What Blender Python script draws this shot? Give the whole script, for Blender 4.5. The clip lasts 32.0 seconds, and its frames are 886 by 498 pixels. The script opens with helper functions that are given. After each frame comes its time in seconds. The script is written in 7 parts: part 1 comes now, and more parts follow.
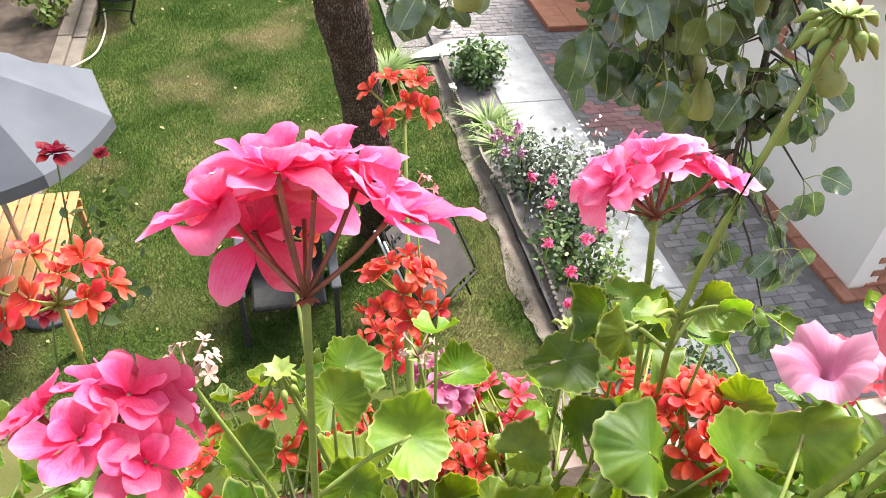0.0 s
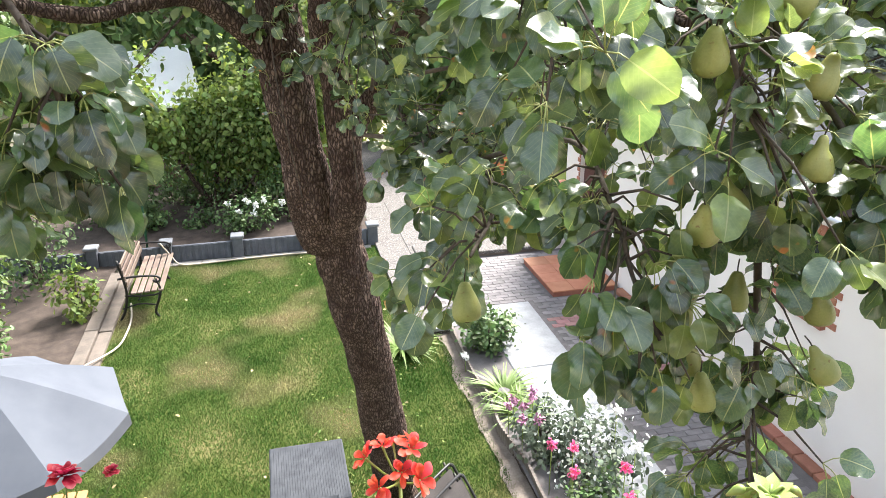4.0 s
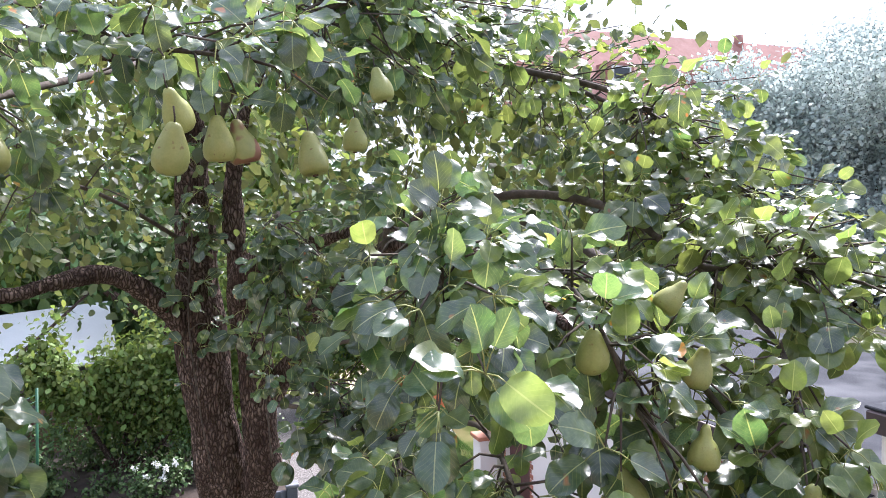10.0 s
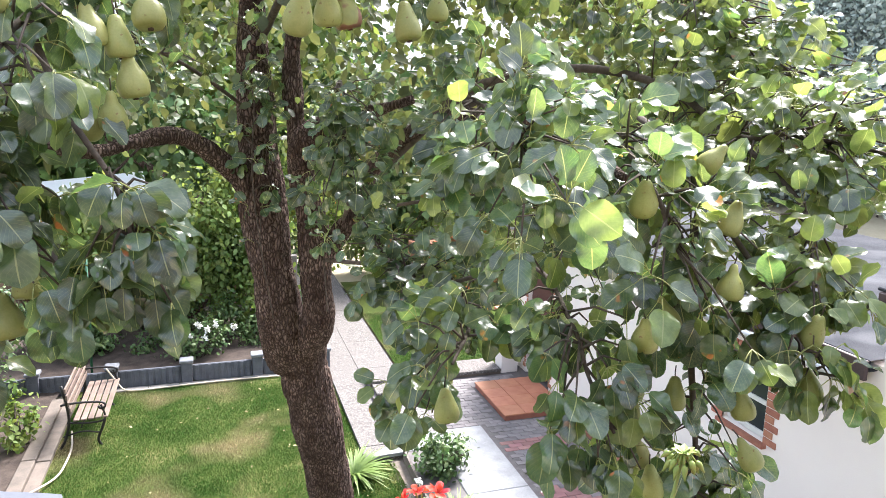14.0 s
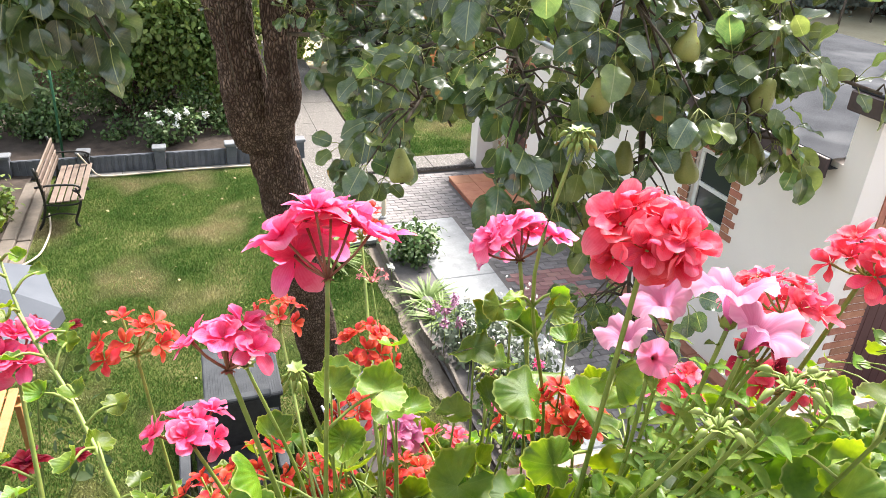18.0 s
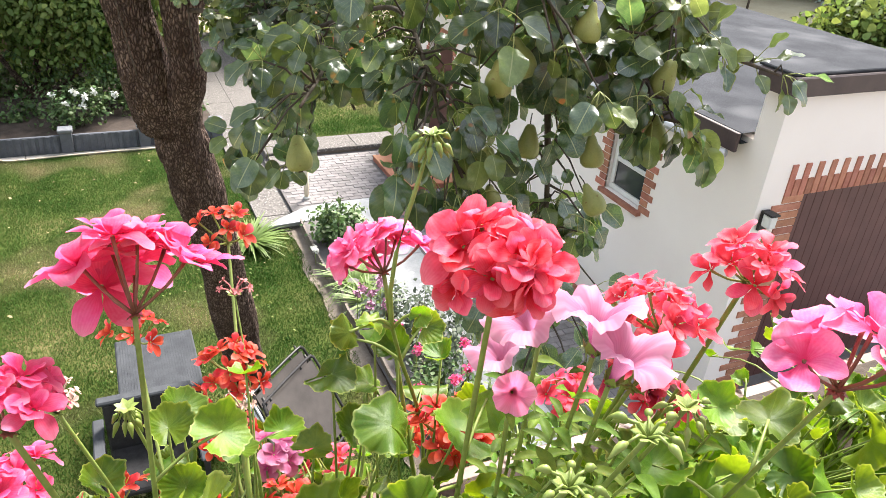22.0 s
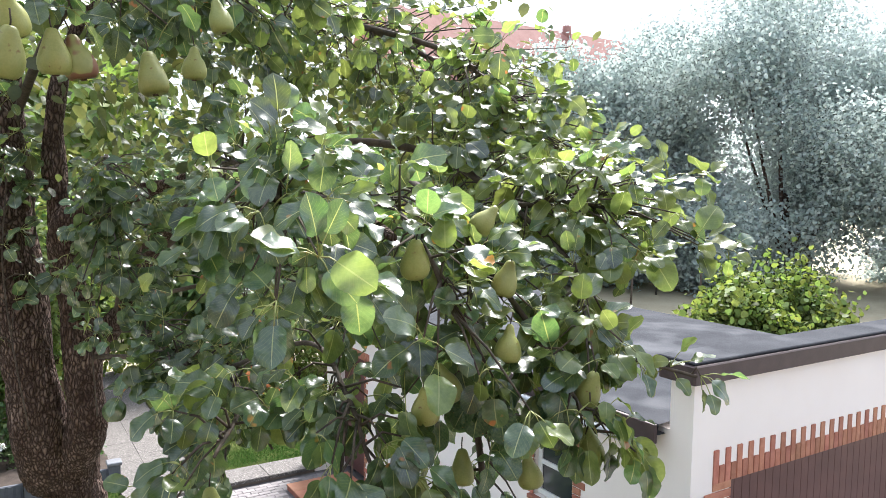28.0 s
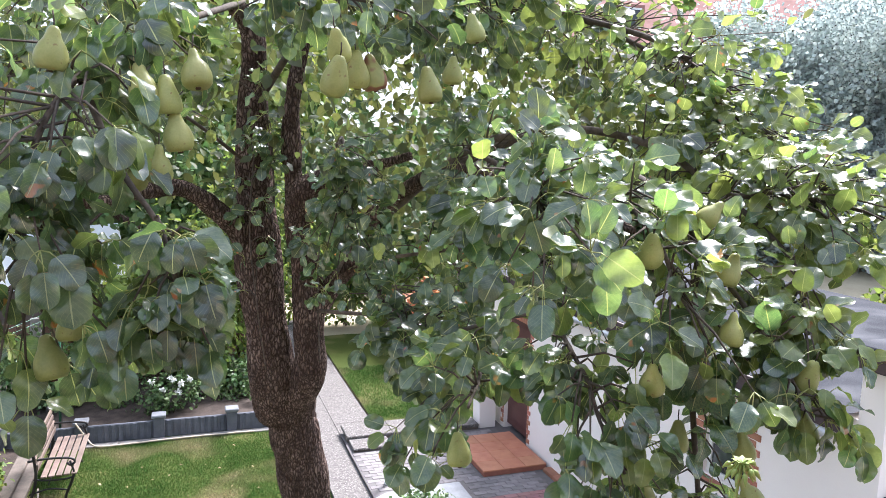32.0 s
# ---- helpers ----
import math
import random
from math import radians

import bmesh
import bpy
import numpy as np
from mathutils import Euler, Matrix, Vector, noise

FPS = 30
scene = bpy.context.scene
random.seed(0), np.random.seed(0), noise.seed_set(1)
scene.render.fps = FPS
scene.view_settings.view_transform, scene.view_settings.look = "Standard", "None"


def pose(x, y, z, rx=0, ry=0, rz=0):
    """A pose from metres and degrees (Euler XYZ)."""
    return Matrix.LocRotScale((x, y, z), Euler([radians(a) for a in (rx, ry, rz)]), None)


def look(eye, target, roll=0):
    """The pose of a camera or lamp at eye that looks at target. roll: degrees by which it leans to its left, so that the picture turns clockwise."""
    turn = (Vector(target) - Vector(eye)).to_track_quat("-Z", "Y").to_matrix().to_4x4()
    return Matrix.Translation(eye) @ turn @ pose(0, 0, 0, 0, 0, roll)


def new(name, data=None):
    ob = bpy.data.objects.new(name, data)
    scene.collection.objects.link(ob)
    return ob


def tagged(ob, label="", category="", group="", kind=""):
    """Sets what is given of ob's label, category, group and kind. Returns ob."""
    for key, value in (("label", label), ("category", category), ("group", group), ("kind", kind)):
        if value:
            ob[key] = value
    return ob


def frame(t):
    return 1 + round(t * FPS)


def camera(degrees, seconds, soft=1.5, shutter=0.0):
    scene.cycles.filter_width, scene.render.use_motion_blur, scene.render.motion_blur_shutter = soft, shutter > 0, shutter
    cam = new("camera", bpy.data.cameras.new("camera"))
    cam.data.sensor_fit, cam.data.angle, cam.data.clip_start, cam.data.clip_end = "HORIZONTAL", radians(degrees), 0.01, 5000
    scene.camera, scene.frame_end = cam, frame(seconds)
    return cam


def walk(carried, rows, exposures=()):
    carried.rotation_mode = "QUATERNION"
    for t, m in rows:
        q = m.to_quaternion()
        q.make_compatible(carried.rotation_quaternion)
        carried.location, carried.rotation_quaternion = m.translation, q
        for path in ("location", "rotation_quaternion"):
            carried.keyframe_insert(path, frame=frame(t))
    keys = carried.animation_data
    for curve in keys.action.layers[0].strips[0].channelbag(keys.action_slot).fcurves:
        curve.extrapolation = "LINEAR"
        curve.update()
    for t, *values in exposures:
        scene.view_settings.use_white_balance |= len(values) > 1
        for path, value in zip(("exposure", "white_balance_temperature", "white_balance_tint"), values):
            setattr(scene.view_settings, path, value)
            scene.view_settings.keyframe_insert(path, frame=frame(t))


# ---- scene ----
cam = camera(62.6, 32.0, 0.65)
PATH = [
    (0, (0.413, 0.417, 4.878), (0.807, 1.845, 3.534), 4.4),
    (0.5, (0.425, 0.414, 4.89), (0.852, 1.91, 3.633), 4.1),
    (1, (0.433, 0.414, 4.899), (0.881, 1.95, 3.699), 3.7),
    (1.5, (0.441, 0.418, 4.911), (0.88, 2.038, 3.824), 1.5),
    (2, (0.441, 0.419, 4.929), (0.887, 2.102, 3.945), 0.9),
    (2.5, (0.44, 0.422, 4.94), (0.894, 2.134, 4.011), 0.8),
    (3, (0.439, 0.423, 4.95), (0.904, 2.155, 4.064), 0.8),
    (3.5, (0.44, 0.434, 4.961), (0.867, 2.205, 4.134), -0.1),
    (4, (0.441, 0.436, 4.984), (0.863, 2.243, 4.237), -0.5),
    (4.5, (0.442, 0.448, 5.0), (0.825, 2.309, 4.375), -2.0),
    (6.5, (0.462, 0.48, 5.044), (0.852, 2.399, 4.634), -1.7),
    (7, (0.463, 0.461, 5.05), (0.893, 2.376, 4.666), -1.8),
    (7.5, (0.472, 0.448, 5.055), (0.939, 2.359, 4.691), -1.7),
    (8, (0.47, 0.441, 5.061), (0.957, 2.35, 4.719), -2.0),
    (8.5, (0.47, 0.434, 5.063), (0.973, 2.345, 4.751), -2.1),
    (9, (0.476, 0.425, 5.073), (1.04, 2.33, 4.847), -1.3),
    (9.5, (0.48, 0.415, 5.086), (1.093, 2.313, 4.939), -1.0),
    (10, (0.486, 0.405, 5.091), (1.142, 2.291, 4.992), -0.7),
    (10.5, (0.491, 0.406, 5.096), (1.168, 2.286, 5.032), -0.7),
    (11, (0.476, 0.398, 5.098), (1.146, 2.281, 5.036), -0.8),
    (11.5, (0.459, 0.397, 5.093), (1.095, 2.292, 5.02), -1.5),
    (12, (0.424, 0.373, 5.087), (1.03, 2.273, 4.929), -1.1),
    (12.5, (0.373, 0.33, 5.075), (0.965, 2.226, 4.838), -1.2),
    (13, (0.33, 0.282, 5.073), (0.904, 2.175, 4.779), -0.3),
    (13.5, (0.292, 0.231, 5.057), (0.85, 2.113, 4.672), 0.8),
    (14, (0.278, 0.18, 5.051), (0.864, 2.046, 4.634), 0.9),
    (14.5, (0.262, 0.136, 5.048), (0.839, 1.993, 4.578), 1.0),
    (15, (0.259, 0.109, 5.041), (0.847, 1.944, 4.507), 1.0),
    (17.5, (0.314, 0.116, 4.96), (0.873, 1.814, 4.063), 2.7),
    (18, (0.327, 0.115, 4.957), (0.928, 1.783, 4.031), 3.2),
    (18.5, (0.362, 0.122, 4.95), (1.024, 1.753, 4.002), 2.5),
    (19, (0.402, 0.13, 4.938), (1.133, 1.708, 3.949), 2.3),
    (19.5, (0.414, 0.147, 4.927), (1.139, 1.693, 3.886), 2.5),
    (20, (0.428, 0.153, 4.924), (1.175, 1.662, 3.845), 2.8),
    (20.5, (0.439, 0.157, 4.922), (1.202, 1.643, 3.821), 3.8),
    (21, (0.443, 0.16, 4.929), (1.224, 1.638, 3.831), 5.3),
    (21.5, (0.429, 0.164, 4.945), (1.205, 1.689, 3.909), 5.6),
    (22, (0.422, 0.169, 4.955), (1.192, 1.74, 3.985), 4.6),
    (22.5, (0.423, 0.174, 4.96), (1.182, 1.769, 4.022), 3.9),
    (23, (0.423, 0.18, 4.962), (1.181, 1.791, 4.052), 3.2),
    (23.5, (0.424, 0.187, 4.958), (1.155, 1.813, 4.051), 2.2),
    (24, (0.425, 0.199, 4.955), (1.167, 1.854, 4.112), 2.3),
    (24.5, (0.426, 0.213, 4.954), (1.211, 1.902, 4.226), 2.0),
    (25, (0.424, 0.227, 4.948), (1.245, 1.958, 4.372), 1.1),
    (25.5, (0.425, 0.238, 4.943), (1.269, 1.977, 4.43), 1.0),
    (26, (0.424, 0.243, 4.946), (1.34, 1.968, 4.514), 1.2),
    (26.5, (0.423, 0.245, 4.956), (1.391, 1.965, 4.631), 0.9),
    (28.5, (0.426, 0.249, 4.983), (1.493, 1.934, 4.844), 1.0),
    (29, (0.422, 0.253, 4.995), (1.486, 1.942, 4.873), 1.4),
    (29.5, (0.394, 0.241, 5.009), (1.426, 1.95, 4.882), 2.1),
    (30, (0.347, 0.213, 5.024), (1.328, 1.952, 4.905), 2.2),
    (30.5, (0.3, 0.19, 5.029), (1.205, 1.966, 4.858), 2.7),
    (31, (0.251, 0.159, 5.039), (1.068, 1.975, 4.846), 2.2),
    (31.5, (0.198, 0.132, 5.042), (0.932, 1.979, 4.816), 2.1),
    (32, (0.135, 0.119, 5.051), (0.798, 1.986, 4.784), 1.7),
]
walk(cam, [(t, look(eye, target, roll)) for t, eye, target, roll in PATH], [(0, 1.55, 6500, 10), (1, 1.65, 6500, 10), (2, 1.7, 6500, 10), (4, 1.9, 6300, 10), (7, 2.1, 5950, 22), (9, 2.15, 5950, 24), (10, 1.55, 5800, 19), (12, 1.45, 5750, 19), (13, 1.75, 5850, 18), (14, 1.95, 6100, 14), (15, 2.0, 6300, 10), (18, 1.65, 6500, 10), (20, 1.6, 6500, 10), (24, 1.7, 6500, 10), (26, 1.95, 6300, 10), (29, 1.15, 6000, 11), (30, 0.95, 5950, 11), (31, 1.1, 5900, 13), (32, 1.65, 5850, 16)])

# ---- world, sun ----
SUN_ELEV, SUN_ROT = radians(50), radians(48)
world = bpy.data.worlds.new("world")
scene.world = world
world.use_nodes = True
wn = world.node_tree.nodes
sky = wn.new("ShaderNodeTexSky")
sky.sky_type, sky.sun_disc = "NISHITA", False
sky.sun_elevation, sky.sun_rotation, sky.air_density, sky.dust_density = SUN_ELEV, SUN_ROT, 1.0, 4.0
soft_sky = wn.new("ShaderNodeMixRGB")
soft_sky.inputs["Fac"].default_value = 0.55
soft_sky.inputs["Color2"].default_value = (9.2, 10.0, 11.0, 1)
world.node_tree.links.new(sky.outputs["Color"], soft_sky.inputs["Color1"])
world.node_tree.links.new(soft_sky.outputs["Color"], wn["Background"].inputs["Color"])
wn["Background"].inputs["Strength"].default_value = 0.072
sun = new("sun", bpy.data.lights.new("sun", "SUN"))
sun.data.energy, sun.data.angle, sun.data.color = 4.9, radians(18), (1.0, 0.95, 0.88)
sun_dir = Vector((math.sin(SUN_ROT) * math.cos(SUN_ELEV), math.cos(SUN_ROT) * math.cos(SUN_ELEV), math.sin(SUN_ELEV)))
sun.matrix_world = look(sun_dir * 40, (0, 0, 0))


# ---- materials ----
def mat(name, c1, c2, scale=8.0, rough=0.6, bump=0.2, fine=90.0, metal=0.0, spread=0.0, by="island", through_light=0.0, spots=None, sheen=0.0, spec=0.5, passes=(1, 1, 1)):
    """Two colours mixed by a coarse and a fine noise; spread varies the value piece by piece."""
    m = bpy.data.materials.new(name)
    m.use_nodes = True
    n, l = m.node_tree.nodes, m.node_tree.links
    bsdf = n["Principled BSDF"]
    co = n.new("ShaderNodeTexCoord")
    big, small = n.new("ShaderNodeTexNoise"), n.new("ShaderNodeTexNoise")
    big.inputs["Scale"].default_value, small.inputs["Scale"].default_value = scale, fine
    big.inputs["Detail"].default_value = small.inputs["Detail"].default_value = 4
    for t in (big, small):
        l.new(co.outputs["Object"], t.inputs["Vector"])
    add = n.new("ShaderNodeMath")
    add.operation = "MULTIPLY_ADD"
    l.new(small.outputs["Fac"], add.inputs[0])
    add.inputs[1].default_value = 0.45
    l.new(big.outputs["Fac"], add.inputs[2])
    ramp = n.new("ShaderNodeMapRange")
    ramp.inputs["From Min"].default_value, ramp.inputs["From Max"].default_value = 0.5, 0.95
    l.new(add.outputs[0], ramp.inputs["Value"])
    mix = n.new("ShaderNodeMixRGB")
    mix.inputs["Color1"].default_value, mix.inputs["Color2"].default_value = (*c1, 1), (*c2, 1)
    l.new(ramp.outputs["Result"], mix.inputs["Fac"])
    col = mix.outputs["Color"]
    if spots:
        sp = n.new("ShaderNodeTexNoise")
        sp.inputs["Scale"].default_value = spots[1]
        l.new(co.outputs["Object"], sp.inputs["Vector"])
        mr = n.new("ShaderNodeMapRange")
        mr.inputs["From Min"].default_value, mr.inputs["From Max"].default_value = spots[2], spots[2] + (spots[3] if len(spots) > 3 else 0.08)
        l.new(sp.outputs["Fac"], mr.inputs["Value"])
        sm = n.new("ShaderNodeMixRGB")
        sm.inputs["Color2"].default_value = (*spots[0], 1)
        l.new(mr.outputs["Result"], sm.inputs["Fac"])
        l.new(col, sm.inputs["Color1"])
        col = sm.outputs["Color"]
    if spread:
        src = n.new("ShaderNodeNewGeometry").outputs["Random Per Island"] if by == "island" else n.new("ShaderNodeObjectInfo").outputs["Random"]
        hsv = n.new("ShaderNodeHueSaturation")
        val, hue = n.new("ShaderNodeMapRange"), n.new("ShaderNodeMapRange")
        val.inputs["To Min"].default_value, val.inputs["To Max"].default_value = 1 - spread, 1 + spread
        hue.inputs["To Min"].default_value, hue.inputs["To Max"].default_value = 0.5 + spread * 0.04, 0.5 - spread * 0.07
        frac = n.new("ShaderNodeMath")
        frac.operation = "FRACT"
        mul = n.new("ShaderNodeMath")
        mul.operation, mul.inputs[1].default_value = "MULTIPLY", 7.3
        l.new(src, mul.inputs[0])
        l.new(mul.outputs[0], frac.inputs[0])
        l.new(src, val.inputs["Value"])
        l.new(frac.outputs[0], hue.inputs["Value"])
        l.new(val.outputs["Result"], hsv.inputs["Value"])
        l.new(hue.outputs["Result"], hsv.inputs["Hue"])
        l.new(col, hsv.inputs["Color"])
        col = hsv.outputs["Color"]
    l.new(col, bsdf.inputs["Base Color"])
    bsdf.inputs["Roughness"].default_value, bsdf.inputs["Metallic"].default_value = rough, metal
    bsdf.inputs["Specular IOR Level"].default_value = spec
    if bump:
        b = n.new("ShaderNodeBump")
        b.inputs["Strength"].default_value, b.inputs["Distance"].default_value = bump, 0.01
        l.new(add.outputs[0], b.inputs["Height"])
        l.new(b.outputs["Normal"], bsdf.inputs["Normal"])
    if through_light:
        tr, ms = n.new("ShaderNodeBsdfTranslucent"), n.new("ShaderNodeMixShader")
        ms.inputs["Fac"].default_value = through_light
        warm = n.new("ShaderNodeMixRGB")
        warm.blend_type, warm.inputs["Fac"].default_value, warm.inputs["Color2"].default_value = "MULTIPLY", 1.0, (*passes, 1)
        l.new(col, warm.inputs["Color1"])
        l.new(warm.outputs[0], tr.inputs["Color"])
        l.new(bsdf.outputs[0], ms.inputs[1])
        l.new(tr.outputs[0], ms.inputs[2])
        l.new(ms.outputs[0], n["Material Output"].inputs["Surface"])
    return m


def veined(m, vein, amount=0.5, width=0.035, ribs=9.0):
    """Adds a pale midrib and side veins along the leaf's own u, v."""
    n, l = m.node_tree.nodes, m.node_tree.links
    bsdf = n["Principled BSDF"]
    src = bsdf.inputs["Base Color"].links[0].from_socket
    uv, sep = n.new("ShaderNodeUVMap"), n.new("ShaderNodeSeparateXYZ")
    l.new(uv.outputs[0], sep.inputs[0])

    def op(kind, a, b=None):
        k = n.new("ShaderNodeMath")
        k.operation = kind
        for i, v in enumerate((a, b)):
            if v is None:
                continue
            if isinstance(v, float):
                k.inputs[i].default_value = v
            else:
                l.new(v, k.inputs[i])
        return k.outputs[0]

    off = op("ABSOLUTE", op("SUBTRACT", sep.outputs["X"], 0.5))
    mid = op("LESS_THAN", off, width)
    side = op("LESS_THAN", op("FRACT", op("MULTIPLY", op("SUBTRACT", sep.outputs["Y"], op("MULTIPLY", off, 0.75)), ribs)), 0.1)
    fac = op("MULTIPLY", op("MAXIMUM", mid, op("MULTIPLY", side, 0.2)), amount)
    mix = n.new("ShaderNodeMixRGB")
    mix.inputs["Color2"].default_value = (*vein, 1)
    l.new(fac, mix.inputs["Fac"])
    l.new(src, mix.inputs["Color1"])
    for link in list(src.links):
        if link.to_node != mix:
            l.new(mix.outputs[0], link.to_socket)
    return m


def rimmed(m, pale, width=0.1):
    """A thin pale margin along the leaf's outer edge."""
    n, l = m.node_tree.nodes, m.node_tree.links
    src = n["Principled BSDF"].inputs["Base Color"].links[0].from_socket
    uv, sep, edge, mix = n.new("ShaderNodeUVMap"), n.new("ShaderNodeSeparateXYZ"), n.new("ShaderNodeMapRange"), n.new("ShaderNodeMixRGB")
    l.new(uv.outputs[0], sep.inputs[0])
    l.new(sep.outputs["Y"], edge.inputs["Value"])
    edge.inputs["From Min"].default_value, edge.inputs["From Max"].default_value = 1 - width, 1.0
    edge.inputs["To Max"].default_value = 0.75
    mix.inputs["Color2"].default_value = (*pale, 1)
    l.new(edge.outputs[0], mix.inputs["Fac"])
    l.new(src, mix.inputs["Color1"])
    for link in list(src.links):
        if link.to_node != mix:
            l.new(mix.outputs[0], link.to_socket)
    return m


LAWN = mat("lawn", (0.04, 0.058, 0.012), (0.085, 0.1, 0.024), 0.9, 0.95, 0.6, 40, spots=((0.16, 0.135, 0.06), 0.9, 0.5, 0.25), spec=0.1)
BLADE = mat("grass_blade", (0.034, 0.1, 0.016), (0.12, 0.2, 0.05), 0.9, 0.8, 0, 4, spread=0.45, spots=((0.34, 0.29, 0.16), 0.75, 0.52, 0.16), through_light=0.25, spec=0.15)
SOIL = mat("soil", (0.03, 0.02, 0.015), (0.075, 0.054, 0.042), 6, 0.95, 0.8, 70)
DUST = mat("trodden_soil", (0.14, 0.115, 0.095), (0.25, 0.212, 0.177), 5, 0.95, 0.8, 45, spec=0.1)
FIELD = mat("dry_field", (0.36, 0.30, 0.2), (0.46, 0.4, 0.28), 0.4, 0.95, 0.4, 9)
TIMBER = mat("weathered_board", (0.09, 0.075, 0.062), (0.165, 0.132, 0.108), 5, 0.85, 0.4, 55)
BENCHWOOD = mat("bench_wood", (0.115, 0.078, 0.06), (0.19, 0.14, 0.112), 6, 0.6, 0.3, 60, spread=0.15, by="object")
TEAK = mat("orange_wood", (0.4, 0.17, 0.055), (0.52, 0.25, 0.1), 7, 0.55, 0.3, 50, spread=0.12, by="object")
IRON = mat("black_iron", (0.012, 0.011, 0.011), (0.03, 0.028, 0.027), 20, 0.45, 0.2, 90, metal=0.3)
ANTHRACITE = mat("grey_concrete_edging", (0.075, 0.08, 0.095), (0.125, 0.13, 0.15), 5, 0.85, 0.5, 45)
CAPGREY = mat("grey_concrete_cap", (0.13, 0.135, 0.15), (0.2, 0.205, 0.22), 6, 0.8, 0.4, 50)
PEBBLE = mat("exposed_aggregate", (0.08, 0.072, 0.068), (0.18, 0.165, 0.155), 26, 0.9, 0.7, 70, spots=((0.3, 0.28, 0.262), 38, 0.57), spec=0.2)
KERB = mat("kerb_concrete", (0.19, 0.172, 0.158), (0.28, 0.258, 0.238), 7, 0.9, 0.5, 60)
WHITE = mat("white_stone", (0.22, 0.225, 0.235), (0.33, 0.335, 0.345), 5, 0.8, 0.25, 45, spots=((0.35, 0.36, 0.37), 2.4, 0.58), spec=0.25)
PAVER = mat("grey_paver", (0.155, 0.14, 0.14), (0.23, 0.21, 0.207), 9, 0.85, 0.5, 70, spread=0.2, by="object")
PAVER_RED = mat("red_paver", (0.27, 0.14, 0.13), (0.35, 0.19, 0.175), 9, 0.85, 0.5, 70, spread=0.2, by="object")
PAVER_REST = mat("grey_paver_rest", (0.155, 0.14, 0.14), (0.23, 0.21, 0.207), 9, 0.85, 0.5, 70, spread=0.2)
JOINT = mat("paver_joint", (0.1, 0.091, 0.09), (0.145, 0.132, 0.13), 10, 0.95, 0.4, 90)
TERRACOTTA = mat("terracotta_tile", (0.40, 0.16, 0.085), (0.5, 0.225, 0.125), 6, 0.6, 0.2, 60, spread=0.1, by="object")
PLINTH = mat("red_brown_plinth", (0.25, 0.1, 0.06), (0.33, 0.145, 0.09), 7, 0.7, 0.3, 60, spread=0.14, by="object")
RENDER = mat("cream_render", (0.8, 0.735, 0.69), (0.85, 0.79, 0.745), 1.3, 0.9, 0.25, 120)
BRICK = mat("facing_brick", (0.31, 0.125, 0.075), (0.43, 0.2, 0.125), 12, 0.85, 0.5, 90, spread=0.18, by="object")
GATE = mat("brown_garage_door", (0.075, 0.028, 0.025), (0.105, 0.042, 0.037), 4, 0.5, 0.15, 60)
FASCIA = mat("brown_fascia", (0.045, 0.028, 0.028), (0.075, 0.05, 0.048), 5, 0.6, 0.2, 60)
FELT = mat("bitumen_felt", (0.032, 0.034, 0.04), (0.06, 0.062, 0.07), 2.2, 0.95, 0.8, 110, spec=0.12, spots=((0.1, 0.102, 0.11), 1.1, 0.55, 0.2))
FRAMEW = mat("white_frame", (0.62, 0.62, 0.6), (0.7, 0.7, 0.68), 8, 0.5, 0.1, 60)
ZINC = mat("zinc", (0.4, 0.41, 0.42), (0.55, 0.56, 0.57), 8, 0.4, 0.1, 60, metal=0.7)
DARKROOM = mat("room_darkness", (0.01, 0.01, 0.011), (0.02, 0.02, 0.022), 3, 0.9, 0, 30)
EDGING = mat("brown_plastic_edging", (0.13, 0.105, 0.09), (0.21, 0.175, 0.15), 12, 0.8, 0.3, 60)
BARK = mat("pear_bark", (0.09, 0.056, 0.044), (0.31, 0.228, 0.19), 9, 0.95, 0.0, 16, spec=0.15)
bn, bk = BARK.node_tree.nodes, BARK.node_tree.links
b_co, b_map, b_vor, b_nz = bn.new("ShaderNodeTexCoord"), bn.new("ShaderNodeMapping"), bn.new("ShaderNodeTexVoronoi"), bn.new("ShaderNodeTexNoise")
b_map.inputs["Scale"].default_value = (62, 62, 20)
b_vor.feature = "DISTANCE_TO_EDGE"
b_vor.inputs["Scale"].default_value = 1.0
b_nz.inputs["Scale"].default_value = 16
b_nz.inputs["Detail"].default_value = 3
bk.new(b_co.outputs["Object"], b_map.inputs["Vector"])
b_mix = bn.new("ShaderNodeMixRGB")
b_mix.blend_type = "LINEAR_LIGHT"
b_mix.inputs["Fac"].default_value = 1.0
bk.new(b_co.outputs["Object"], b_nz.inputs["Vector"])
bk.new(b_map.outputs[0], b_mix.inputs["Color1"])
bk.new(b_nz.outputs["Color"], b_mix.inputs["Color2"])
bk.new(b_mix.outputs[0], b_vor.inputs["Vector"])
b_rng = bn.new("ShaderNodeMapRange")
b_rng.inputs["From Max"].default_value = 0.3
bk.new(b_vor.outputs["Distance"], b_rng.inputs["Value"])
# cracks between the plates: dark lines, their shade put into the colour
b_col = bn.new("ShaderNodeMixRGB")
b_col.inputs["Color1"].default_value = (0.04, 0.026, 0.021, 1)
bsd = bn["Principled BSDF"]
b_src = bsd.inputs["Base Color"].links[0].from_socket
bk.new(b_src, b_col.inputs["Color2"])
bk.new(b_rng.outputs[0], b_col.inputs["Fac"])
bk.new(b_col.outputs[0], bsd.inputs["Base Color"])
b_bmp = bn.new("ShaderNodeBump")
b_bmp.inputs["Strength"].default_value, b_bmp.inputs["Distance"].default_value = 0.9, 0.014
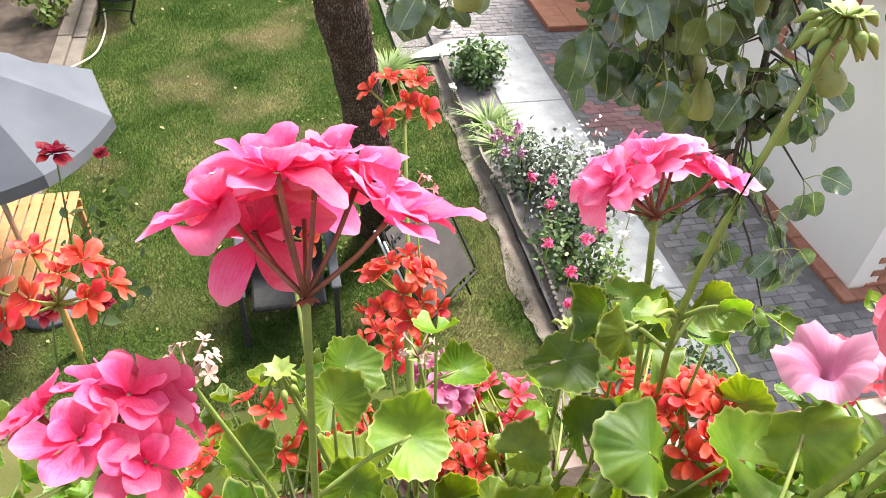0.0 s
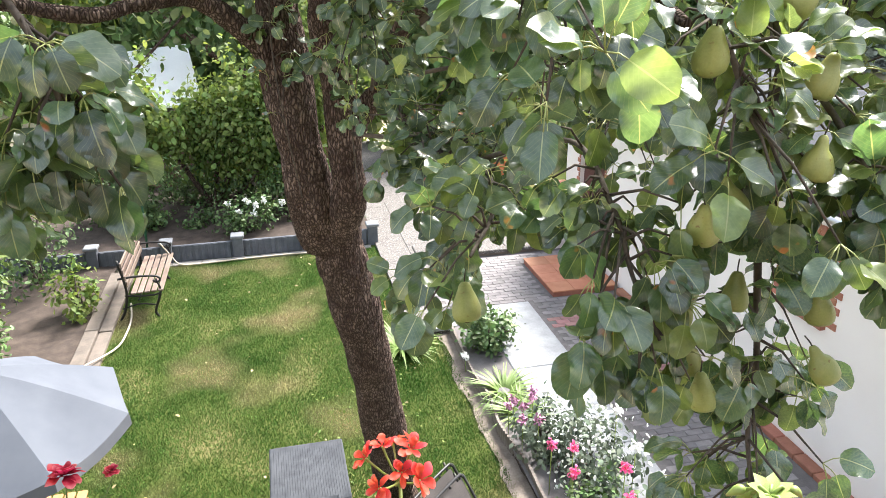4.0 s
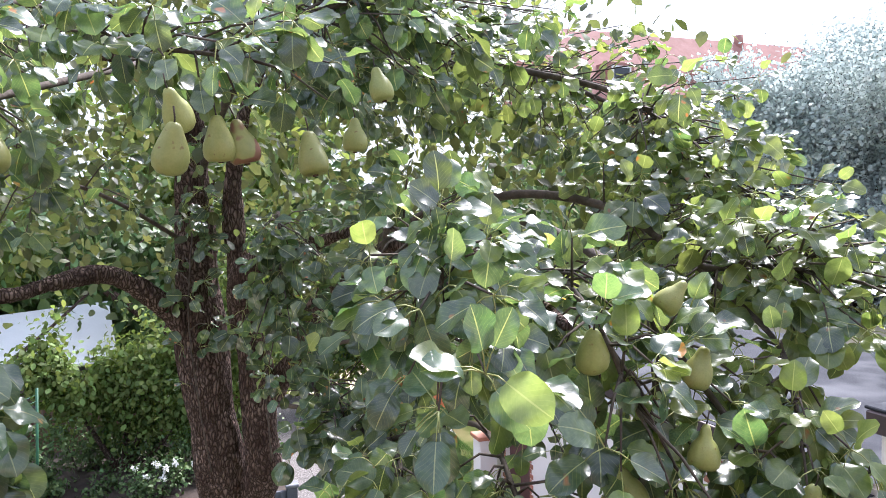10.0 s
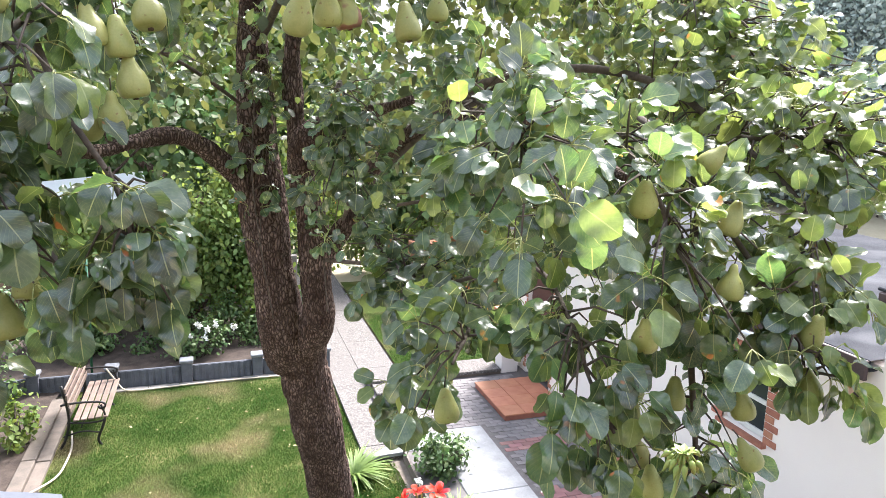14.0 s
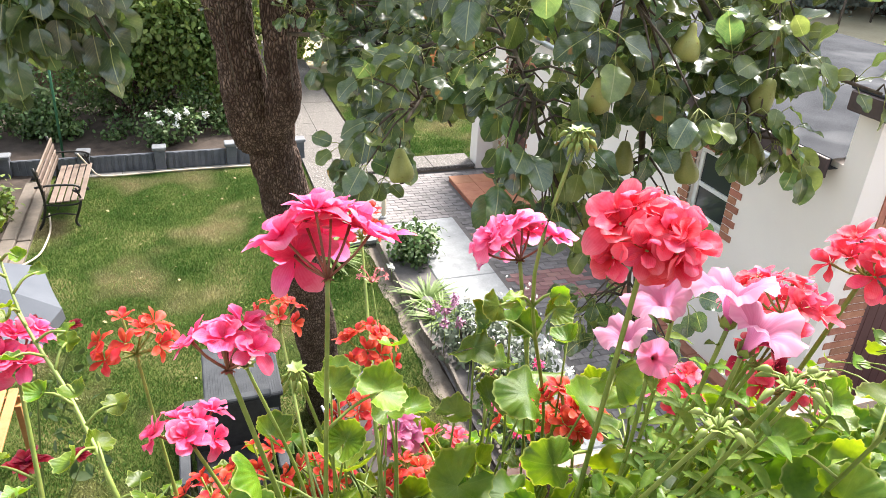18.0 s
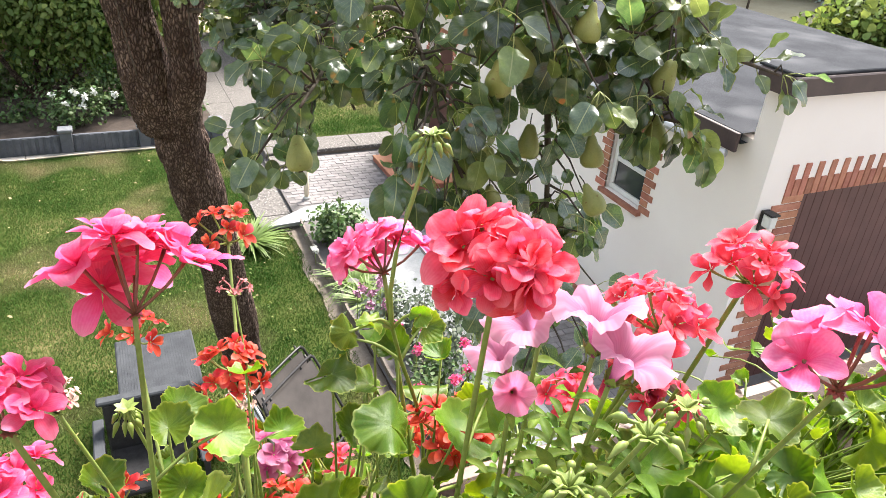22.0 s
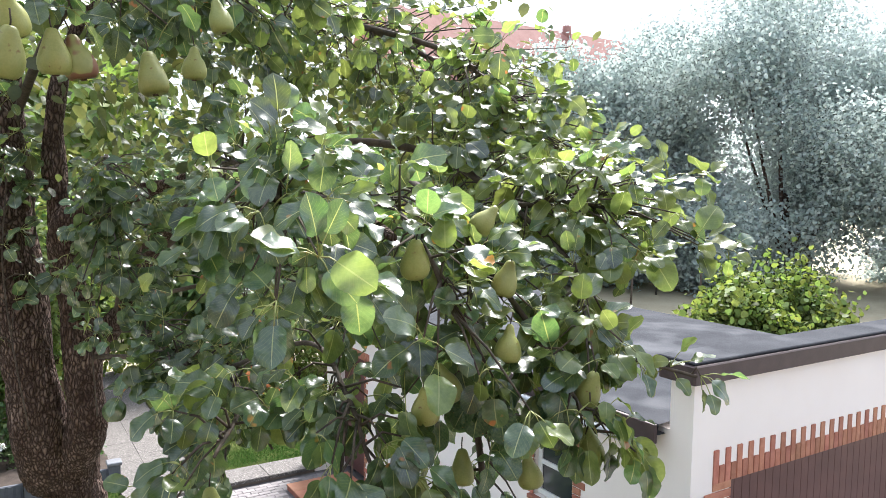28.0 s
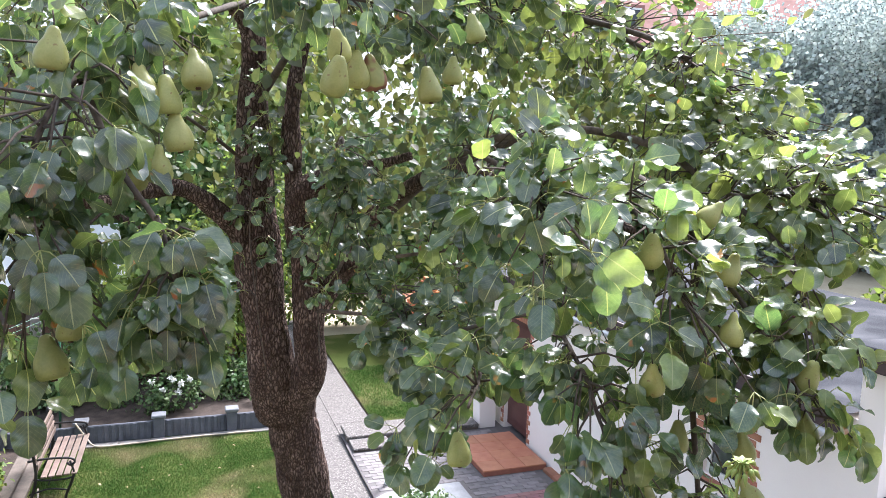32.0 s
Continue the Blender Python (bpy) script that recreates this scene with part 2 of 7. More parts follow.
bk.new(b_rng.outputs[0], b_bmp.inputs["Height"])
bk.new(b_bmp.outputs[0], bsd.inputs["Normal"])
TWIG = mat("twig_bark", (0.045, 0.034, 0.027), (0.11, 0.085, 0.065), 25, 0.9, 0.4, 120)
PLEAF = veined(mat("pear_leaf", (0.036, 0.076, 0.038), (0.1, 0.155, 0.08), 14, 0.34, 0.12, 120, spread=0.5, through_light=0.42, spots=((0.36, 0.17, 0.06), 19, 0.7, 0.05), spec=0.8, passes=(2.4, 2.25, 1.1)), (0.34, 0.38, 0.2), 0.75, 0.02)
# yellower leaf: young growth, and backlight and glare put into the colour
YOUNG_LIT = veined(mat("young_and_backlit_pear_leaf", (0.12, 0.175, 0.055), (0.225, 0.28, 0.1), 14, 0.36, 0.12, 120, spread=0.35, through_light=0.55, spots=((0.36, 0.17, 0.06), 19, 0.7, 0.05), spec=0.6, passes=(1.4, 1.4, 0.85)), (0.4, 0.44, 0.2), 0.7, 0.02)
for lf, weight, rough in ((PLEAF, 1.0, 0.23), (YOUNG_LIT, 0.8, 0.25)):
    lf.node_tree.nodes["Principled BSDF"].inputs["Coat Weight"].default_value = weight
    lf.node_tree.nodes["Principled BSDF"].inputs["Coat IOR"].default_value = 1.65
    lf.node_tree.nodes["Principled BSDF"].inputs["Coat Roughness"].default_value = rough
PLEAF_BACK = mat("pear_leaf_behind", (0.07, 0.1, 0.045), (0.135, 0.165, 0.075), 3, 0.5, 0.0, 60, spread=0.5, through_light=0.42, passes=(1.65, 1.5, 0.85))
PEARSKIN = mat("pear_skin", (0.235, 0.255, 0.075), (0.33, 0.335, 0.115), 22, 0.42, 0.08, 260, spread=0.14, by="object", spots=((0.2, 0.14, 0.045), 70, 0.66), spec=0.4)
CALYX = mat("pear_calyx", (0.05, 0.03, 0.02), (0.1, 0.06, 0.035), 60, 0.9, 0.3, 200)
GLEAF = veined(mat("geranium_leaf", (0.05, 0.125, 0.008), (0.145, 0.245, 0.02), 1.4, 0.36, 0.2, 140, spread=0.4, by="object", through_light=0.4, spec=0.35, passes=(2.0, 1.75, 0.35)), (0.26, 0.36, 0.12), 0.12, 0.014, 4.0)
GLEAF_REST = mat("geranium_leaf_mass", (0.05, 0.125, 0.008), (0.145, 0.245, 0.02), 30, 0.42, 0.15, 140, spread=0.45, through_light=0.4, spec=0.35, passes=(2.0, 1.75, 0.35))
for lf in (GLEAF, GLEAF_REST):
    rimmed(lf, (0.4, 0.47, 0.16), 0.07)
    lf.node_tree.nodes["Principled BSDF"].inputs["Coat Weight"].default_value = 0.2
    lf.node_tree.nodes["Principled BSDF"].inputs["Coat Roughness"].default_value = 0.38
    lf.node_tree.nodes["Principled BSDF"].inputs["Coat IOR"].default_value = 1.5
PETUNIA_LEAF = mat("petunia_leaf", (0.06, 0.125, 0.014), (0.145, 0.235, 0.035), 3, 0.6, 0.0, 40, spread=0.4, by="object", through_light=0.4, spec=0.2, passes=(1.7, 1.6, 0.5))
STEM = mat("green_stem", (0.17, 0.24, 0.045), (0.26, 0.32, 0.08), 40, 0.5, 0.1, 160, through_light=0.1)
PETIOLE = mat("leaf_stalk", (0.26, 0.29, 0.09), (0.38, 0.4, 0.14), 40, 0.5, 0.0, 160, through_light=0.1)
# STEM again, darkened: the shade among the leaves is put into the colour
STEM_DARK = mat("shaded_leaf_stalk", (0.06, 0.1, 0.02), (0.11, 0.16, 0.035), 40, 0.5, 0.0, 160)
STEM_RED = mat("red_stalk", (0.14, 0.05, 0.03), (0.22, 0.1, 0.05), 40, 0.5, 0.1, 160)
FADED = mat("faded_pink_bloom", (0.4, 0.09, 0.1), (0.6, 0.2, 0.2), 60, 0.7, 0.2, 200)
DRY = mat("dry_bloom", (0.3, 0.15, 0.12), (0.55, 0.4, 0.33), 60, 0.8, 0.2, 200)


def throat(m, deep, pale):
    """Petals deepen towards their base, carry faint streaks along their length and pale towards the rim."""
    n, l = m.node_tree.nodes, m.node_tree.links
    src = n["Principled BSDF"].inputs["Base Color"].links[0].from_socket
    uv, sep, grad, streak, mul, mix = n.new("ShaderNodeUVMap"), n.new("ShaderNodeSeparateXYZ"), n.new("ShaderNodeMapRange"), n.new("ShaderNodeTexWave"), n.new("ShaderNodeMath"), n.new("ShaderNodeMixRGB")
    l.new(uv.outputs[0], sep.inputs[0])
    l.new(uv.outputs[0], streak.inputs["Vector"])
    streak.inputs["Scale"].default_value, streak.inputs["Distortion"].default_value = 2.8, 0.5
    l.new(sep.outputs["Y"], grad.inputs["Value"])
    grad.inputs["From Min"].default_value, grad.inputs["From Max"].default_value = 0.08, 0.75
    grad.inputs["To Min"].default_value, grad.inputs["To Max"].default_value = 0.85, 0.0
    mul.operation = "MULTIPLY_ADD"
    l.new(streak.outputs["Fac"], mul.inputs[0])
    mul.inputs[1].default_value = 0.12
    l.new(grad.outputs[0], mul.inputs[2])
    mix.inputs["Color2"].default_value = (*deep, 1)
    l.new(mul.outputs[0], mix.inputs["Fac"])
    tip, fade, light = n.new("ShaderNodeMapRange"), n.new("ShaderNodeMath"), n.new("ShaderNodeMixRGB")
    l.new(sep.outputs["Y"], tip.inputs["Value"])
    tip.inputs["From Min"].default_value, tip.inputs["From Max"].default_value = 0.72, 1.0
    fade.operation = "MULTIPLY"
    l.new(tip.outputs[0], fade.inputs[0])
    fade.inputs[1].default_value = 0.42
    light.inputs["Color2"].default_value = (*pale, 1)
    l.new(fade.outputs[0], light.inputs["Fac"])
    l.new(src, light.inputs["Color1"])
    l.new(light.outputs[0], mix.inputs["Color1"])
    for link in list(src.links):
        if link.to_node not in (mix, light):
            l.new(mix.outputs[0], link.to_socket)
    return m


def petal(name, c1, c2, vein):
    pale = tuple(v + (1.0 - v) * 0.3 for v in c2)
    return throat(mat(name, c1, c2, 1.6, 0.55, 0.0, 14, spread=0.2, by="island", through_light=0.52, spec=0.3, passes=(1.08, 1.4, 1.3)), vein, pale)


PINK = petal("pink_petal", (0.86, 0.07, 0.22), (0.93, 0.2, 0.4), (0.62, 0.012, 0.09))
RED = petal("red_petal", (0.88, 0.055, 0.12), (0.95, 0.16, 0.25), (0.55, 0.008, 0.02))
ORANGE = petal("orange_red_petal", (0.7, 0.045, 0.03), (0.8, 0.11, 0.065), (0.4, 0.02, 0.012))
MAUVE = petal("mauve_petal", (0.85, 0.11, 0.3), (0.93, 0.28, 0.5), (0.68, 0.03, 0.14))
CRIMSON = petal("crimson_petal", (0.42, 0.01, 0.035), (0.56, 0.025, 0.06), (0.12, 0.0, 0.01))
PALE = petal("pale_pink_petal", (0.56, 0.16, 0.32), (0.66, 0.28, 0.45), (0.4, 0.03, 0.16))
HEDGE = mat("hedge_leaf", (0.055, 0.11, 0.03), (0.125, 0.2, 0.065), 1.2, 0.55, 0.0, 9, spread=0.45, through_light=0.25)
HEDGE_LIGHT = mat("light_hedge_leaf", (0.1, 0.16, 0.045), (0.19, 0.25, 0.08), 1.2, 0.6, 0.0, 9, spread=0.45, through_light=0.4, spec=0.2, passes=(1.4, 1.35, 0.8))
# distance haze is put into this pale leaf colour
FAR_TREE_HAZED = mat("far_tree_leaf_hazed", (0.43, 0.5, 0.475), (0.57, 0.64, 0.61), 0.4, 0.9, 0.0, 3, spread=0.12, through_light=0.55, spec=0.05)
SAGE = mat("grey_green_leaf", (0.085, 0.115, 0.075), (0.17, 0.205, 0.15), 1.2, 0.6, 0.0, 9, spread=0.4, through_light=0.3, spec=0.3)
VARIEG = mat("striped_blade", (0.1, 0.18, 0.035), (0.24, 0.31, 0.09), 9, 0.5, 0.0, 60, spread=0.3, through_light=0.3)
WHITEBLOOM = mat("white_bloom", (0.74, 0.74, 0.7), (0.84, 0.84, 0.8), 20, 0.7, 0.0, 90, through_light=0.2)
PURPLE = mat("purple_bloom", (0.34, 0.14, 0.24), (0.5, 0.24, 0.34), 30, 0.7, 0.0, 90, spread=0.3)
CANVAS = mat("grey_canvas", (0.088, 0.096, 0.116), (0.115, 0.124, 0.146), 3, 0.9, 0.15, 200, spec=0.2)
CANVAS_EDGE = mat("dark_grey_canvas_edge", (0.095, 0.1, 0.118), (0.13, 0.135, 0.152), 5, 0.85, 0.15, 200)
RATTAN = mat("grey_rattan", (0.042, 0.045, 0.052), (0.068, 0.072, 0.08), 9, 0.8, 0.4, 120, spec=0.2)
DARKWEAVE = mat("dark_weave", (0.012, 0.011, 0.012), (0.03, 0.028, 0.03), 20, 0.8, 0.3, 120)
MESHCLOTH = mat("grey_brown_chair_cloth", (0.05, 0.042, 0.04), (0.082, 0.07, 0.065), 8, 0.8, 0.2, 160)
ALU = mat("aluminium", (0.42, 0.43, 0.44), (0.56, 0.57, 0.58), 12, 0.35, 0.05, 90, metal=0.8)
HOSE = mat("hose", (0.52, 0.43, 0.33), (0.62, 0.53, 0.42), 12, 0.6, 0.1, 60)
GREENPAINT = mat("green_paint", (0.02, 0.1, 0.05), (0.035, 0.14, 0.07), 12, 0.5, 0.1, 60)
FENCE = mat("brown_fence_board", (0.11, 0.065, 0.04), (0.2, 0.125, 0.085), 6, 0.85, 0.4, 60, spread=0.3, by="object")
ROOFRED = mat("red_roof_tile", (0.28, 0.13, 0.105), (0.37, 0.19, 0.16), 1.5, 0.85, 0.4, 20)
OWNWALL = mat("own_house_wall", (0.2, 0.17, 0.145), (0.27, 0.235, 0.2), 0.8, 0.9, 0.2, 60)
HOUSEWALL = mat("house_wall", (0.5, 0.46, 0.42), (0.58, 0.54, 0.5), 0.6, 0.9, 0.2, 20)
TENT = mat("white_sheet", (0.68, 0.7, 0.73), (0.78, 0.8, 0.82), 0.8, 0.7, 0.1, 30)
BOXPLASTIC = mat("brown_planter", (0.1, 0.045, 0.03), (0.15, 0.07, 0.045), 8, 0.5, 0.1, 80)
glass = bpy.data.materials.new("window_glass")
glass.use_nodes = True
gb = glass.node_tree.nodes["Principled BSDF"]
gb.inputs["Base Color"].default_value, gb.inputs["Roughness"].default_value = (0.03, 0.035, 0.04, 1), 0.06


# ---- mesh helpers ----
def part(name, bm, material, parent=None, label="", smooth=False):
    me = bpy.data.meshes.new(name)
    bmesh.ops.recalc_face_normals(bm, faces=bm.faces)
    bm.to_mesh(me)
    bm.free()
    me.materials.append(material)
    if smooth:
        me.shade_smooth()
    ob = new(name, me)
    ob.parent = parent
    if label:
        ob["label"] = label
    return ob


def raw(name, V, Fc, material, parent=None, uv=None, smooth=True, label=""):
    """A mesh object from arrays of vertices and triangles."""
    V, Fc = np.asarray(V, np.float32), np.asarray(Fc, np.int32)
    me = bpy.data.meshes.new(name)
    me.vertices.add(len(V))
    me.vertices.foreach_set("co", V.ravel())
    me.loops.add(Fc.size)
    me.loops.foreach_set("vertex_index", Fc.ravel())
    me.polygons.add(len(Fc))
    me.polygons.foreach_set("loop_start", np.arange(0, Fc.size, 3, dtype=np.int32))
    me.polygons.foreach_set("use_smooth", np.full(len(Fc), smooth))
    if uv is not None:
        me.uv_layers.new(name="UVMap").data.foreach_set("uv", np.asarray(uv, np.float32)[Fc.ravel()].ravel())
    me.update()
    me.validate()
    me.materials.append(material)
    ob = new(name, me)
    ob.parent = parent
    if label:
        ob["label"] = label
    return ob


class Mass:
    """Gathers many copies of small templates into one mesh."""

    def __init__(self):
        self.v, self.f, self.u, self.n = [], [], [], 0

    def add(self, tpl, m, size=1.0):
        v, f, u = tpl
        m = np.array(m)
        self.v.append((v * size) @ m[:3, :3].T + m[:3, 3])
        self.f.append(f + self.n)
        self.u.append(u)
        self.n += len(v)

    def tube(self, pts, radii, sides=6):
        v, f, u = tube_arrays(pts, radii, sides)
        self.v.append(v), self.f.append(f + self.n), self.u.append(u)
        self.n += len(v)

    def build(self, name, material, parent=None, label="", smooth=True):
        return raw(name, np.concatenate(self.v), np.concatenate(self.f), material, parent, np.concatenate(self.u), smooth, label)


def tube_arrays(pts, radii, sides=6, rough_amount=0.0):
    pts = np.asarray(pts, float)
    radii = np.broadcast_to(np.asarray(radii, float), (len(pts),))
    tan = np.gradient(pts, axis=0)
    tan /= np.linalg.norm(tan, axis=1)[:, None] + 1e-9
    ref = np.array([0.31, 0.17, 0.93])
    a = np.cross(tan, ref)
    a /= np.linalg.norm(a, axis=1)[:, None] + 1e-9
    b = np.cross(tan, a)
    ang = np.linspace(0, 2 * np.pi, sides, endpoint=False)
    rr = radii[:, None] * (1 + rough_amount * np.random.uniform(-1, 1, (len(pts), sides)))
    v = pts[:, None, :] + rr[..., None] * (np.cos(ang)[None, :, None] * a[:, None, :] + np.sin(ang)[None, :, None] * b[:, None, :])
    n = len(pts)
    i, j = np.meshgrid(np.arange(n - 1), np.arange(sides), indexing="ij")
    k = (j + 1) % sides
    q = [i * sides + j, i * sides + k, (i + 1) * sides + k, (i + 1) * sides + j]
    f = np.concatenate([np.stack([q[0], q[1], q[2]], -1).reshape(-1, 3), np.stack([q[0], q[2], q[3]], -1).reshape(-1, 3)])
    cap = []
    for base, flip in ((0, True), ((n - 1) * sides, False)):
        for s in range(1, sides - 1):
            t = (base, base + s, base + s + 1)
            cap.append(t[::-1] if flip else t)
    f = np.concatenate([f, np.array(cap)])
    uv = np.zeros((len(v.reshape(-1, 3)), 2)) + 0.2
    return v.reshape(-1, 3), f, uv


def smooth_line(pts, n):
    """n points on a smooth curve through pts."""
    p = np.asarray(pts, float)
    p = np.vstack([2 * p[0] - p[1], p, 2 * p[-1] - p[-2]])
    out = []
    for s in np.linspace(0, len(p) - 3 - 1e-6, n):
        i, t = int(s), s - int(s)
        a, b, c, d = p[i : i + 4]
        out.append(0.5 * (2 * b + (c - a) * t + (2 * a - 5 * b + 4 * c - d) * t * t + (3 * b - a - 3 * c + d) * t**3))
    return np.array(out)


def tube(name, pts, radii, material, parent=None, sides=8, label="", wobble=0.0):
    v, f, u = tube_arrays(pts, radii, sides, wobble)
    return raw(name, v, f, material, parent, u, True, label)


def bark_tube(name, pts, radii, material, rows, sides, depth, label=""):
    """A tube with long ridged plates of bark."""
    v, f, u = tube_arrays(smooth_line(pts, rows), radii, sides)
    core = np.repeat(smooth_line(pts, rows), sides, axis=0)
    for i, (p, c) in enumerate(zip(v, core)):
        d = (p - c) / (np.linalg.norm(p - c) + 1e-9)
        warp = 0.5 * noise.noise(Vector(p * 6))
        plate = abs(noise.noise(Vector((p[0] * 26 + warp, p[1] * 26, p[2] * 7 + 2 * warp))))
        knot = noise.noise(Vector(p * 4.5))
        v[i] = p + d * depth * (min(1.0, plate * 4.5) - 0.6 + 1.3 * knot + 0.2 * noise.noise(Vector(p * 30)))
    return raw(name, v, f, material, None, u, True, label)


def box(bm, lo, hi, bevel=0.0):
    lo, hi = Vector(lo), Vector(hi)
    made = bmesh.ops.create_cube(bm, size=1.0, matrix=Matrix.Translation((lo + hi) / 2) @ Matrix.Diagonal((*(hi - lo), 1)))
    if bevel:
        edges = list({e for v in made["verts"] for e in v.link_edges})
        bmesh.ops.bevel(bm, geom=edges, offset=bevel, segments=1, affect="EDGES")
    return bm


def block(name, lo, hi, material, parent=None, bevel=0.005, label=""):
    return part(name, box(bmesh.new(), lo, hi, bevel), material, parent, label)


def thing(name, label, category, at=(0, 0, 0), group=""):
    ob = new(name)
    ob.location = at
    ob.empty_display_size = 0.1
    return tagged(ob, label, category, group)


def rand_rot(rng, up=(0, 0, 1), tilt=0.6):
    """A turn whose z axis leans by up to tilt from up."""
    up = np.asarray(up, float) / np.linalg.norm(up)
    z = up + tilt * rng.normal(size=3) * 0.6
    z /= np.linalg.norm(z)
    x = np.cross(rng.normal(size=3), z)
    x /= np.linalg.norm(x) + 1e-9
    m = np.eye(4)
    m[:3, 0], m[:3, 1], m[:3, 2] = x, np.cross(z, x), z
    return m


def frame_from(y_axis, z_hint, where):
    y = np.asarray(y_axis, float)
    y /= np.linalg.norm(y) + 1e-9
    x = np.cross(y, z_hint)
    x /= np.linalg.norm(x) + 1e-9
    m = np.eye(4)
    m[:3, 0], m[:3, 1], m[:3, 2], m[:3, 3] = x, y, np.cross(x, y), where
    return m


def leaf_template(rows, cols, width, fold, curl, wave, profile):
    """A blade along +y, one unit long."""
    v, u = [], []
    for i in range(rows):
        s = i / (rows - 1)
        w = width * profile(s)
        for j in range(cols):
            c = 2 * j / (cols - 1) - 1
            z = fold * abs(c) * w + curl * s * s + wave * math.sin(9 * s + 2.1 * c) * abs(c) * w
            v.append((c * w, s, z))
            u.append((0.5 + c * 0.5, s))
    f = []
    for i in range(rows - 1):
        for j in range(cols - 1):
            a = i * cols + j
            f += [(a, a + 1, a + cols + 1), (a, a + cols + 1, a + cols)]
    return np.array(v), np.array(f), np.array(u)


def ovate(s):
    return max(0.015, math.sin(math.pi * min(1, s * 0.95 + 0.04)) ** (0.55 + 0.3 * s**3) * (1.08 - 0.22 * s))


def orbicular(s):
    """Nearly round, with a short point."""
    return 0.02 if s > 0.99 else max(0.05, (1 - abs(2 * s - 0.96) ** 2.3)) ** 0.5 * (1.04 - 0.1 * s) * (1 + 0.025 * math.sin(34 * s))


PEAR_LEAVES = [leaf_template(12, 5, 0.36 + 0.03 * k, 0.3 - 0.09 * k, -0.1 - 0.09 * k, 0.2, orbicular) for k in range(4)]
SMALL_LEAVES = [leaf_template(4, 3, 0.3 + 0.05 * k, 0.2, -0.15, 0.1, ovate) for k in range(2)]
BLADES = [leaf_template(7, 3, 0.05, 0.3, -0.85, 0.0, lambda s: 1 - 0.9 * s * s)]


def bezel(points, depth):
    """A closed flat outline (x, y) drawn out downwards by depth."""
    bm = bmesh.new()
    top = [bm.verts.new((x, y, 0)) for x, y in points]
    face = bm.faces.new(top)
    out = bmesh.ops.extrude_face_region(bm, geom=[face])
    bmesh.ops.translate(bm, vec=(0, 0, -depth), verts=[g for g in out["geom"] if isinstance(g, bmesh.types.BMVert)])
    return bm


# ---- large structure ----
rng = np.random.default_rng(7)


def sheet(name, x0, x1, y0, y1, z, material, label, category, cut=1.0, relief=0.0):
    nx, ny = max(2, int((x1 - x0) / cut)), max(2, int((y1 - y0) / cut))
    xs, ys = np.linspace(x0, x1, nx), np.linspace(y0, y1, ny)
    X, Y = np.meshgrid(xs, ys, indexing="ij")
    Z = z + relief * rng.uniform(-1, 1, X.shape)
    V = np.stack([X, Y, Z], -1).reshape(-1, 3)
    i, j = np.meshgrid(np.arange(nx - 1), np.arange(ny - 1), indexing="ij")
    a = (i * ny + j).ravel()
    F = np.concatenate([np.stack([a, a + ny, a + ny + 1], -1), np.stack([a, a + ny + 1, a + 1], -1)])
    return tagged(raw(name, V, F, material, None, None, True), label, category, kind="structure")


sheet("ground", -400, 600, -60, 900, -0.06, FIELD, "dry pale grass field reaching to the horizon", "ground", 20)
sheet("lawn_ground", -2.1, 2.4, -0.9, 13.1, 0.0, LAWN, "worn green lawn with dry straw patches", "lawn", 0.25, 0.006)
sheet("lawn_back", 3.32, 9.0, 12.3, 19.0, 0.08, LAWN, "green lawn behind the paved yard", "lawn", 0.3, 0.01)
sheet("soil_left", -9, -2.4, -0.9, 21, 0.04, SOIL, "dark bare soil of the shrub bed", "soil", 0.2, 0.03)
sheet("soil_back", -6, 2.05, 13.2, 21, 0.2, SOIL, "dark soil of the raised flower bed", "soil", 0.2, 0.03)
sheet("soil_bed", 2.6, 3.2, 2.0, 9.2, 0.05, SOIL, "dark soil of the flower border", "soil", 0.12, 0.03)
trodden = sheet("trodden_path", 2.2, 2.7, 1.5, 9.5, 0.012, DUST, "narrow trodden earth path beside the lawn", "path", 0.07, 0.01)
for v in trodden.data.vertices:
    v.co.x += (2.7 - v.co.x) * (0.42 + 0.25 * noise.noise(Vector((3.1, v.co.y * 1.3, 0))) + 0.06 * noise.noise(Vector((1.7, v.co.y * 7, 0))))
sheet("driveway_bed", 2.6, 16, -8, 12.15, 0.104, JOINT, "dark sand joints of the paved yard", "paving", 1.0)

# board edging along the shrub bed
edging = thing("board_edging", "weathered grey timber boards edging the lawn", "edging", (-2.25, 6, 0))
for y in np.arange(0.0, 12.6, 2.1):
    b = block("board", (-2.43, y, -0.03), (-2.25, y + 2.09, 0.09 + rng.uniform(-0.01, 0.01)), TIMBER, None, 0.008)
    b.parent, b.matrix_parent_inverse = edging, Matrix.Translation((2.25, -6, 0))
    b = block("board", (-2.245, y, -0.03), (-2.07, y + 2.09, 0.06 + rng.uniform(-0.01, 0.01)), TIMBER, None, 0.008)
    b.parent, b.matrix_parent_inverse = edging, Matrix.Translation((2.25, -6, 0))


def under(child, parent):
    """Parents child and keeps it where it is."""
    child.parent = parent
    child.matrix_parent_inverse = Matrix.Translation(-Vector(parent.location))
    return child


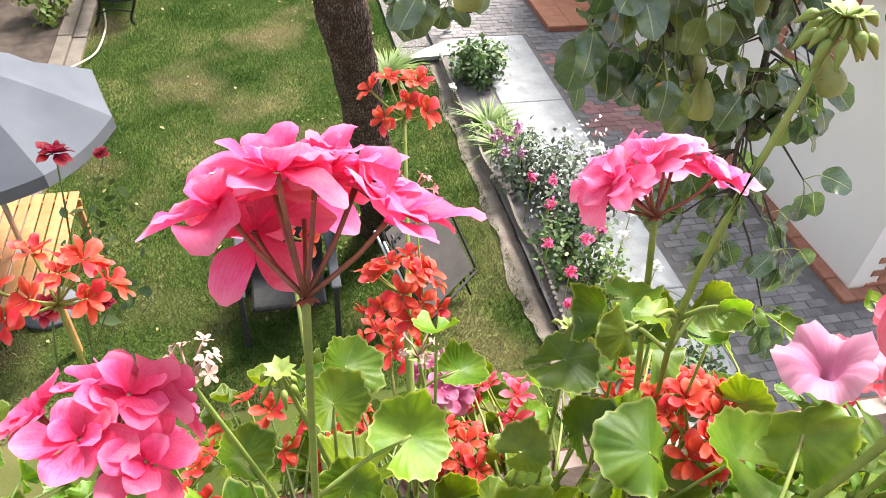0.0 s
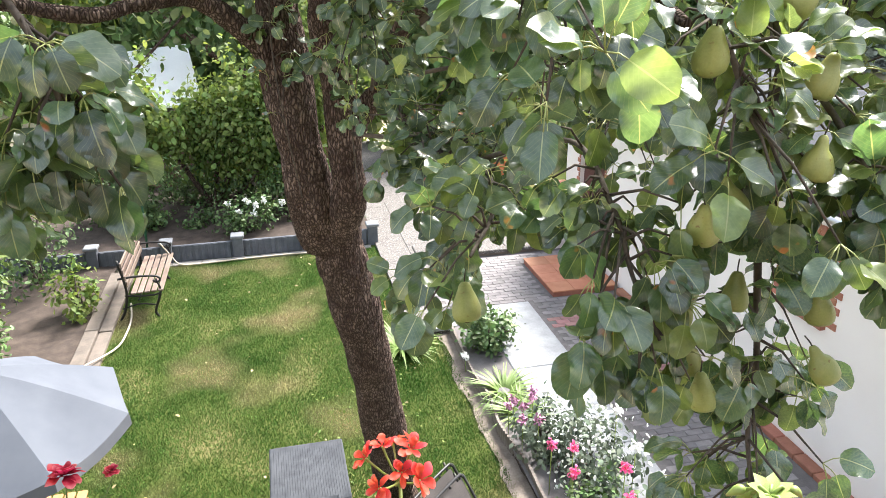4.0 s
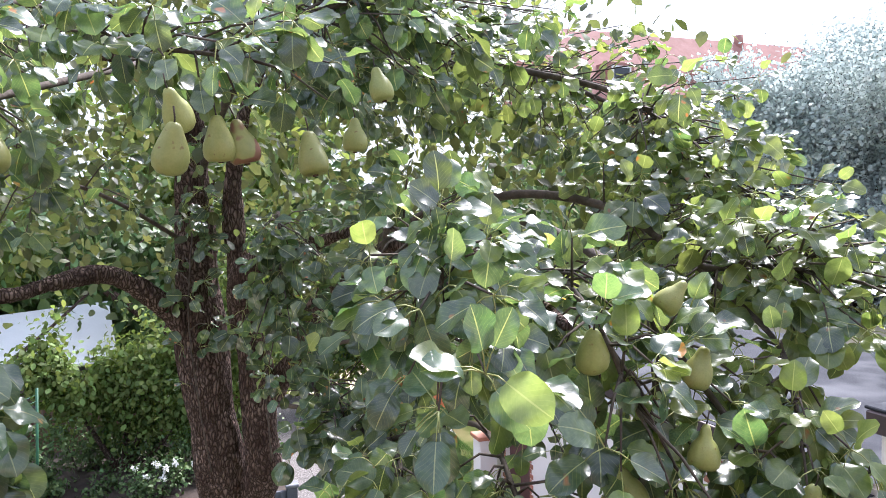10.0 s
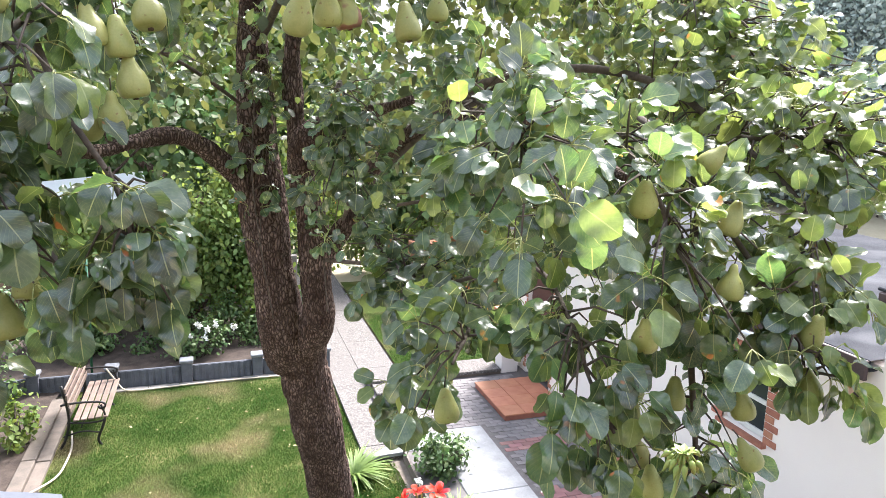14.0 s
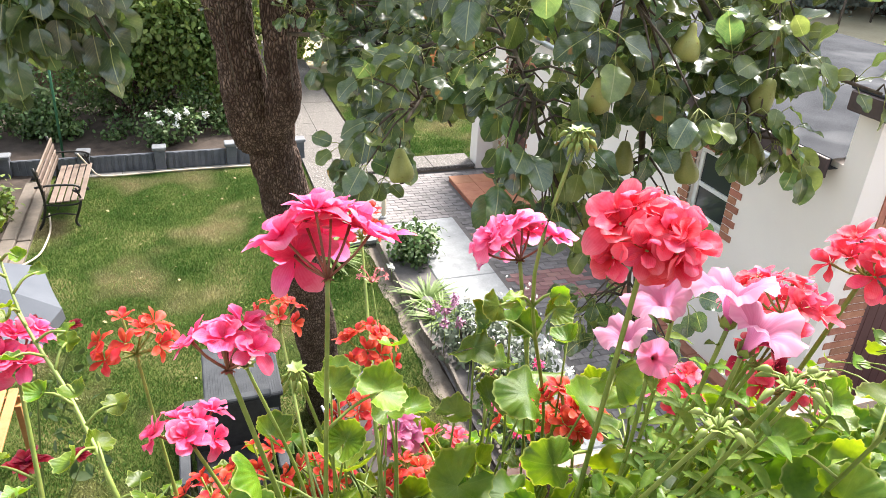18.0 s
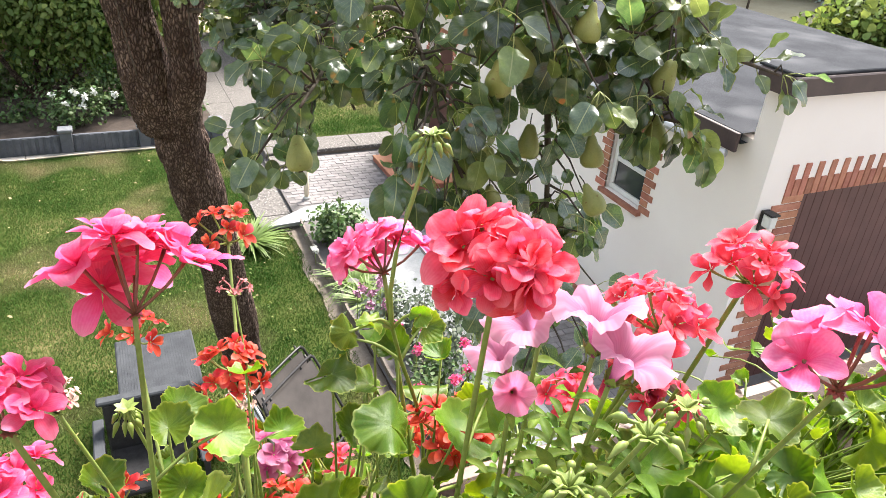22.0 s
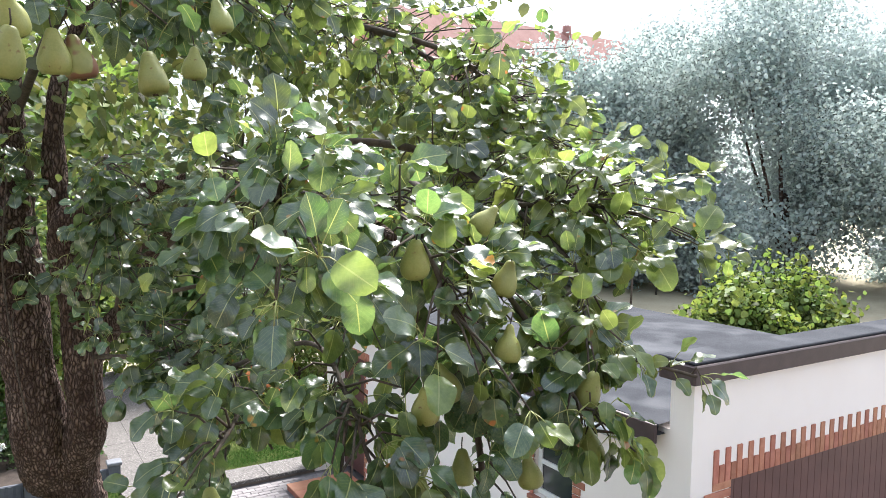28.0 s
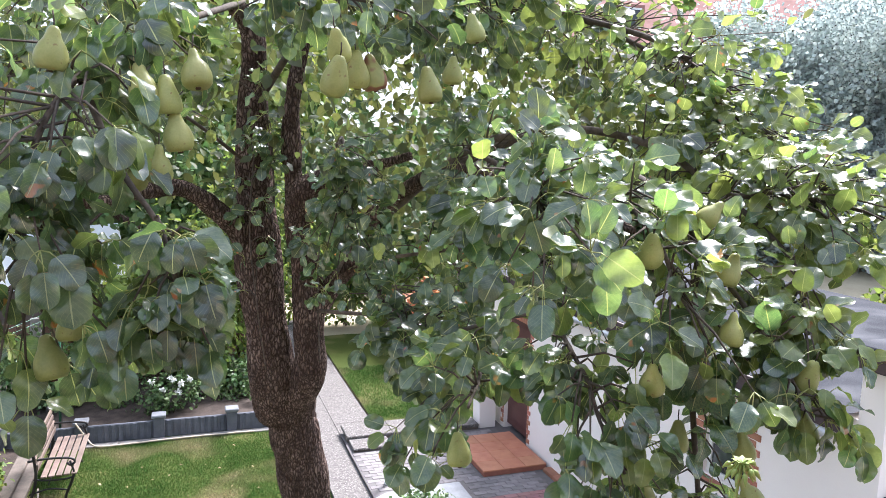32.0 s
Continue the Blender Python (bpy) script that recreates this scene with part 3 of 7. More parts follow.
# low grey concrete wall in front of the rose bed
low_wall = thing("low_garden_wall", "low anthracite concrete palisade wall with capped posts", "garden wall", (0, 13.1, 0))
for k in range(-4, 3):
    x = -0.37 + 1.21 * k
    if k > -4:
        under(block("post", (x - 0.09, 13.0, -0.05), (x + 0.09, 13.18, 0.36), ANTHRACITE, None, 0.008), low_wall)
        under(block("cap", (x - 0.115, 12.975, 0.362), (x + 0.115, 13.205, 0.42), CAPGREY, None, 0.012), low_wall)
    if k < 2:
        pan = box(bmesh.new(), (x + 0.095, 13.07, -0.05), (x + 1.115, 13.12, 0.3), 0.006)
        under(part("panel", pan, ANTHRACITE), low_wall)
        ribs = bmesh.new()
        for r in np.arange(x + 0.13, x + 1.1, 0.11):
            box(ribs, (r, 13.055, 0.0), (r + 0.07, 13.068, 0.29), 0.004)
        under(part("panel_rib", ribs, ANTHRACITE), low_wall)
mow = thing("mowing_strip", "flat grey concrete mowing strip at the wall foot", "edging", (0, 12.9, 0))
for x in np.arange(-2.0, 2.0, 0.5):
    under(block("slab", (x, 12.86, -0.03), (x + 0.495, 13.0, 0.02 + rng.uniform(0, 0.006)), KERB, None, 0.006), mow)

# exposed aggregate path, two rows of slabs
gravel_path = thing("aggregate_path", "exposed aggregate slab path running up the garden", "path", (2.7, 14, 0))
for y in np.arange(9.75, 21, 0.75):
    for x0, x1 in ((2.08, 2.615), (2.62, 3.3)):
        if y < 12.0 and x0 > 2.6:
            continue
        under(block("slab", (x0, y, -0.04), (x1, y + 0.748, 0.055 + rng.uniform(-0.002, 0.002)), PEBBLE, None, 0.003), gravel_path)
under(block("slab", (2.08, 9.35, -0.04), (2.615, 9.745, 0.05), PEBBLE, None, 0.008), gravel_path)

kerb = thing("yard_kerb", "aggregate kerb step at the end of the yard", "kerb", (4, 12.2, 0))
for x in np.arange(2.64, 4.9, 0.8):
    under(block("kerb_top", (x, 11.72, 0.15), (x + 0.797, 12.3, 0.21), PEBBLE, None, 0.01), kerb)
    under(block("kerb_face", (x, 11.74, 0.0), (x + 0.797, 11.9, 0.149), TIMBER, None, 0.005), kerb)
under(block("kerb_top", (2.66, 11.3, 0.125), (3.32, 11.715, 0.165), PEBBLE, None, 0.01), kerb)
under(block("kerb_face", (2.67, 11.315, 0.0), (3.31, 11.7, 0.124), TIMBER, None, 0.005), kerb)

# white stone strip beside the border
white_strip = thing("white_stone_strip", "whitish stone slab strip between border and driveway", "path", (3.5, 6, 0))
for y0, y1 in ((2.9, 4.6), (4.605, 6.3), (6.305, 8.0), (8.005, 9.82)):
    under(block("slab", (3.12, y0, 0.0), (3.95, y1, 0.125), WHITE, None, 0.012), white_strip)
tip = bezel([(2.12, 9.3), (2.62, 9.33), (3.115, 9.36), (3.115, 9.82), (2.8, 9.78), (2.35, 9.5)], 0.05)
bmesh.ops.translate(tip, vec=(0, 0, 0.115), verts=tip.verts)
under(part("corner_slab", tip, WHITE), white_strip)
under(block("corner_footing", (2.3, 9.37, 0.0), (3.1, 9.5, 0.064), SOIL, None, 0.004), white_strip)

# ---- garage ----
WX, WY = 5.51, 4.3
garage = thing("garage", "cream rendered garage with a brown door and brick trim", "garage", (WX, WY, 0))
W0, W1, Z0, Z1 = 5.78, 6.42, 1.6, 2.42
D0, D1, DZ = 10.75, 11.7, 2.2
for lo, hi in (((WX, WY + 0.25, 0), (WX + 0.24, W0, 2.88)), ((WX, W1, 0), (WX + 0.24, D0, 2.88)), ((WX, W0, 0), (WX + 0.24, W1, Z0)),
               ((WX, W0, Z1), (WX + 0.24, W1, 2.88)), ((WX, D0, DZ), (WX + 0.24, D1, 2.88)), ((WX, D1, 0), (WX + 0.24, 12.1, 2.88))):
    under(block("side_wall", lo, hi, RENDER, None, 0), garage)
for lo, hi in (((WX, WY, 0), (6.04, WY + 0.25, 3.36)), ((6.04, WY, 2.4), (9.4, WY + 0.25, 3.36)), ((9.4, WY, 0), (9.9, WY + 0.25, 3.36))):
    under(block("front_wall", lo, hi, RENDER, None, 0), garage)
under(block("back_wall", (WX, 12.1, 0), (9.85, 12.3, 2.88), RENDER, None, 0), garage)
under(block("far_wall", (9.65, WY + 0.26, 0), (9.85, 12.1, 2.88), RENDER, None, 0), garage)
# near-black panel added inside; the room's darkness is put into its colour
under(block("darkness_panel", (WX + 0.9, WY + 0.3, 0), (WX + 1.0, 12.0, 2.6), DARKROOM, None, 0), garage)
under(block("fascia", (WX - 0.12, WY - 0.1, 3.363), (10.0, WY + 0.3, 3.53), FASCIA, None, 0.012), garage)
under(block("fascia_felt", (WX - 0.1, WY - 0.07, 3.532), (10.0, WY + 0.33, 3.56), FELT, None, 0.008), garage)
roof = bmesh.new()
pts = [(WX - 0.1, 2.93), (7.7, 2.99), (9.9, 2.99)]
rows = [[roof.verts.new((x, y, z)) for x, z in pts] for y in (WY + 0.29, 7.0, 9.4, 12.4)]
low = [[roof.verts.new((x, y, z - 0.1)) for x, z in pts] for y in (WY + 0.29, 7.0, 9.4, 12.4)]
for grid in (rows, low):
    for i in range(3):
        for j in range(2):
            roof.faces.new((grid[i][j], grid[i + 1][j], grid[i + 1][j + 1], grid[i][j + 1]))
for i in range(3):
    for j in (0, 2):
        roof.faces.new((rows[i][j], rows[i + 1][j], low[i + 1][j], low[i][j]))
under(part("roof", roof, FELT, None, "grey bitumen felt pent roof"), garage)
under(block("eave_board", (WX - 0.14, WY + 0.3, 2.75), (WX - 0.1, 12.4, 2.925), FASCIA, None, 0.005), garage)
gut = [(WX - 0.2, y, 2.73) for y in np.linspace(WY + 0.34, 12.3, 6)]
under(tube("gutter", gut, 0.042, ZINC, None, 10, "grey zinc gutter"), garage)
gate = thing("garage_door", "dark brown panelled garage door", "garage door", (7.7, WY + 0.2, 0))
for x in np.arange(6.05, 9.38, 0.12):
    under(block("board", (x, WY + 0.13, 0.02), (x + 0.1175, WY + 0.17, 2.39), GATE, None, 0.004), gate)
# brick toothing round the gate: long and short bricks, soldiers over the lintel
for k, z in enumerate(np.arange(0.12, 2.4, 0.082)):
    w = 0.24 if k % 2 else 0.35
    under(block("brick", (6.04 - w, WY - 0.012, z), (6.05, WY + 0.02, z + 0.07), BRICK, None, 0.003), garage)
for k, x in enumerate(np.arange(5.8, 9.4, 0.082)):
    h = 0.16 if k % 2 else 0.31
    under(block("brick", (x, WY - 0.012, 2.4), (x + 0.07, WY + 0.02, 2.4 + h), BRICK, None, 0.003), garage)
# brick toothing at the side window and the side door
for y0, y1, z0, z1, reach in ((W0, W1, Z0, Z1, 0.07), (D0, D1, 0.2, DZ, 0.0)):
    for k, z in enumerate(np.arange(z0, z1, 0.082)):
        w = reach + (0.05 if k % 2 else 0.11)
        under(block("brick", (WX - 0.012, y0 - w, z), (WX + 0.02, y0, z + 0.07), BRICK, None, 0.003), garage)
        under(block("brick", (WX - 0.012, y1, z), (WX + 0.02, y1 + w, z + 0.07), BRICK, None, 0.003), garage)
    for k, y in enumerate(np.arange(y0 - 0.16, y1 + 0.12, 0.082)):
        under(block("brick", (WX - 0.012, y, z1), (WX + 0.02, y + 0.07, z1 + 0.13), BRICK, None, 0.003), garage)
window = tagged(new("window_1"), "white framed garage window with dark panes", "window", kind="structure")
window.location = (WX + 0.1, 6.1, 2.0)
for lo, hi in (((W0 + 0.01, Z0 + 0.01), (W1 - 0.01, Z0 + 0.07)), ((W0 + 0.01, Z1 - 0.07), (W1 - 0.01, Z1 - 0.01)), ((W0 + 0.01, Z0 + 0.071), (W0 + 0.07, Z1 - 0.071)), ((W1 - 0.07, Z0 + 0.071), (W1 - 0.01, Z1 - 0.071)), ((W0 + 0.071, 1.96), (W1 - 0.071, 2.01))):
    under(block("frame_bar", (WX + 0.05, lo[0], lo[1]), (WX + 0.1, hi[0], hi[1]), FRAMEW, None, 0.004), window)
for z0, z1 in ((Z0 + 0.071, 1.959), (2.011, Z1 - 0.071)):
    under(block("pane", (WX + 0.07, W0 + 0.072, z0), (WX + 0.078, W1 - 0.072, z1), glass, None, 0), window)
under(block("window_sill", (WX - 0.06, W0 - 0.05, Z0 - 0.05), (WX + 0.05, W1 + 0.05, Z0 - 0.002), BRICK, None, 0.005), window)
side_door = tagged(new("door_1"), "dark red-brown wooden side door", "door", kind="structure")
side_door.location = (WX + 0.1, 11.2, 0.2)
under(block("leaf", (WX + 0.07, D0 + 0.01, 0.2), (WX + 0.12, D1 - 0.01, DZ - 0.01), GATE, None, 0.005), side_door)
for z in (0.35, 1.0, 1.6):
    under(block("panel", (WX + 0.055, D0 + 0.12, z), (WX + 0.069, D1 - 0.12, z + 0.48), GATE, None, 0.006), side_door)
under(tube("handle", [(WX + 0.06, D0 + 0.08, 1.25), (WX + 0.01, D0 + 0.08, 1.25), (WX + 0.01, D0 + 0.2, 1.25)], 0.01, ZINC, None, 8), side_door)
lamp = thing("wall_lamp", "small black wall lamp with a white glass", "lamp", (5.62, WY, 2.2))
under(block("bracket", (5.57, WY - 0.03, 2.1), (5.67, WY - 0.001, 2.3), IRON, None, 0.008), lamp)
under(block("shade", (5.575, WY - 0.13, 2.16), (5.665, WY - 0.031, 2.28), FRAMEW, None, 0.012), lamp)
under(block("lamp_cap", (5.565, WY - 0.14, 2.281), (5.675, WY - 0.031, 2.3), IRON, None, 0.005), lamp)
plinth = thing("plinth", "red-brown tiled plinth along the garage foot", "plinth", (WX, 7, 0))
for y in np.arange(WY - 0.15, 9.6, 0.3):
    under(block("tile", (WX - 0.15, y, 0.05), (WX - 0.003, y + 0.293, 0.16), PLINTH, None, 0.008), plinth)
for x in np.arange(WX, 6.0, 0.3):
    under(block("tile", (x, WY - 0.15, 0.05), (min(x + 0.293, 6.03), WY - 0.014, 0.16), PLINTH, None, 0.008), plinth)
step = thing("door_step", "terracotta tiled door step slab", "step", (4.9, 10.4, 0.1))
for x in np.arange(4.37, 5.4, 0.36):
    for y in np.arange(9.88, 11.2, 0.347):
        under(block("tile", (x, y, 0.178), (x + 0.355, y + 0.344, 0.2), TERRACOTTA, None, 0.004), step)
under(block("riser", (4.38, 9.89, 0.0), (5.44, 11.26, 0.177), PLINTH, None, 0.004), step)
pillar = thing("yard_pillar", "cream rendered pillar beside the side door", "pillar", (5.2, 11.9, 0))
under(block("shaft", (5.06, 11.76, 0.0), (5.38, 12.08, 1.2), RENDER, None, 0.01), pillar)
under(block("capping", (5.02, 11.72, 1.201), (5.42, 12.12, 1.27), TERRACOTTA, None, 0.01), pillar)
post = thing("bollard", "cream wooden post with a dark cap", "post", (2.9, 10.05, 0.05))
under(tube("shaft", [(2.9, 10.05, 0.0), (2.9, 10.05, 0.62)], 0.035, mat("cream_paint", (0.55, 0.48, 0.36), (0.62, 0.55, 0.43), 9, 0.6, 0.1, 60), None, 8), post)
under(tube("cap", [(2.9, 10.05, 0.621), (2.9, 10.05, 0.66), (2.9, 10.05, 0.69)], [0.06, 0.055, 0.02], FASCIA, None, 10), post)
under(tube("foot", [(2.9, 10.05, 0.12), (2.9, 10.05, 0.15)], 0.055, FRAMEW, None, 10), post)

# brick building behind the second lawn
brick_house = thing("brick_outbuilding", "orange brick outbuilding behind the second lawn", "building", (5.9, 16.3, 0))
bh = bmesh.new()
for k, z in enumerate(np.arange(0.0, 2.05, 0.085)):
    half = min(0.5, (2.1 - z) * 0.75)
    x = 5.42 - half
    while x < 5.42 + half - 0.03:
        w = min(0.235 if x > 5.42 - half + 0.01 or k % 2 else 0.115, 5.42 + half - x)
        box(bh, (x, 16.0, z), (x + w, 16.2, z + 0.072))
        x += w + 0.014
under(part("brickwork", bh, mat("orange_brick", (0.5, 0.16, 0.06), (0.62, 0.24, 0.1), 9, 0.85, 0.4, 60, spread=0.15)), brick_house)
under(block("wall", (4.94, 16.02, 0), (5.9, 18, 1.35), mat("brick_mortar", (0.4, 0.17, 0.09), (0.5, 0.25, 0.15), 9, 0.9, 0.3, 60), None, 0), brick_house)

# our own house behind the camera: unseen, wall toned dark to cut fill
tagged(block("wall_house", (-5, -2.5, -0.05), (4.0, -2.2, 7.0), OWNWALL, None, 0), "unseen brownish house wall behind the balcony, toned dark to limit fill", "wall", kind="structure")
balcony = thing("balcony", "concrete balcony slab with a metal railing", "balcony", (0.5, -0.3, 3.4))
under(block("slab", (-2.2, -2.195, 3.3), (3.0, 0.5, 3.45), ANTHRACITE, None, 0.01), balcony)
for z in (3.6, 3.85, 4.1):
    under(tube("rail", [(-2.2, 0.46, z), (3.0, 0.46, z)], 0.015, IRON, None, 8), balcony)
for x in np.arange(-2.2, 3.01, 1.3):
    under(tube("baluster", [(x, 0.46, 3.45), (x, 0.46, 4.14)], 0.015, IRON, None, 8), balcony)


# ---- pear tree ----
tree = thing("pear_tree", "old leaning pear tree full of ripening green pears", "tree", (1.2, 5.9, 0))
TRUNK = [(1.31, 6.05, -0.1), (1.255, 5.88, 0.25), (1.155, 5.59, 0.94), (1.025, 5.27, 1.91), (0.905, 5.0, 2.63), (0.8, 4.85, 3.14), (0.725, 4.68, 3.55)]
rad = np.interp(np.linspace(0, 1, 46), [0, 0.08, 0.3, 0.8, 0.93, 1], [0.26, 0.205, 0.17, 0.158, 0.168, 0.145])
rad = np.interp(np.linspace(0, 1, 190), np.linspace(0, 1, 46), rad)
rad = rad * (1 + 0.05 * np.sin(np.linspace(0, 19, 190)) + 0.03 * np.sin(np.linspace(1, 47, 190)))
under(bark_tube("trunk", TRUNK, rad, BARK, 190, 120, 0.011, "cracked grey-brown bark"), tree)
BOLES = {
    "left_stem": ([(0.69, 4.78, 3.35), (0.62, 4.58, 3.7), (0.565, 4.5, 4.09), (0.525, 4.54, 4.53), (0.517, 4.58, 4.92), (0.51, 4.5, 5.3), (0.49, 4.36, 5.67), (0.3, 4.23, 5.83), (-0.05, 3.98, 5.86)], [0.155, 0.14, 0.128, 0.126, 0.115, 0.078, 0.062, 0.045, 0.03]),
    "right_stem": ([(0.76, 4.72, 3.38), (0.83, 4.45, 3.7), (0.815, 4.38, 3.96), (0.8, 4.36, 4.3), (0.74, 4.33, 4.55), (0.75, 4.23, 4.78), (0.87, 4.14, 4.88), (1.0, 3.98, 4.93), (1.2, 3.65, 5.02)], [0.112, 0.1, 0.09, 0.082, 0.072, 0.07, 0.055, 0.04, 0.018]),
    "upper_stem": ([(0.74, 4.3, 4.62), (0.71, 4.35, 4.95), (0.71, 4.35, 5.3), (0.78, 4.28, 5.65), (0.93, 4.19, 5.98)], [0.06, 0.055, 0.045, 0.03, 0.015]),
    "right_limb": ([(0.82, 4.37, 4.05), (0.95, 4.31, 4.26), (1.04, 4.17, 4.42), (1.06, 4.02, 4.62), (1.14, 3.8, 4.78), (1.25, 3.34, 4.95), (1.30, 2.69, 4.97), (1.23, 2.06, 4.95), (1.16, 1.63, 4.87)], [0.065, 0.055, 0.05, 0.046, 0.04, 0.03, 0.018, 0.01, 0.006]),
    "left_limb": ([(0.56, 4.52, 4.28), (0.45, 4.48, 4.5), (0.32, 4.4, 4.66), (0.12, 4.25, 4.81), (-0.09, 4.05, 4.8), (-0.3, 3.85, 4.77), (-0.8, 3.6, 4.9)], [0.095, 0.066, 0.054, 0.045, 0.038, 0.03, 0.02]),
}
BOUGHS = {
    "b": ([(1.14, 3.87, 4.70), (1.35, 3.10, 5.09), (1.47, 2.51, 5.07), (1.50, 2.02, 4.95), (1.49, 1.80, 4.82), (1.43, 1.73, 4.66), (1.42, 1.70, 4.5), (1.47, 1.73, 4.3), (1.48, 1.70, 4.1), (1.46, 1.66, 3.92), (1.46, 1.58, 3.75)], 0.02, 74, 0.15),
    "c": ([(1.25, 3.34, 4.95), (1.6, 2.95, 5.15), (1.85, 2.57, 5.10), (1.82, 2.10, 4.94), (1.9, 1.95, 4.95), (1.98, 1.82, 4.93)], 0.022, 104, 0.19),
    "c2": ([(1.82, 2.10, 4.94), (1.83, 1.82, 4.78), (1.72, 1.64, 4.69), (1.66, 1.55, 4.58)], 0.009, 26, 0.1),
    "c3": ([(1.66, 1.55, 4.58), (1.74, 1.46, 4.57), (1.83, 1.36, 4.545)], 0.005, 3, 0.012),
    "d": ([(0.88, 4.3, 5.7), (0.9, 3.7, 5.74), (1.26, 3.42, 5.67), (1.72, 3.25, 5.71), (2.19, 3.13, 5.55), (2.45, 3.01, 5.35)], 0.03, 190, 0.33),
    "d2": ([(1.72, 3.25, 5.71), (2.0, 2.7, 5.5), (2.12, 2.5, 5.25), (2.15, 2.35, 5.1)], 0.015, 120, 0.24),
    "e": ([(0.86, 4.3, 4.1), (1.04, 3.30, 4.28), (1.05, 2.57, 4.39), (0.95, 2.06, 4.42), (0.83, 1.84, 4.38)], 0.012, 40, 0.12),
    "e2": ([(1.05, 2.57, 4.39), (1.16, 2.12, 4.55), (1.12, 1.77, 4.49), (1.12, 1.66, 4.38), (1.15, 1.58, 4.27)], 0.008, 38, 0.13),
    "e3": ([(1.04, 4.16, 4.40), (1.25, 3.5, 4.55), (1.4, 2.9, 4.65), (1.45, 2.4, 4.6)], 0.012, 95, 0.28),
    "a": ([(1.25, 3.34, 4.95), (1.05, 2.5, 5.05), (0.98, 1.9, 4.98), (0.92, 1.6, 4.9)], 0.014, 62, 0.17),
    "a2": ([(1.30, 2.69, 4.97), (1.3, 2.0, 4.95), (1.28, 1.7, 4.84), (1.3, 1.62, 4.7)], 0.012, 42, 0.15),
    "f": ([(0.27, 4.23, 5.83), (0.34, 2.87, 5.56), (0.05, 2.20, 5.33), (-0.08, 1.92, 5.19), (-0.15, 1.81, 5.05), (-0.19, 1.80, 4.85), (-0.17, 1.80, 4.70)], 0.012, 84, 0.17),
    "f2": ([(-0.08, 1.92, 5.19), (0.0, 1.83, 5.0), (0.09, 1.73, 4.86), (0.12, 1.73, 4.7)], 0.009, 24, 0.09),
    "g": ([(0.56, 4.50, 5.34), (0.66, 3.36, 5.58), (0.82, 2.61, 5.66), (0.99, 2.46, 5.70), (1.37, 2.75, 5.78)], 0.022, 120, 0.27),
    "g2": ([(0.66, 3.36, 5.58), (0.45, 2.5, 5.5), (0.4, 2.1, 5.45), (0.62, 2.0, 5.42)], 0.014, 40, 0.14),
    "i": ([(0.95, 4.2, 4.35), (0.9, 3.55, 4.6), (0.93, 3.2, 4.41), (1.02, 2.84, 4.33), (1.04, 2.5, 4.28), (1.0, 2.37, 4.2)], 0.01, 100, 0.2),
    "i2": ([(0.9, 4.2, 4.9), (0.86, 3.7, 5.1), (0.84, 3.5, 4.85), (0.86, 3.4, 4.65)], 0.012, 60, 0.17),
    "i3": ([(1.02, 2.84, 4.33), (1.08, 2.4, 4.3), (1.1, 2.25, 4.22)], 0.007, 12, 0.08),
    "b2": ([(1.5, 2.02, 4.95), (1.56, 1.65, 4.64), (1.57, 1.5, 4.5), (1.6, 1.45, 4.42)], 0.009, 16, 0.05),
    "k": ([(0.56, 4.36, 3.75), (0.5, 4.3, 4.2), (0.47, 4.33, 4.6), (0.5, 4.36, 5.0)], 0.004, 12, 0.1),
    "k2": ([(0.86, 4.26, 3.8), (0.84, 4.22, 4.2), (0.85, 4.2, 4.6), (0.9, 4.1, 5.0)], 0.004, 18, 0.12),
    "k3": ([(0.62, 4.45, 4.7), (0.6, 4.35, 5.0), (0.55, 4.3, 5.3)], 0.005, 12, 0.14),
    "j": ([(0.5, 4.36, 5.67), (0.3, 3.9, 5.8), (0.0, 3.4, 5.85), (-0.2, 2.9, 5.7), (-0.1, 2.4, 5.5)], 0.018, 110, 0.3),
    "j2": ([(0.9, 3.7, 5.74), (0.9, 3.2, 5.85), (1.05, 2.85, 5.7), (1.3, 2.7, 5.6)], 0.012, 60, 0.22),
    "h": ([(0.51, 4.58, 4.92), (0.1, 3.9, 5.2), (-0.3, 3.3, 5.3), (-0.5, 2.7, 5.2)], 0.012, 62, 0.28),
}
for name, (pts, radii) in BOLES.items():
    girth = np.interp(np.linspace(0, 1, 110), np.linspace(0, 1, len(radii)), radii)
    under(bark_tube("limb", pts, girth * (1 + 0.07 * np.sin(np.linspace(0, 23, 110))), BARK, 110, 56, 0.05 * radii[0] + 0.002), tree)

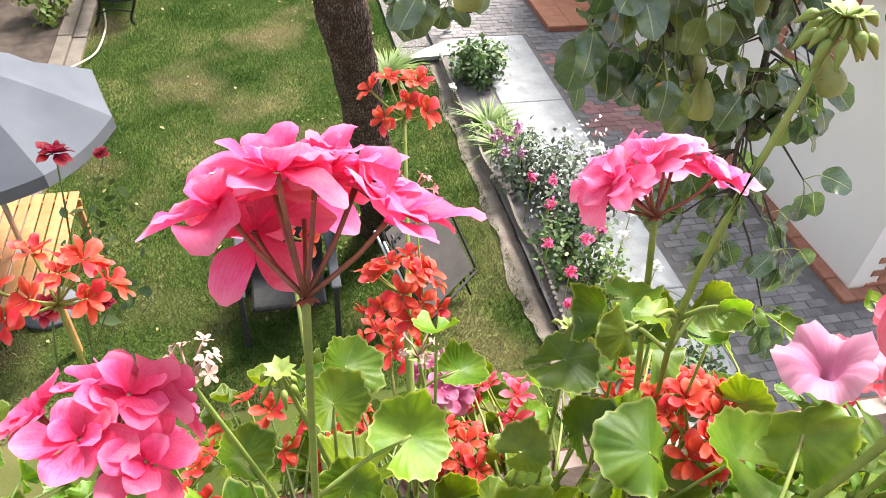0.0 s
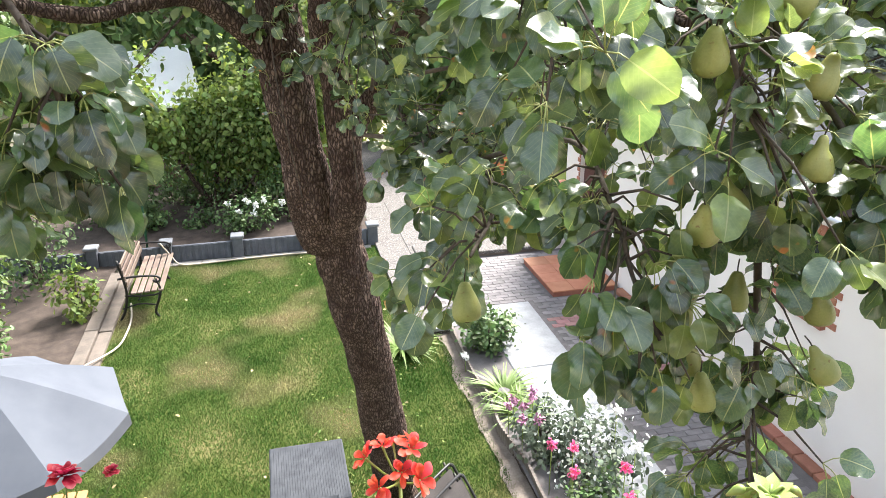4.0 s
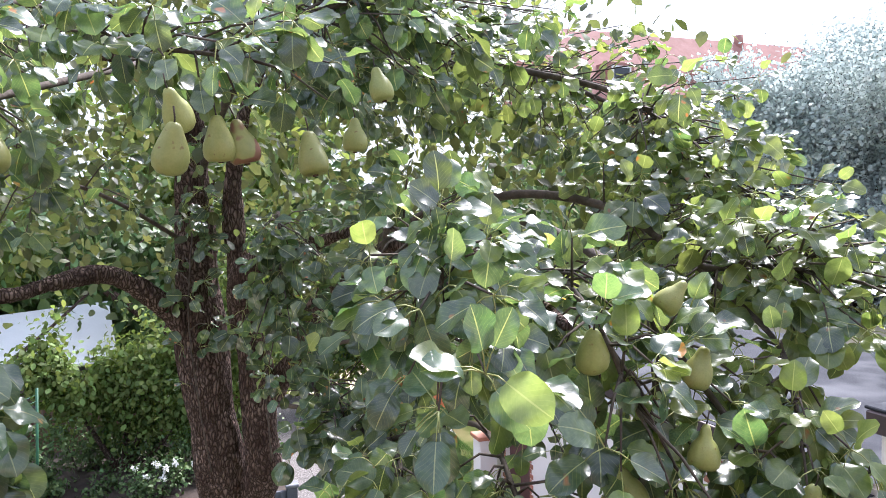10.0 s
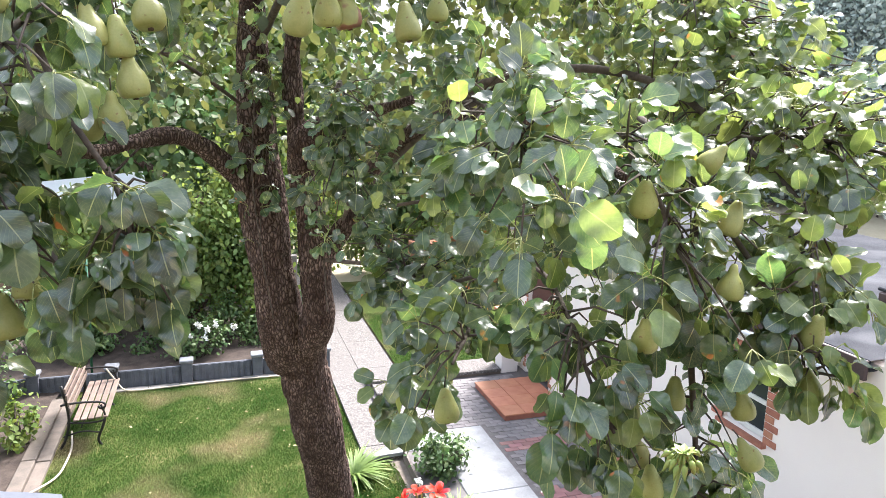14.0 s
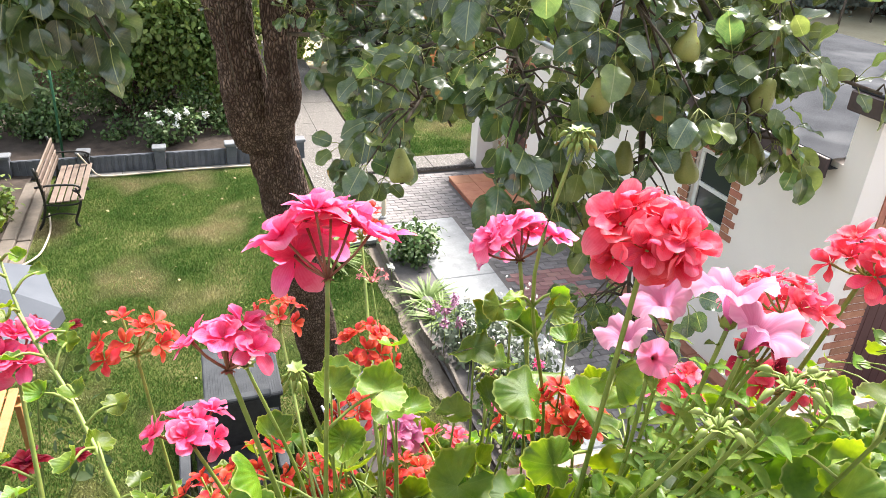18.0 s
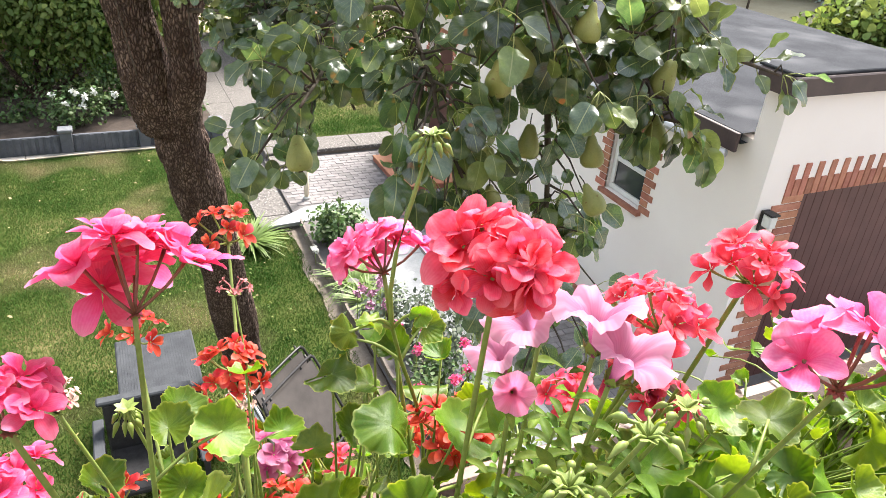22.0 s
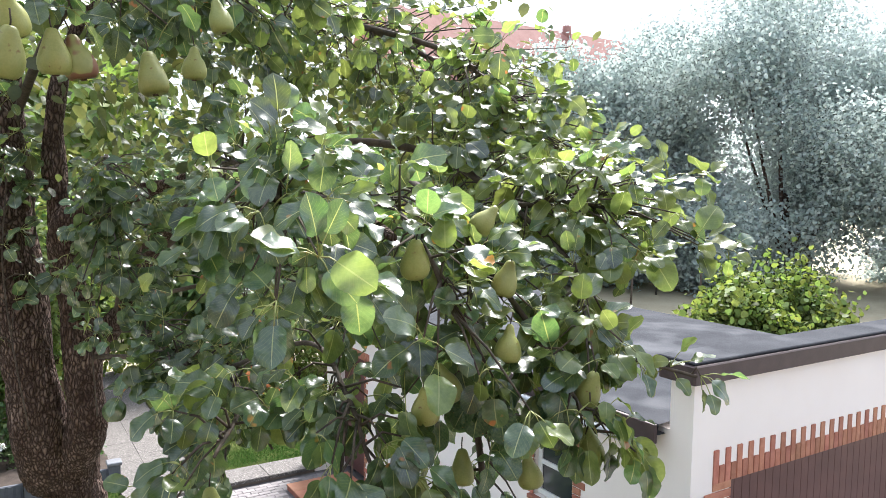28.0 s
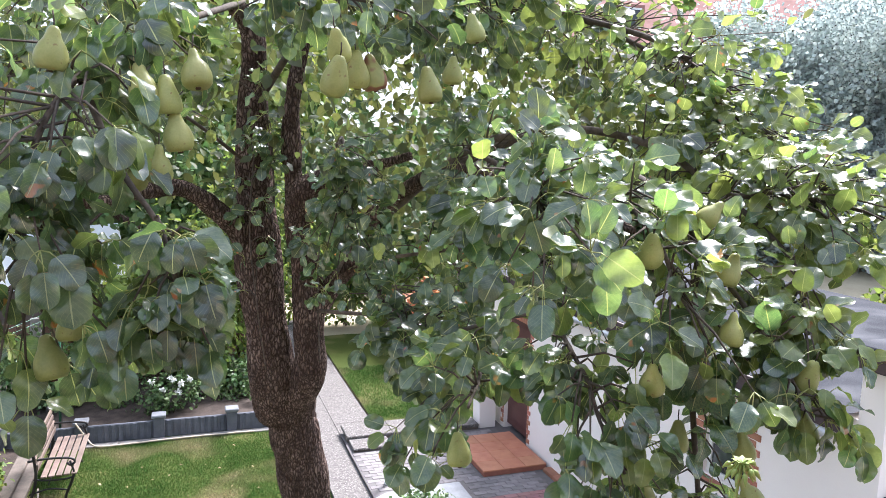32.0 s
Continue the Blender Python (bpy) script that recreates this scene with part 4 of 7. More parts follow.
PEARS = [
    (1.21, 1.62, 4.82), (1.24, 1.62, 4.49), (1.30, 1.63, 4.53), (1.43, 1.57, 4.62), (1.61, 1.49, 4.51), (1.47, 1.73, 4.90),
    (1.03, 2.12, 4.34), (0.85, 1.95, 4.21), (1.47, 1.64, 4.76), (2.61, 3.19, 5.30), (2.65, 3.16, 5.31),
    (1.51, 1.58, 4.30), (1.50, 1.53, 4.19), (1.32, 1.66, 4.07), (1.33, 1.80, 4.20), (-0.12, 1.84, 5.23),
    (0.05, 1.86, 5.17), (0.10, 1.87, 5.15), (0.12, 1.87, 5.07), (0.08, 1.85, 5.00), (0.03, 1.88, 4.98),
    (0.16, 1.86, 5.21), (-0.10, 1.81, 4.66), (-0.14, 1.79, 4.59), (0.40, 2.27, 5.43), (0.47, 1.82, 5.28), (0.460, 1.798, 5.207),
    (0.549, 1.981, 5.243), (0.596, 1.997, 5.239), (0.736, 1.957, 5.214), (0.873, 2.158, 5.277), (0.942, 2.173, 5.405),
    (1.63, 1.5, 4.365), (1.395, 1.7, 4.29), (1.31, 1.72, 4.13),
]
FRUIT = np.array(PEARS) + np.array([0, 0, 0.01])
near_leaves = 0
NEAR_MESH = []
crown = new("crown")
under(crown, tree)
for skin in (PLEAF, YOUNG_LIT):
    for tpl in PEAR_LEAVES:
        spare = raw("leaf", *tpl[:2], skin, None, tpl[2])
        NEAR_MESH.append(spare.data)
        bpy.data.objects.remove(spare)
mass, young, twigs, petioles = Mass(), Mass(), Mass(), Mass()
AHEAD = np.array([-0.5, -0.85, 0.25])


def in_gap(p):
    """The open space under the hanging boughs, through which the yard shows."""
    x, z, y = p[0], p[2], p[1] - 1.6
    left, right, far = 0.79 + 0.26 * y, 0.965 + 0.38 * y, 1.13 + 0.49 * y
    if not -0.4 < y < 2.0 or x > far:
        return False
    return z < (4.29 - 0.46 * y if x < left else 4.48 - 0.345 * y if x < right else 4.15 - 0.58 * y)


def spray(where, out, count, size, keep, hang):
    """A spur with a fan of stalked leaves; keep: each leaf is a part of its own."""
    global near_leaves
    for _ in range(count):
        d = np.asarray(out) * 0.6 + rng.normal(size=3) * 0.75 + np.array([0, 0, -0.35])
        d /= np.linalg.norm(d)
        stalk = rng.uniform(0.025, 0.055)
        foot = where + d * stalk
        droop = d + np.array([0, 0, -rng.uniform(0.5, 1.3) if hang else 0.3 - rng.uniform(0.0, 0.75)])
        m = frame_from(droop, np.array([0.0, -0.4, 1.0] if hang else [-0.25, -0.5, 1.0]) + rng.normal(size=3) * (0.45 if hang else 0.35), foot)
        s = size * rng.uniform(0.7, 1.25)
        k = rng.integers(4)
        if in_gap(foot + m[:3, 1] * s * 0.6):
            continue
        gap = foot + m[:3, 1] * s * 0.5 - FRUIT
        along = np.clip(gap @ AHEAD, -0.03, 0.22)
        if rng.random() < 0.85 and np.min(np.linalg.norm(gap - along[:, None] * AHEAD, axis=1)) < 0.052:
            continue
        petioles.tube([where, where + d * stalk * 0.6 + np.array([0, 0, 0.004]), foot], [0.0013, 0.0012, 0.0012], 4)
        if keep and near_leaves < 320:
            leaf = new("leaf", NEAR_MESH[k + 4 * (rng.random() < 0.16)])
            leaf.matrix_world = Matrix(m.tolist()) @ Matrix.Scale(s, 4)
            leaf.parent = crown
            near_leaves += 1
        # commoner towards +x, where its colour stands in for backlight and glare
        elif rng.random() < 0.08 + 0.26 * (where[0] > 1.15) + 0.3 * (where[0] > 1.6):
            young.add(PEAR_LEAVES[k], m, s)
        else:
            mass.add(PEAR_LEAVES[k], m, s)


for name, (pts, r0, spurs, radius) in BOUGHS.items():
    ln = smooth_line(pts, 40)
    twigs.tube(ln, np.linspace(r0, 0.004, 40), 8)
    for _ in range(spurs):
        s = rng.uniform(0.25, 1.0) ** 0.8
        q = ln[min(39, int(s * 39))]
        off = rng.normal(size=3)
        off = off / np.linalg.norm(off) * radius * 1.25 * rng.random() ** 0.5 * np.array([1, 1, 0.85])
        along_bough = ln[min(39, int(s * 39) + 1)] - ln[int(min(38, s * 39))]
        off = off + along_bough / (np.linalg.norm(along_bough) + 1e-6) * np.linalg.norm(off) * rng.uniform(0.2, 1.1)
        tip_at = q + off
        mid = q + off * 0.5 + np.array([0, 0, 0.02])
        if in_gap(tip_at):
            continue
        twigs.tube([q, mid, tip_at], [0.004, 0.003, 0.002], 4)
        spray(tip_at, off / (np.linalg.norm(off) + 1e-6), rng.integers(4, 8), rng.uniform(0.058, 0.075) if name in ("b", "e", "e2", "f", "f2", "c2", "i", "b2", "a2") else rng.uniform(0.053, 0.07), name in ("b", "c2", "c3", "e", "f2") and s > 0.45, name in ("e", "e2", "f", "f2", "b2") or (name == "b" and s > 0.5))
tagged(under(twigs.build("twig_growth", TWIG), tree), kind="stuff")
tagged(under(petioles.build("petiole_growth", PETIOLE), tree), kind="stuff")
tagged(under(mass.build("leaf_mass", PLEAF), tree), kind="stuff")
tagged(under(young.build("young_leaf_mass", YOUNG_LIT), tree), kind="stuff")

behind = Mass()
# the last clump stands above the view, added to shade the trunk
for c, r, n in (((0.3, 4.6, 6.35), (1.7, 0.7, 0.4), 1300), ((-1.3, 4.4, 6.1), (0.9, 0.9, 0.6), 800), ((-0.7, 5.3, 5.5), (1.3, 1.1, 0.65), 1300), ((0.5, 5.8, 6.2), (1.6, 1.3, 0.7), 1100), ((2.0, 4.7, 5.7), (1.1, 1.1, 0.6), 1100), ((-1.4, 4.2, 5.1), (0.8, 0.9, 0.6), 700), ((1.5, 4.4, 4.9), (0.7, 0.6, 0.55), 700), ((2.4, 3.6, 5.3), (0.5, 0.6, 0.5), 700), ((1.4, 3.9, 5.75), (0.9, 0.6, 0.5), 900), ((0.2, 4.9, 5.2), (0.9, 0.5, 0.5), 600), ((-0.3, 5.6, 7.2), (1.9, 1.5, 0.5), 3200)):
    for _ in range(n):
        p = np.array(c) + rng.normal(size=3) * np.array(r) * 0.55
        m = frame_from(rng.normal(size=3) + np.array([0, 0, -0.7]), np.array([0, -0.3, 1]) + rng.normal(size=3) * 0.6, p)
        behind.add(SMALL_LEAVES[rng.integers(2)], m, rng.uniform(0.055, 0.085))
tagged(under(behind.build("leaf_mass", PLEAF_BACK), tree), kind="stuff")

def pear_arrays(neck):
    prof = [(0.0, 0.0), (0.012, 0.006), (0.024, 0.004), (0.03, 0.012), (0.0315, 0.024), (0.0305, 0.034), (0.0275, 0.044), (0.0215 + 0.003 * neck, 0.053), (0.0205 * neck, 0.063), (0.0165 * neck, 0.073), (0.0135 * neck, 0.082), (0.009 * neck, 0.0885), (0.002, 0.0905)]
    v, f = [], []
    for r, z in prof:
        for a in range(16):
            t = a / 16 * math.tau
            w = 1 + 0.05 * math.sin(2 * t + z * 40)
            v.append((r * w * math.cos(t) + 0.1 * z * z, r * w * math.sin(t), z - 0.04))
    for i in range(len(prof) - 1):
        for a in range(16):
            b = (a + 1) % 16
            f += [(i * 16 + a, i * 16 + b, i * 16 + 16 + b), (i * 16 + a, i * 16 + 16 + b, i * 16 + 16 + a)]
    return np.array(v), np.array(f)


PEAR_MESH = []
for neck in (0.72, 0.86, 1.0):
    ob = raw("pear", *pear_arrays(neck), PEARSKIN)
    PEAR_MESH.append(ob.data)
    bpy.data.objects.remove(ob)
STALK_MESH, EYE_MESH = [], []
for store, pts, r, m in ((STALK_MESH, [(0, 0, 0.045), (0.002, 0.001, 0.06), (0.006, 0, 0.078)], 0.0016, TWIG), (EYE_MESH, [(0, 0, -0.0405), (0, 0, -0.035)], 0.006, CALYX)):
    ob = tube("stalk", pts, r, m, None, 6)
    store.append(ob.data)
    bpy.data.objects.remove(ob)
ROT_MESH = PEAR_MESH[1].copy()
ROT_MESH.materials[0] = mat("bruised_pear_skin", (0.24, 0.25, 0.08), (0.33, 0.32, 0.11), 22, 0.5, 0.1, 120, spots=((0.22, 0.1, 0.06), 16, 0.48, 0.05))
for p in PEARS:
    pear = new("pear", ROT_MESH if p == (0.596, 1.997, 5.239) else PEAR_MESH[rng.integers(3)])
    turn = Euler((rng.normal() * 0.28, rng.normal() * 0.28, rng.uniform(0, 6.28)))
    pear.matrix_world = Matrix.LocRotScale(p, turn, (rng.uniform(0.93, 1.12),) * 3)
    pear.parent, pear.matrix_parent_inverse = tree, Matrix.Translation(-Vector(tree.location))
    for nm, me in (("stalk", STALK_MESH[0]), ("calyx", EYE_MESH[0])):
        o = new(nm, me)
        o.parent = pear


# ---- garden things ----
def leaf_cloud(m, center, radii, n, size, hollow=0.5, clumps=0, tpl=SMALL_LEAVES, down=0.4):
    """Leaves in an uneven rounded volume, denser in clumps and towards the outside."""
    c, r = np.array(center, float), np.array(radii, float)
    seeds = rng.normal(size=(max(clumps, 1), 3))
    seeds = seeds / np.linalg.norm(seeds, axis=1)[:, None] * rng.uniform(hollow, 1, (len(seeds), 1))
    for _ in range(n):
        if clumps:
            p = c + (seeds[rng.integers(clumps)] + rng.normal(size=3) * 0.2) * r
        else:
            d = rng.normal(size=3)
            p = c + d / np.linalg.norm(d) * rng.uniform(hollow, 1) * r
        if p[2] < 0.06:
            p[2] = rng.uniform(0.06, 0.2)
        out = (p - c) / r
        f = frame_from(rng.normal(size=3) + out * 0.5 + np.array([0, 0, -down]), out + np.array([0, 0, 0.9]) + rng.normal(size=3) * 0.5, p)
        m.add(tpl[rng.integers(len(tpl))], f, size * rng.uniform(0.6, 1.3))


def shrub(name, label, center, radii, n, size, material, clumps=26, stems=7, category="shrub", group=""):
    ob = thing(name, label, category, (center[0], center[1], 0), group)
    m, st = Mass(), Mass()
    leaf_cloud(m, center, radii, n, size, 0.45, clumps)
    for _ in range(stems):
        t = np.array(center) + rng.normal(size=3) * np.array(radii) * 0.45
        st.tube(smooth_line([(center[0] + rng.normal() * 0.05, center[1] + rng.normal() * 0.05, -0.03), (np.array(center) + t) / 2 * np.array([1, 1, 0.8]), t], 6), np.linspace(0.018, 0.006, 6), 5)
    under(st.build("stem", TWIG), ob)
    tagged(under(m.build("leaf_mass", material), ob), kind="stuff")
    return ob


BLADE_MESH = {}


def grass_clump(name, label, at, n, length, material, category="plant"):
    ob = thing(name, label, category, at)
    for _ in range(n):
        a = rng.uniform(0, math.tau)
        d = np.array([math.cos(a), math.sin(a), rng.uniform(0.7, 2.6)])
        f = frame_from(d, np.array([0, 0, 1.0]), np.array(at) + np.array([math.cos(a), math.sin(a), 0]) * 0.04)
        if material.name not in BLADE_MESH:
            spare = raw("blade", *BLADES[0][:2], material, None, BLADES[0][2])
            BLADE_MESH[material.name] = spare.data
            bpy.data.objects.remove(spare)
        leaf = new("blade", BLADE_MESH[material.name])
        leaf.matrix_world = Matrix(f.tolist()) @ Matrix.Scale(length * rng.uniform(0.6, 1.1), 4)
        leaf.parent, leaf.matrix_parent_inverse = ob, Matrix.Translation(-Vector(at))
    return ob


# garden bench
bench_parts_before = set(bpy.data.objects)
bench = thing("garden_bench", "wooden slatted bench with black cast-iron ends", "bench", (-1.8, 11.6, 0))
for k in range(5):
    under(block("seat_slat", (-1.99 + 0.095 * k, 10.86, 0.415 + 0.004 * k), (-1.915 + 0.095 * k, 12.34, 0.44 + 0.004 * k), BENCHWOOD, None, 0.006), bench)
for k in range(4):
    under(block("back_slat", (-2.035 - 0.013 * k, 10.86, 0.54 + 0.1 * k), (-2.01 - 0.013 * k, 12.34, 0.615 + 0.1 * k), BENCHWOOD, None, 0.006), bench)
for y in (10.9, 12.3):
    under(tube("front_leg", smooth_line([(-1.65, y, 0.0), (-1.69, y, 0.1), (-1.62, y, 0.28), (-1.58, y, 0.41)], 12), 0.02, IRON, None, 8), bench)
    under(tube("rear_leg", smooth_line([(-2.19, y, 0.0), (-2.11, y, 0.15), (-2.05, y, 0.4), (-2.06, y, 0.65), (-2.11, y, 0.95)], 16), 0.02, IRON, None, 8), bench)
    under(tube("armrest", smooth_line([(-2.14, y, 0.66), (-1.9, y, 0.68), (-1.62, y, 0.66), (-1.56, y, 0.6), (-1.62, y, 0.56), (-1.66, y, 0.6)], 20), 0.016, IRON, None, 8), bench)
    under(tube("brace", smooth_line([(-2.08, y, 0.39), (-1.8, y, 0.36), (-1.58, y, 0.4), (-1.62, y, 0.62)], 14), 0.014, IRON, None, 8), bench)
    under(tube("stretcher", smooth_line([(-2.14, y, 0.18), (-1.9, y, 0.24), (-1.66, y, 0.2)], 10), 0.012, IRON, None, 8), bench)
under(tube("tie_rod", [(-1.9, 10.9, 0.3), (-1.9, 12.3, 0.3)], 0.01, IRON, None, 6), bench)

for o in set(bpy.data.objects) - bench_parts_before:
    if o.parent is None:
        o.location = (-1.63, 11.62, 0)

# parasol over the wooden table
CX, CY, RU = -1.73, 5.35, 0.97
parasol = thing("parasol", "open light grey parasol with a dark valance", "parasol", (CX, CY, 0))
for k in range(8):
    a0, a1 = radians(-5 + 45 * k), radians(40 + 45 * k)
    V, F = [], []
    N = 7
    for i in range(N):
        s = i / (N - 1)
        for j in range(N):
            w = j / (N - 1)
            x = CX + RU * s * ((1 - w) * math.cos(a0) + w * math.cos(a1))
            y = CY + RU * s * ((1 - w) * math.sin(a0) + w * math.sin(a1))
            V.append((x, y, 2.40 - 0.45 * s**1.25 - 0.05 * s * math.sin(math.pi * w)))
    for i in range(N - 1):
        for j in range(N - 1):
            a = i * N + j
            F += [(a, a + N, a + N + 1), (a, a + N + 1, a + 1)]
    under(raw("canopy_panel", V, F, CANVAS), parasol)
    rim = np.array(V[-N:])
    low = rim + np.array([0, 0, -0.09]) + (rim - np.array([CX, CY, 0])) * np.array([0.01, 0.01, 0])
    VV = np.concatenate([rim, low])
    FF = [t for j in range(N - 1) for t in ((j, j + 1, N + j + 1), (j, N + j + 1, N + j))]
    under(raw("valance", VV, FF, CANVAS_EDGE), parasol)
    under(tube("rib", [(CX, CY, 2.36), (CX + RU * math.cos(a0), CY + RU * math.sin(a0), 1.925)], 0.007, ALU, None, 5), parasol)
under(tube("pole", [(CX, CY, 0.0), (CX, CY, 2.42)], 0.022, ALU, None, 10), parasol)
under(tube("finial", [(CX, CY, 2.4), (CX, CY, 2.44), (CX, CY, 2.48)], [0.03, 0.03, 0.01], CANVAS_EDGE, None, 10), parasol)
under(tube("base", [(CX, CY, 0.0), (CX, CY, 0.06), (CX, CY, 0.09)], [0.24, 0.24, 0.05], ANTHRACITE, None, 18), parasol)

teak = thing("wooden_table", "orange-brown slatted wooden garden table", "table", (-1.8, 5.3, 0))
for k, x in enumerate(np.arange(-2.28, -1.4, 0.098)):
    if abs(x + 0.04 - CX) < 0.05:
        for y0, y1 in ((4.72, 5.3), (5.4, 6.1)):
            under(block("slat", (x, y0, 0.69), (x + 0.08, y1, 0.715), TEAK, None, 0.005), teak)
    else:
        under(block("slat", (x, 4.72, 0.69), (x + 0.08, 6.1, 0.715), TEAK, None, 0.005), teak)
for y in (4.76, 6.0):
    under(block("apron", (-2.27, y, 0.62), (-1.4, y + 0.03, 0.688), TEAK, None, 0.004), teak)
for x in (-2.26, -1.45):
    for y in (4.8, 5.95):
        under(block("leg", (x, y, 0.0), (x + 0.05, y + 0.05, 0.619), TEAK, None, 0.004), teak)

# grey rattan table and dark armchair beneath the tree
rattan = thing("rattan_table", "grey woven outdoor table", "table", (0.45, 5.85, 0))
under(block("tabletop", (0.12, 5.42, 0.69), (0.8, 6.28, 0.73), RATTAN, None, 0.012), rattan)
ribs = bmesh.new()
for x in np.arange(0.14, 0.78, 0.022):
    box(ribs, (x, 5.44, 0.7305), (x + 0.013, 6.26, 0.7345))
under(part("weave", ribs, RATTAN), rattan)
under(block("skirt", (0.15, 5.45, 0.55), (0.77, 6.25, 0.689), RATTAN, None, 0.006), rattan)
for x in (0.15, 0.71):
    for y in (5.45, 6.19):
        under(block("leg", (x, y, 0.0), (x + 0.06, y + 0.06, 0.549), RATTAN, None, 0.006), rattan)
chair = thing("rattan_armchair", "dark rattan armchair with grey armrests", "chair", (0.3, 4.95, 0))
under(block("seat", (0.02, 4.66, 0.38), (0.62, 5.18, 0.44), DARKWEAVE, None, 0.015), chair)
under(block("backrest", (0.0, 5.2, 0.3), (0.64, 5.26, 0.88), DARKWEAVE, None, 0.015), chair)
under(block("top_rail", (-0.04, 5.19, 0.881), (0.68, 5.28, 0.92), RATTAN, None, 0.012), chair)
for x in (-0.1, 0.66):
    under(block("armrest", (x, 4.6, 0.62), (x + 0.085, 5.34, 0.65), RATTAN, None, 0.01), chair)
    for y in (4.62, 5.27):
        under(block("leg", (x + 0.02, y, 0.0), (x + 0.065, y + 0.045, 0.619), DARKWEAVE, None, 0.006), chair)


def folded_chair(off, shade):
    ob = thing("folding_chair", "folded aluminium camping chair leaning by the trunk", "chair", (1.5, 4.95, 0), "folded chairs")
    u, w = np.array([0.56, 0.52, 0.02]), np.array([0.28, -0.36, -0.62])
    o = np.array([1.12, 4.98, 0.86]) + np.array(off)
    c = [o, o + u, o + u + w, o + w]
    loop = []
    for i in range(4):
        a, b, d = c[i - 1], c[i], c[(i + 1) % 4]
        loop += [b + (a - b) * 0.12, b + (a - b) * 0.03 + (d - b) * 0.03, b + (d - b) * 0.12]
    under(tube("frame_tube", smooth_line(loop + loop[:1], 60), 0.013, shade, None, 8), ob)
    k = np.cross(u, w)
    k /= np.linalg.norm(k)
    V, F = [], []
    for i in range(9):
        for j in range(9):
            s, t = 0.05 + 0.9 * i / 8, 0.05 + 0.9 * j / 8
            V.append(o + u * s + w * t + k * 0.02 * math.sin(math.pi * s))
    for i in range(8):
        for j in range(8):
            a = i * 9 + j
            F += [(a, a + 9, a + 10), (a, a + 10, a + 1)]
    under(raw("cloth", V, F, MESHCLOTH), ob)
    for s in (0.2, 0.8):
        under(tube("leg", [o + u * s + k * 0.05, o + u * s + w * 1.2 + k * 0.05], 0.012, IRON, None, 8), ob)
    for s, m in ((-0.04, ALU), (0.1, IRON), (0.93, IRON)):
        under(tube("rail", [o + u * s - w * 0.04 + k * 0.035, o + u * s + w * 1.05 + k * 0.035], 0.012, m, None, 8), ob)
    under(tube("hinge", [o + u * 0.03 + w * 0.5 + k * 0.05, o + u * 0.97 + w * 0.5 + k * 0.05], 0.009, IRON, None, 8), ob)
    return ob


folded_chair((0, 0, 0), IRON)
folded_chair((0.06, -0.13, -0.02), DARKWEAVE)

rose = thing("climbing_rose", "tall climbing rose with dark crimson blooms", "rose", (-0.25, 2.2, 0))
rl, rs = Mass(), Mass()
for p in ((-0.25, 2.38, 3.56), (-0.19, 1.8, 3.5)):
    rs.tube(smooth_line([(-0.25, 2.2, 0), (-0.4, 2.2, 1.4), (-0.3 + 0.3 * p[0], p[1], 2.6), p], 16), np.linspace(0.009, 0.0025, 16), 6)
    leaf_cloud(rl, np.array(p) + np.array([0.03, 0.05, -0.45]), (0.12, 0.1, 0.32), 60, 0.05, 0.3, 9)
    rs.tube(smooth_line([(p[0], p[1], p[2] - 0.3), (p[0] + 0.06, p[1] + 0.02, p[2] - 0.16), (p[0] + 0.12, p[1] + 0.03, p[2] - 0.03)], 8), np.linspace(0.003, 0.002, 8), 6)
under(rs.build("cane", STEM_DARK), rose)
tagged(under(rl.build("leaf_mass", HEDGE), rose), kind="stuff")

hose = thing("garden_hose", "pale garden hose lying on the lawn", "hose", (-1.9, 10, 0))
under(tube("hose", smooth_line([(-2.36, 9.3, 0.115), (-2.2, 9.47, 0.11), (-2.03, 9.72, 0.08), (-1.9, 10.05, 0.045), (-1.86, 10.5, 0.04), (-1.87, 10.9, 0.04), (-1.95, 11.4, 0.04)], 30), 0.014, HOSE, None, 8), hose)
under(tube("hose_end", smooth_line([(-1.65, 12.95, 0.42), (-1.5, 12.9, 0.2), (-1.35, 12.82, 0.05), (-1.0, 12.8, 0.035), (-0.4, 12.84, 0.035), (0.4, 12.86, 0.035), (1.2, 12.84, 0.035)], 40), 0.014, HOSE, None, 8), hose)
pole = thing("green_pole", "thin green metal clothesline pole", "pole", (-1.9, 13.3, 0))
under(tube("tube", [(-1.93, 13.3, 0.15), (-1.86, 13.3, 2.4)], 0.022, GREENPAINT, None, 8), pole)
for z, e in ((2.3, (-6.5, 6.0, 2.0)), (2.2, (-6.5, 5.0, 1.7))):
    under(tube("line", smooth_line([(-1.86, 13.3, z), (-4, 9.8, z - 0.35), e], 14), 0.005, GREENPAINT, None, 4), pole)

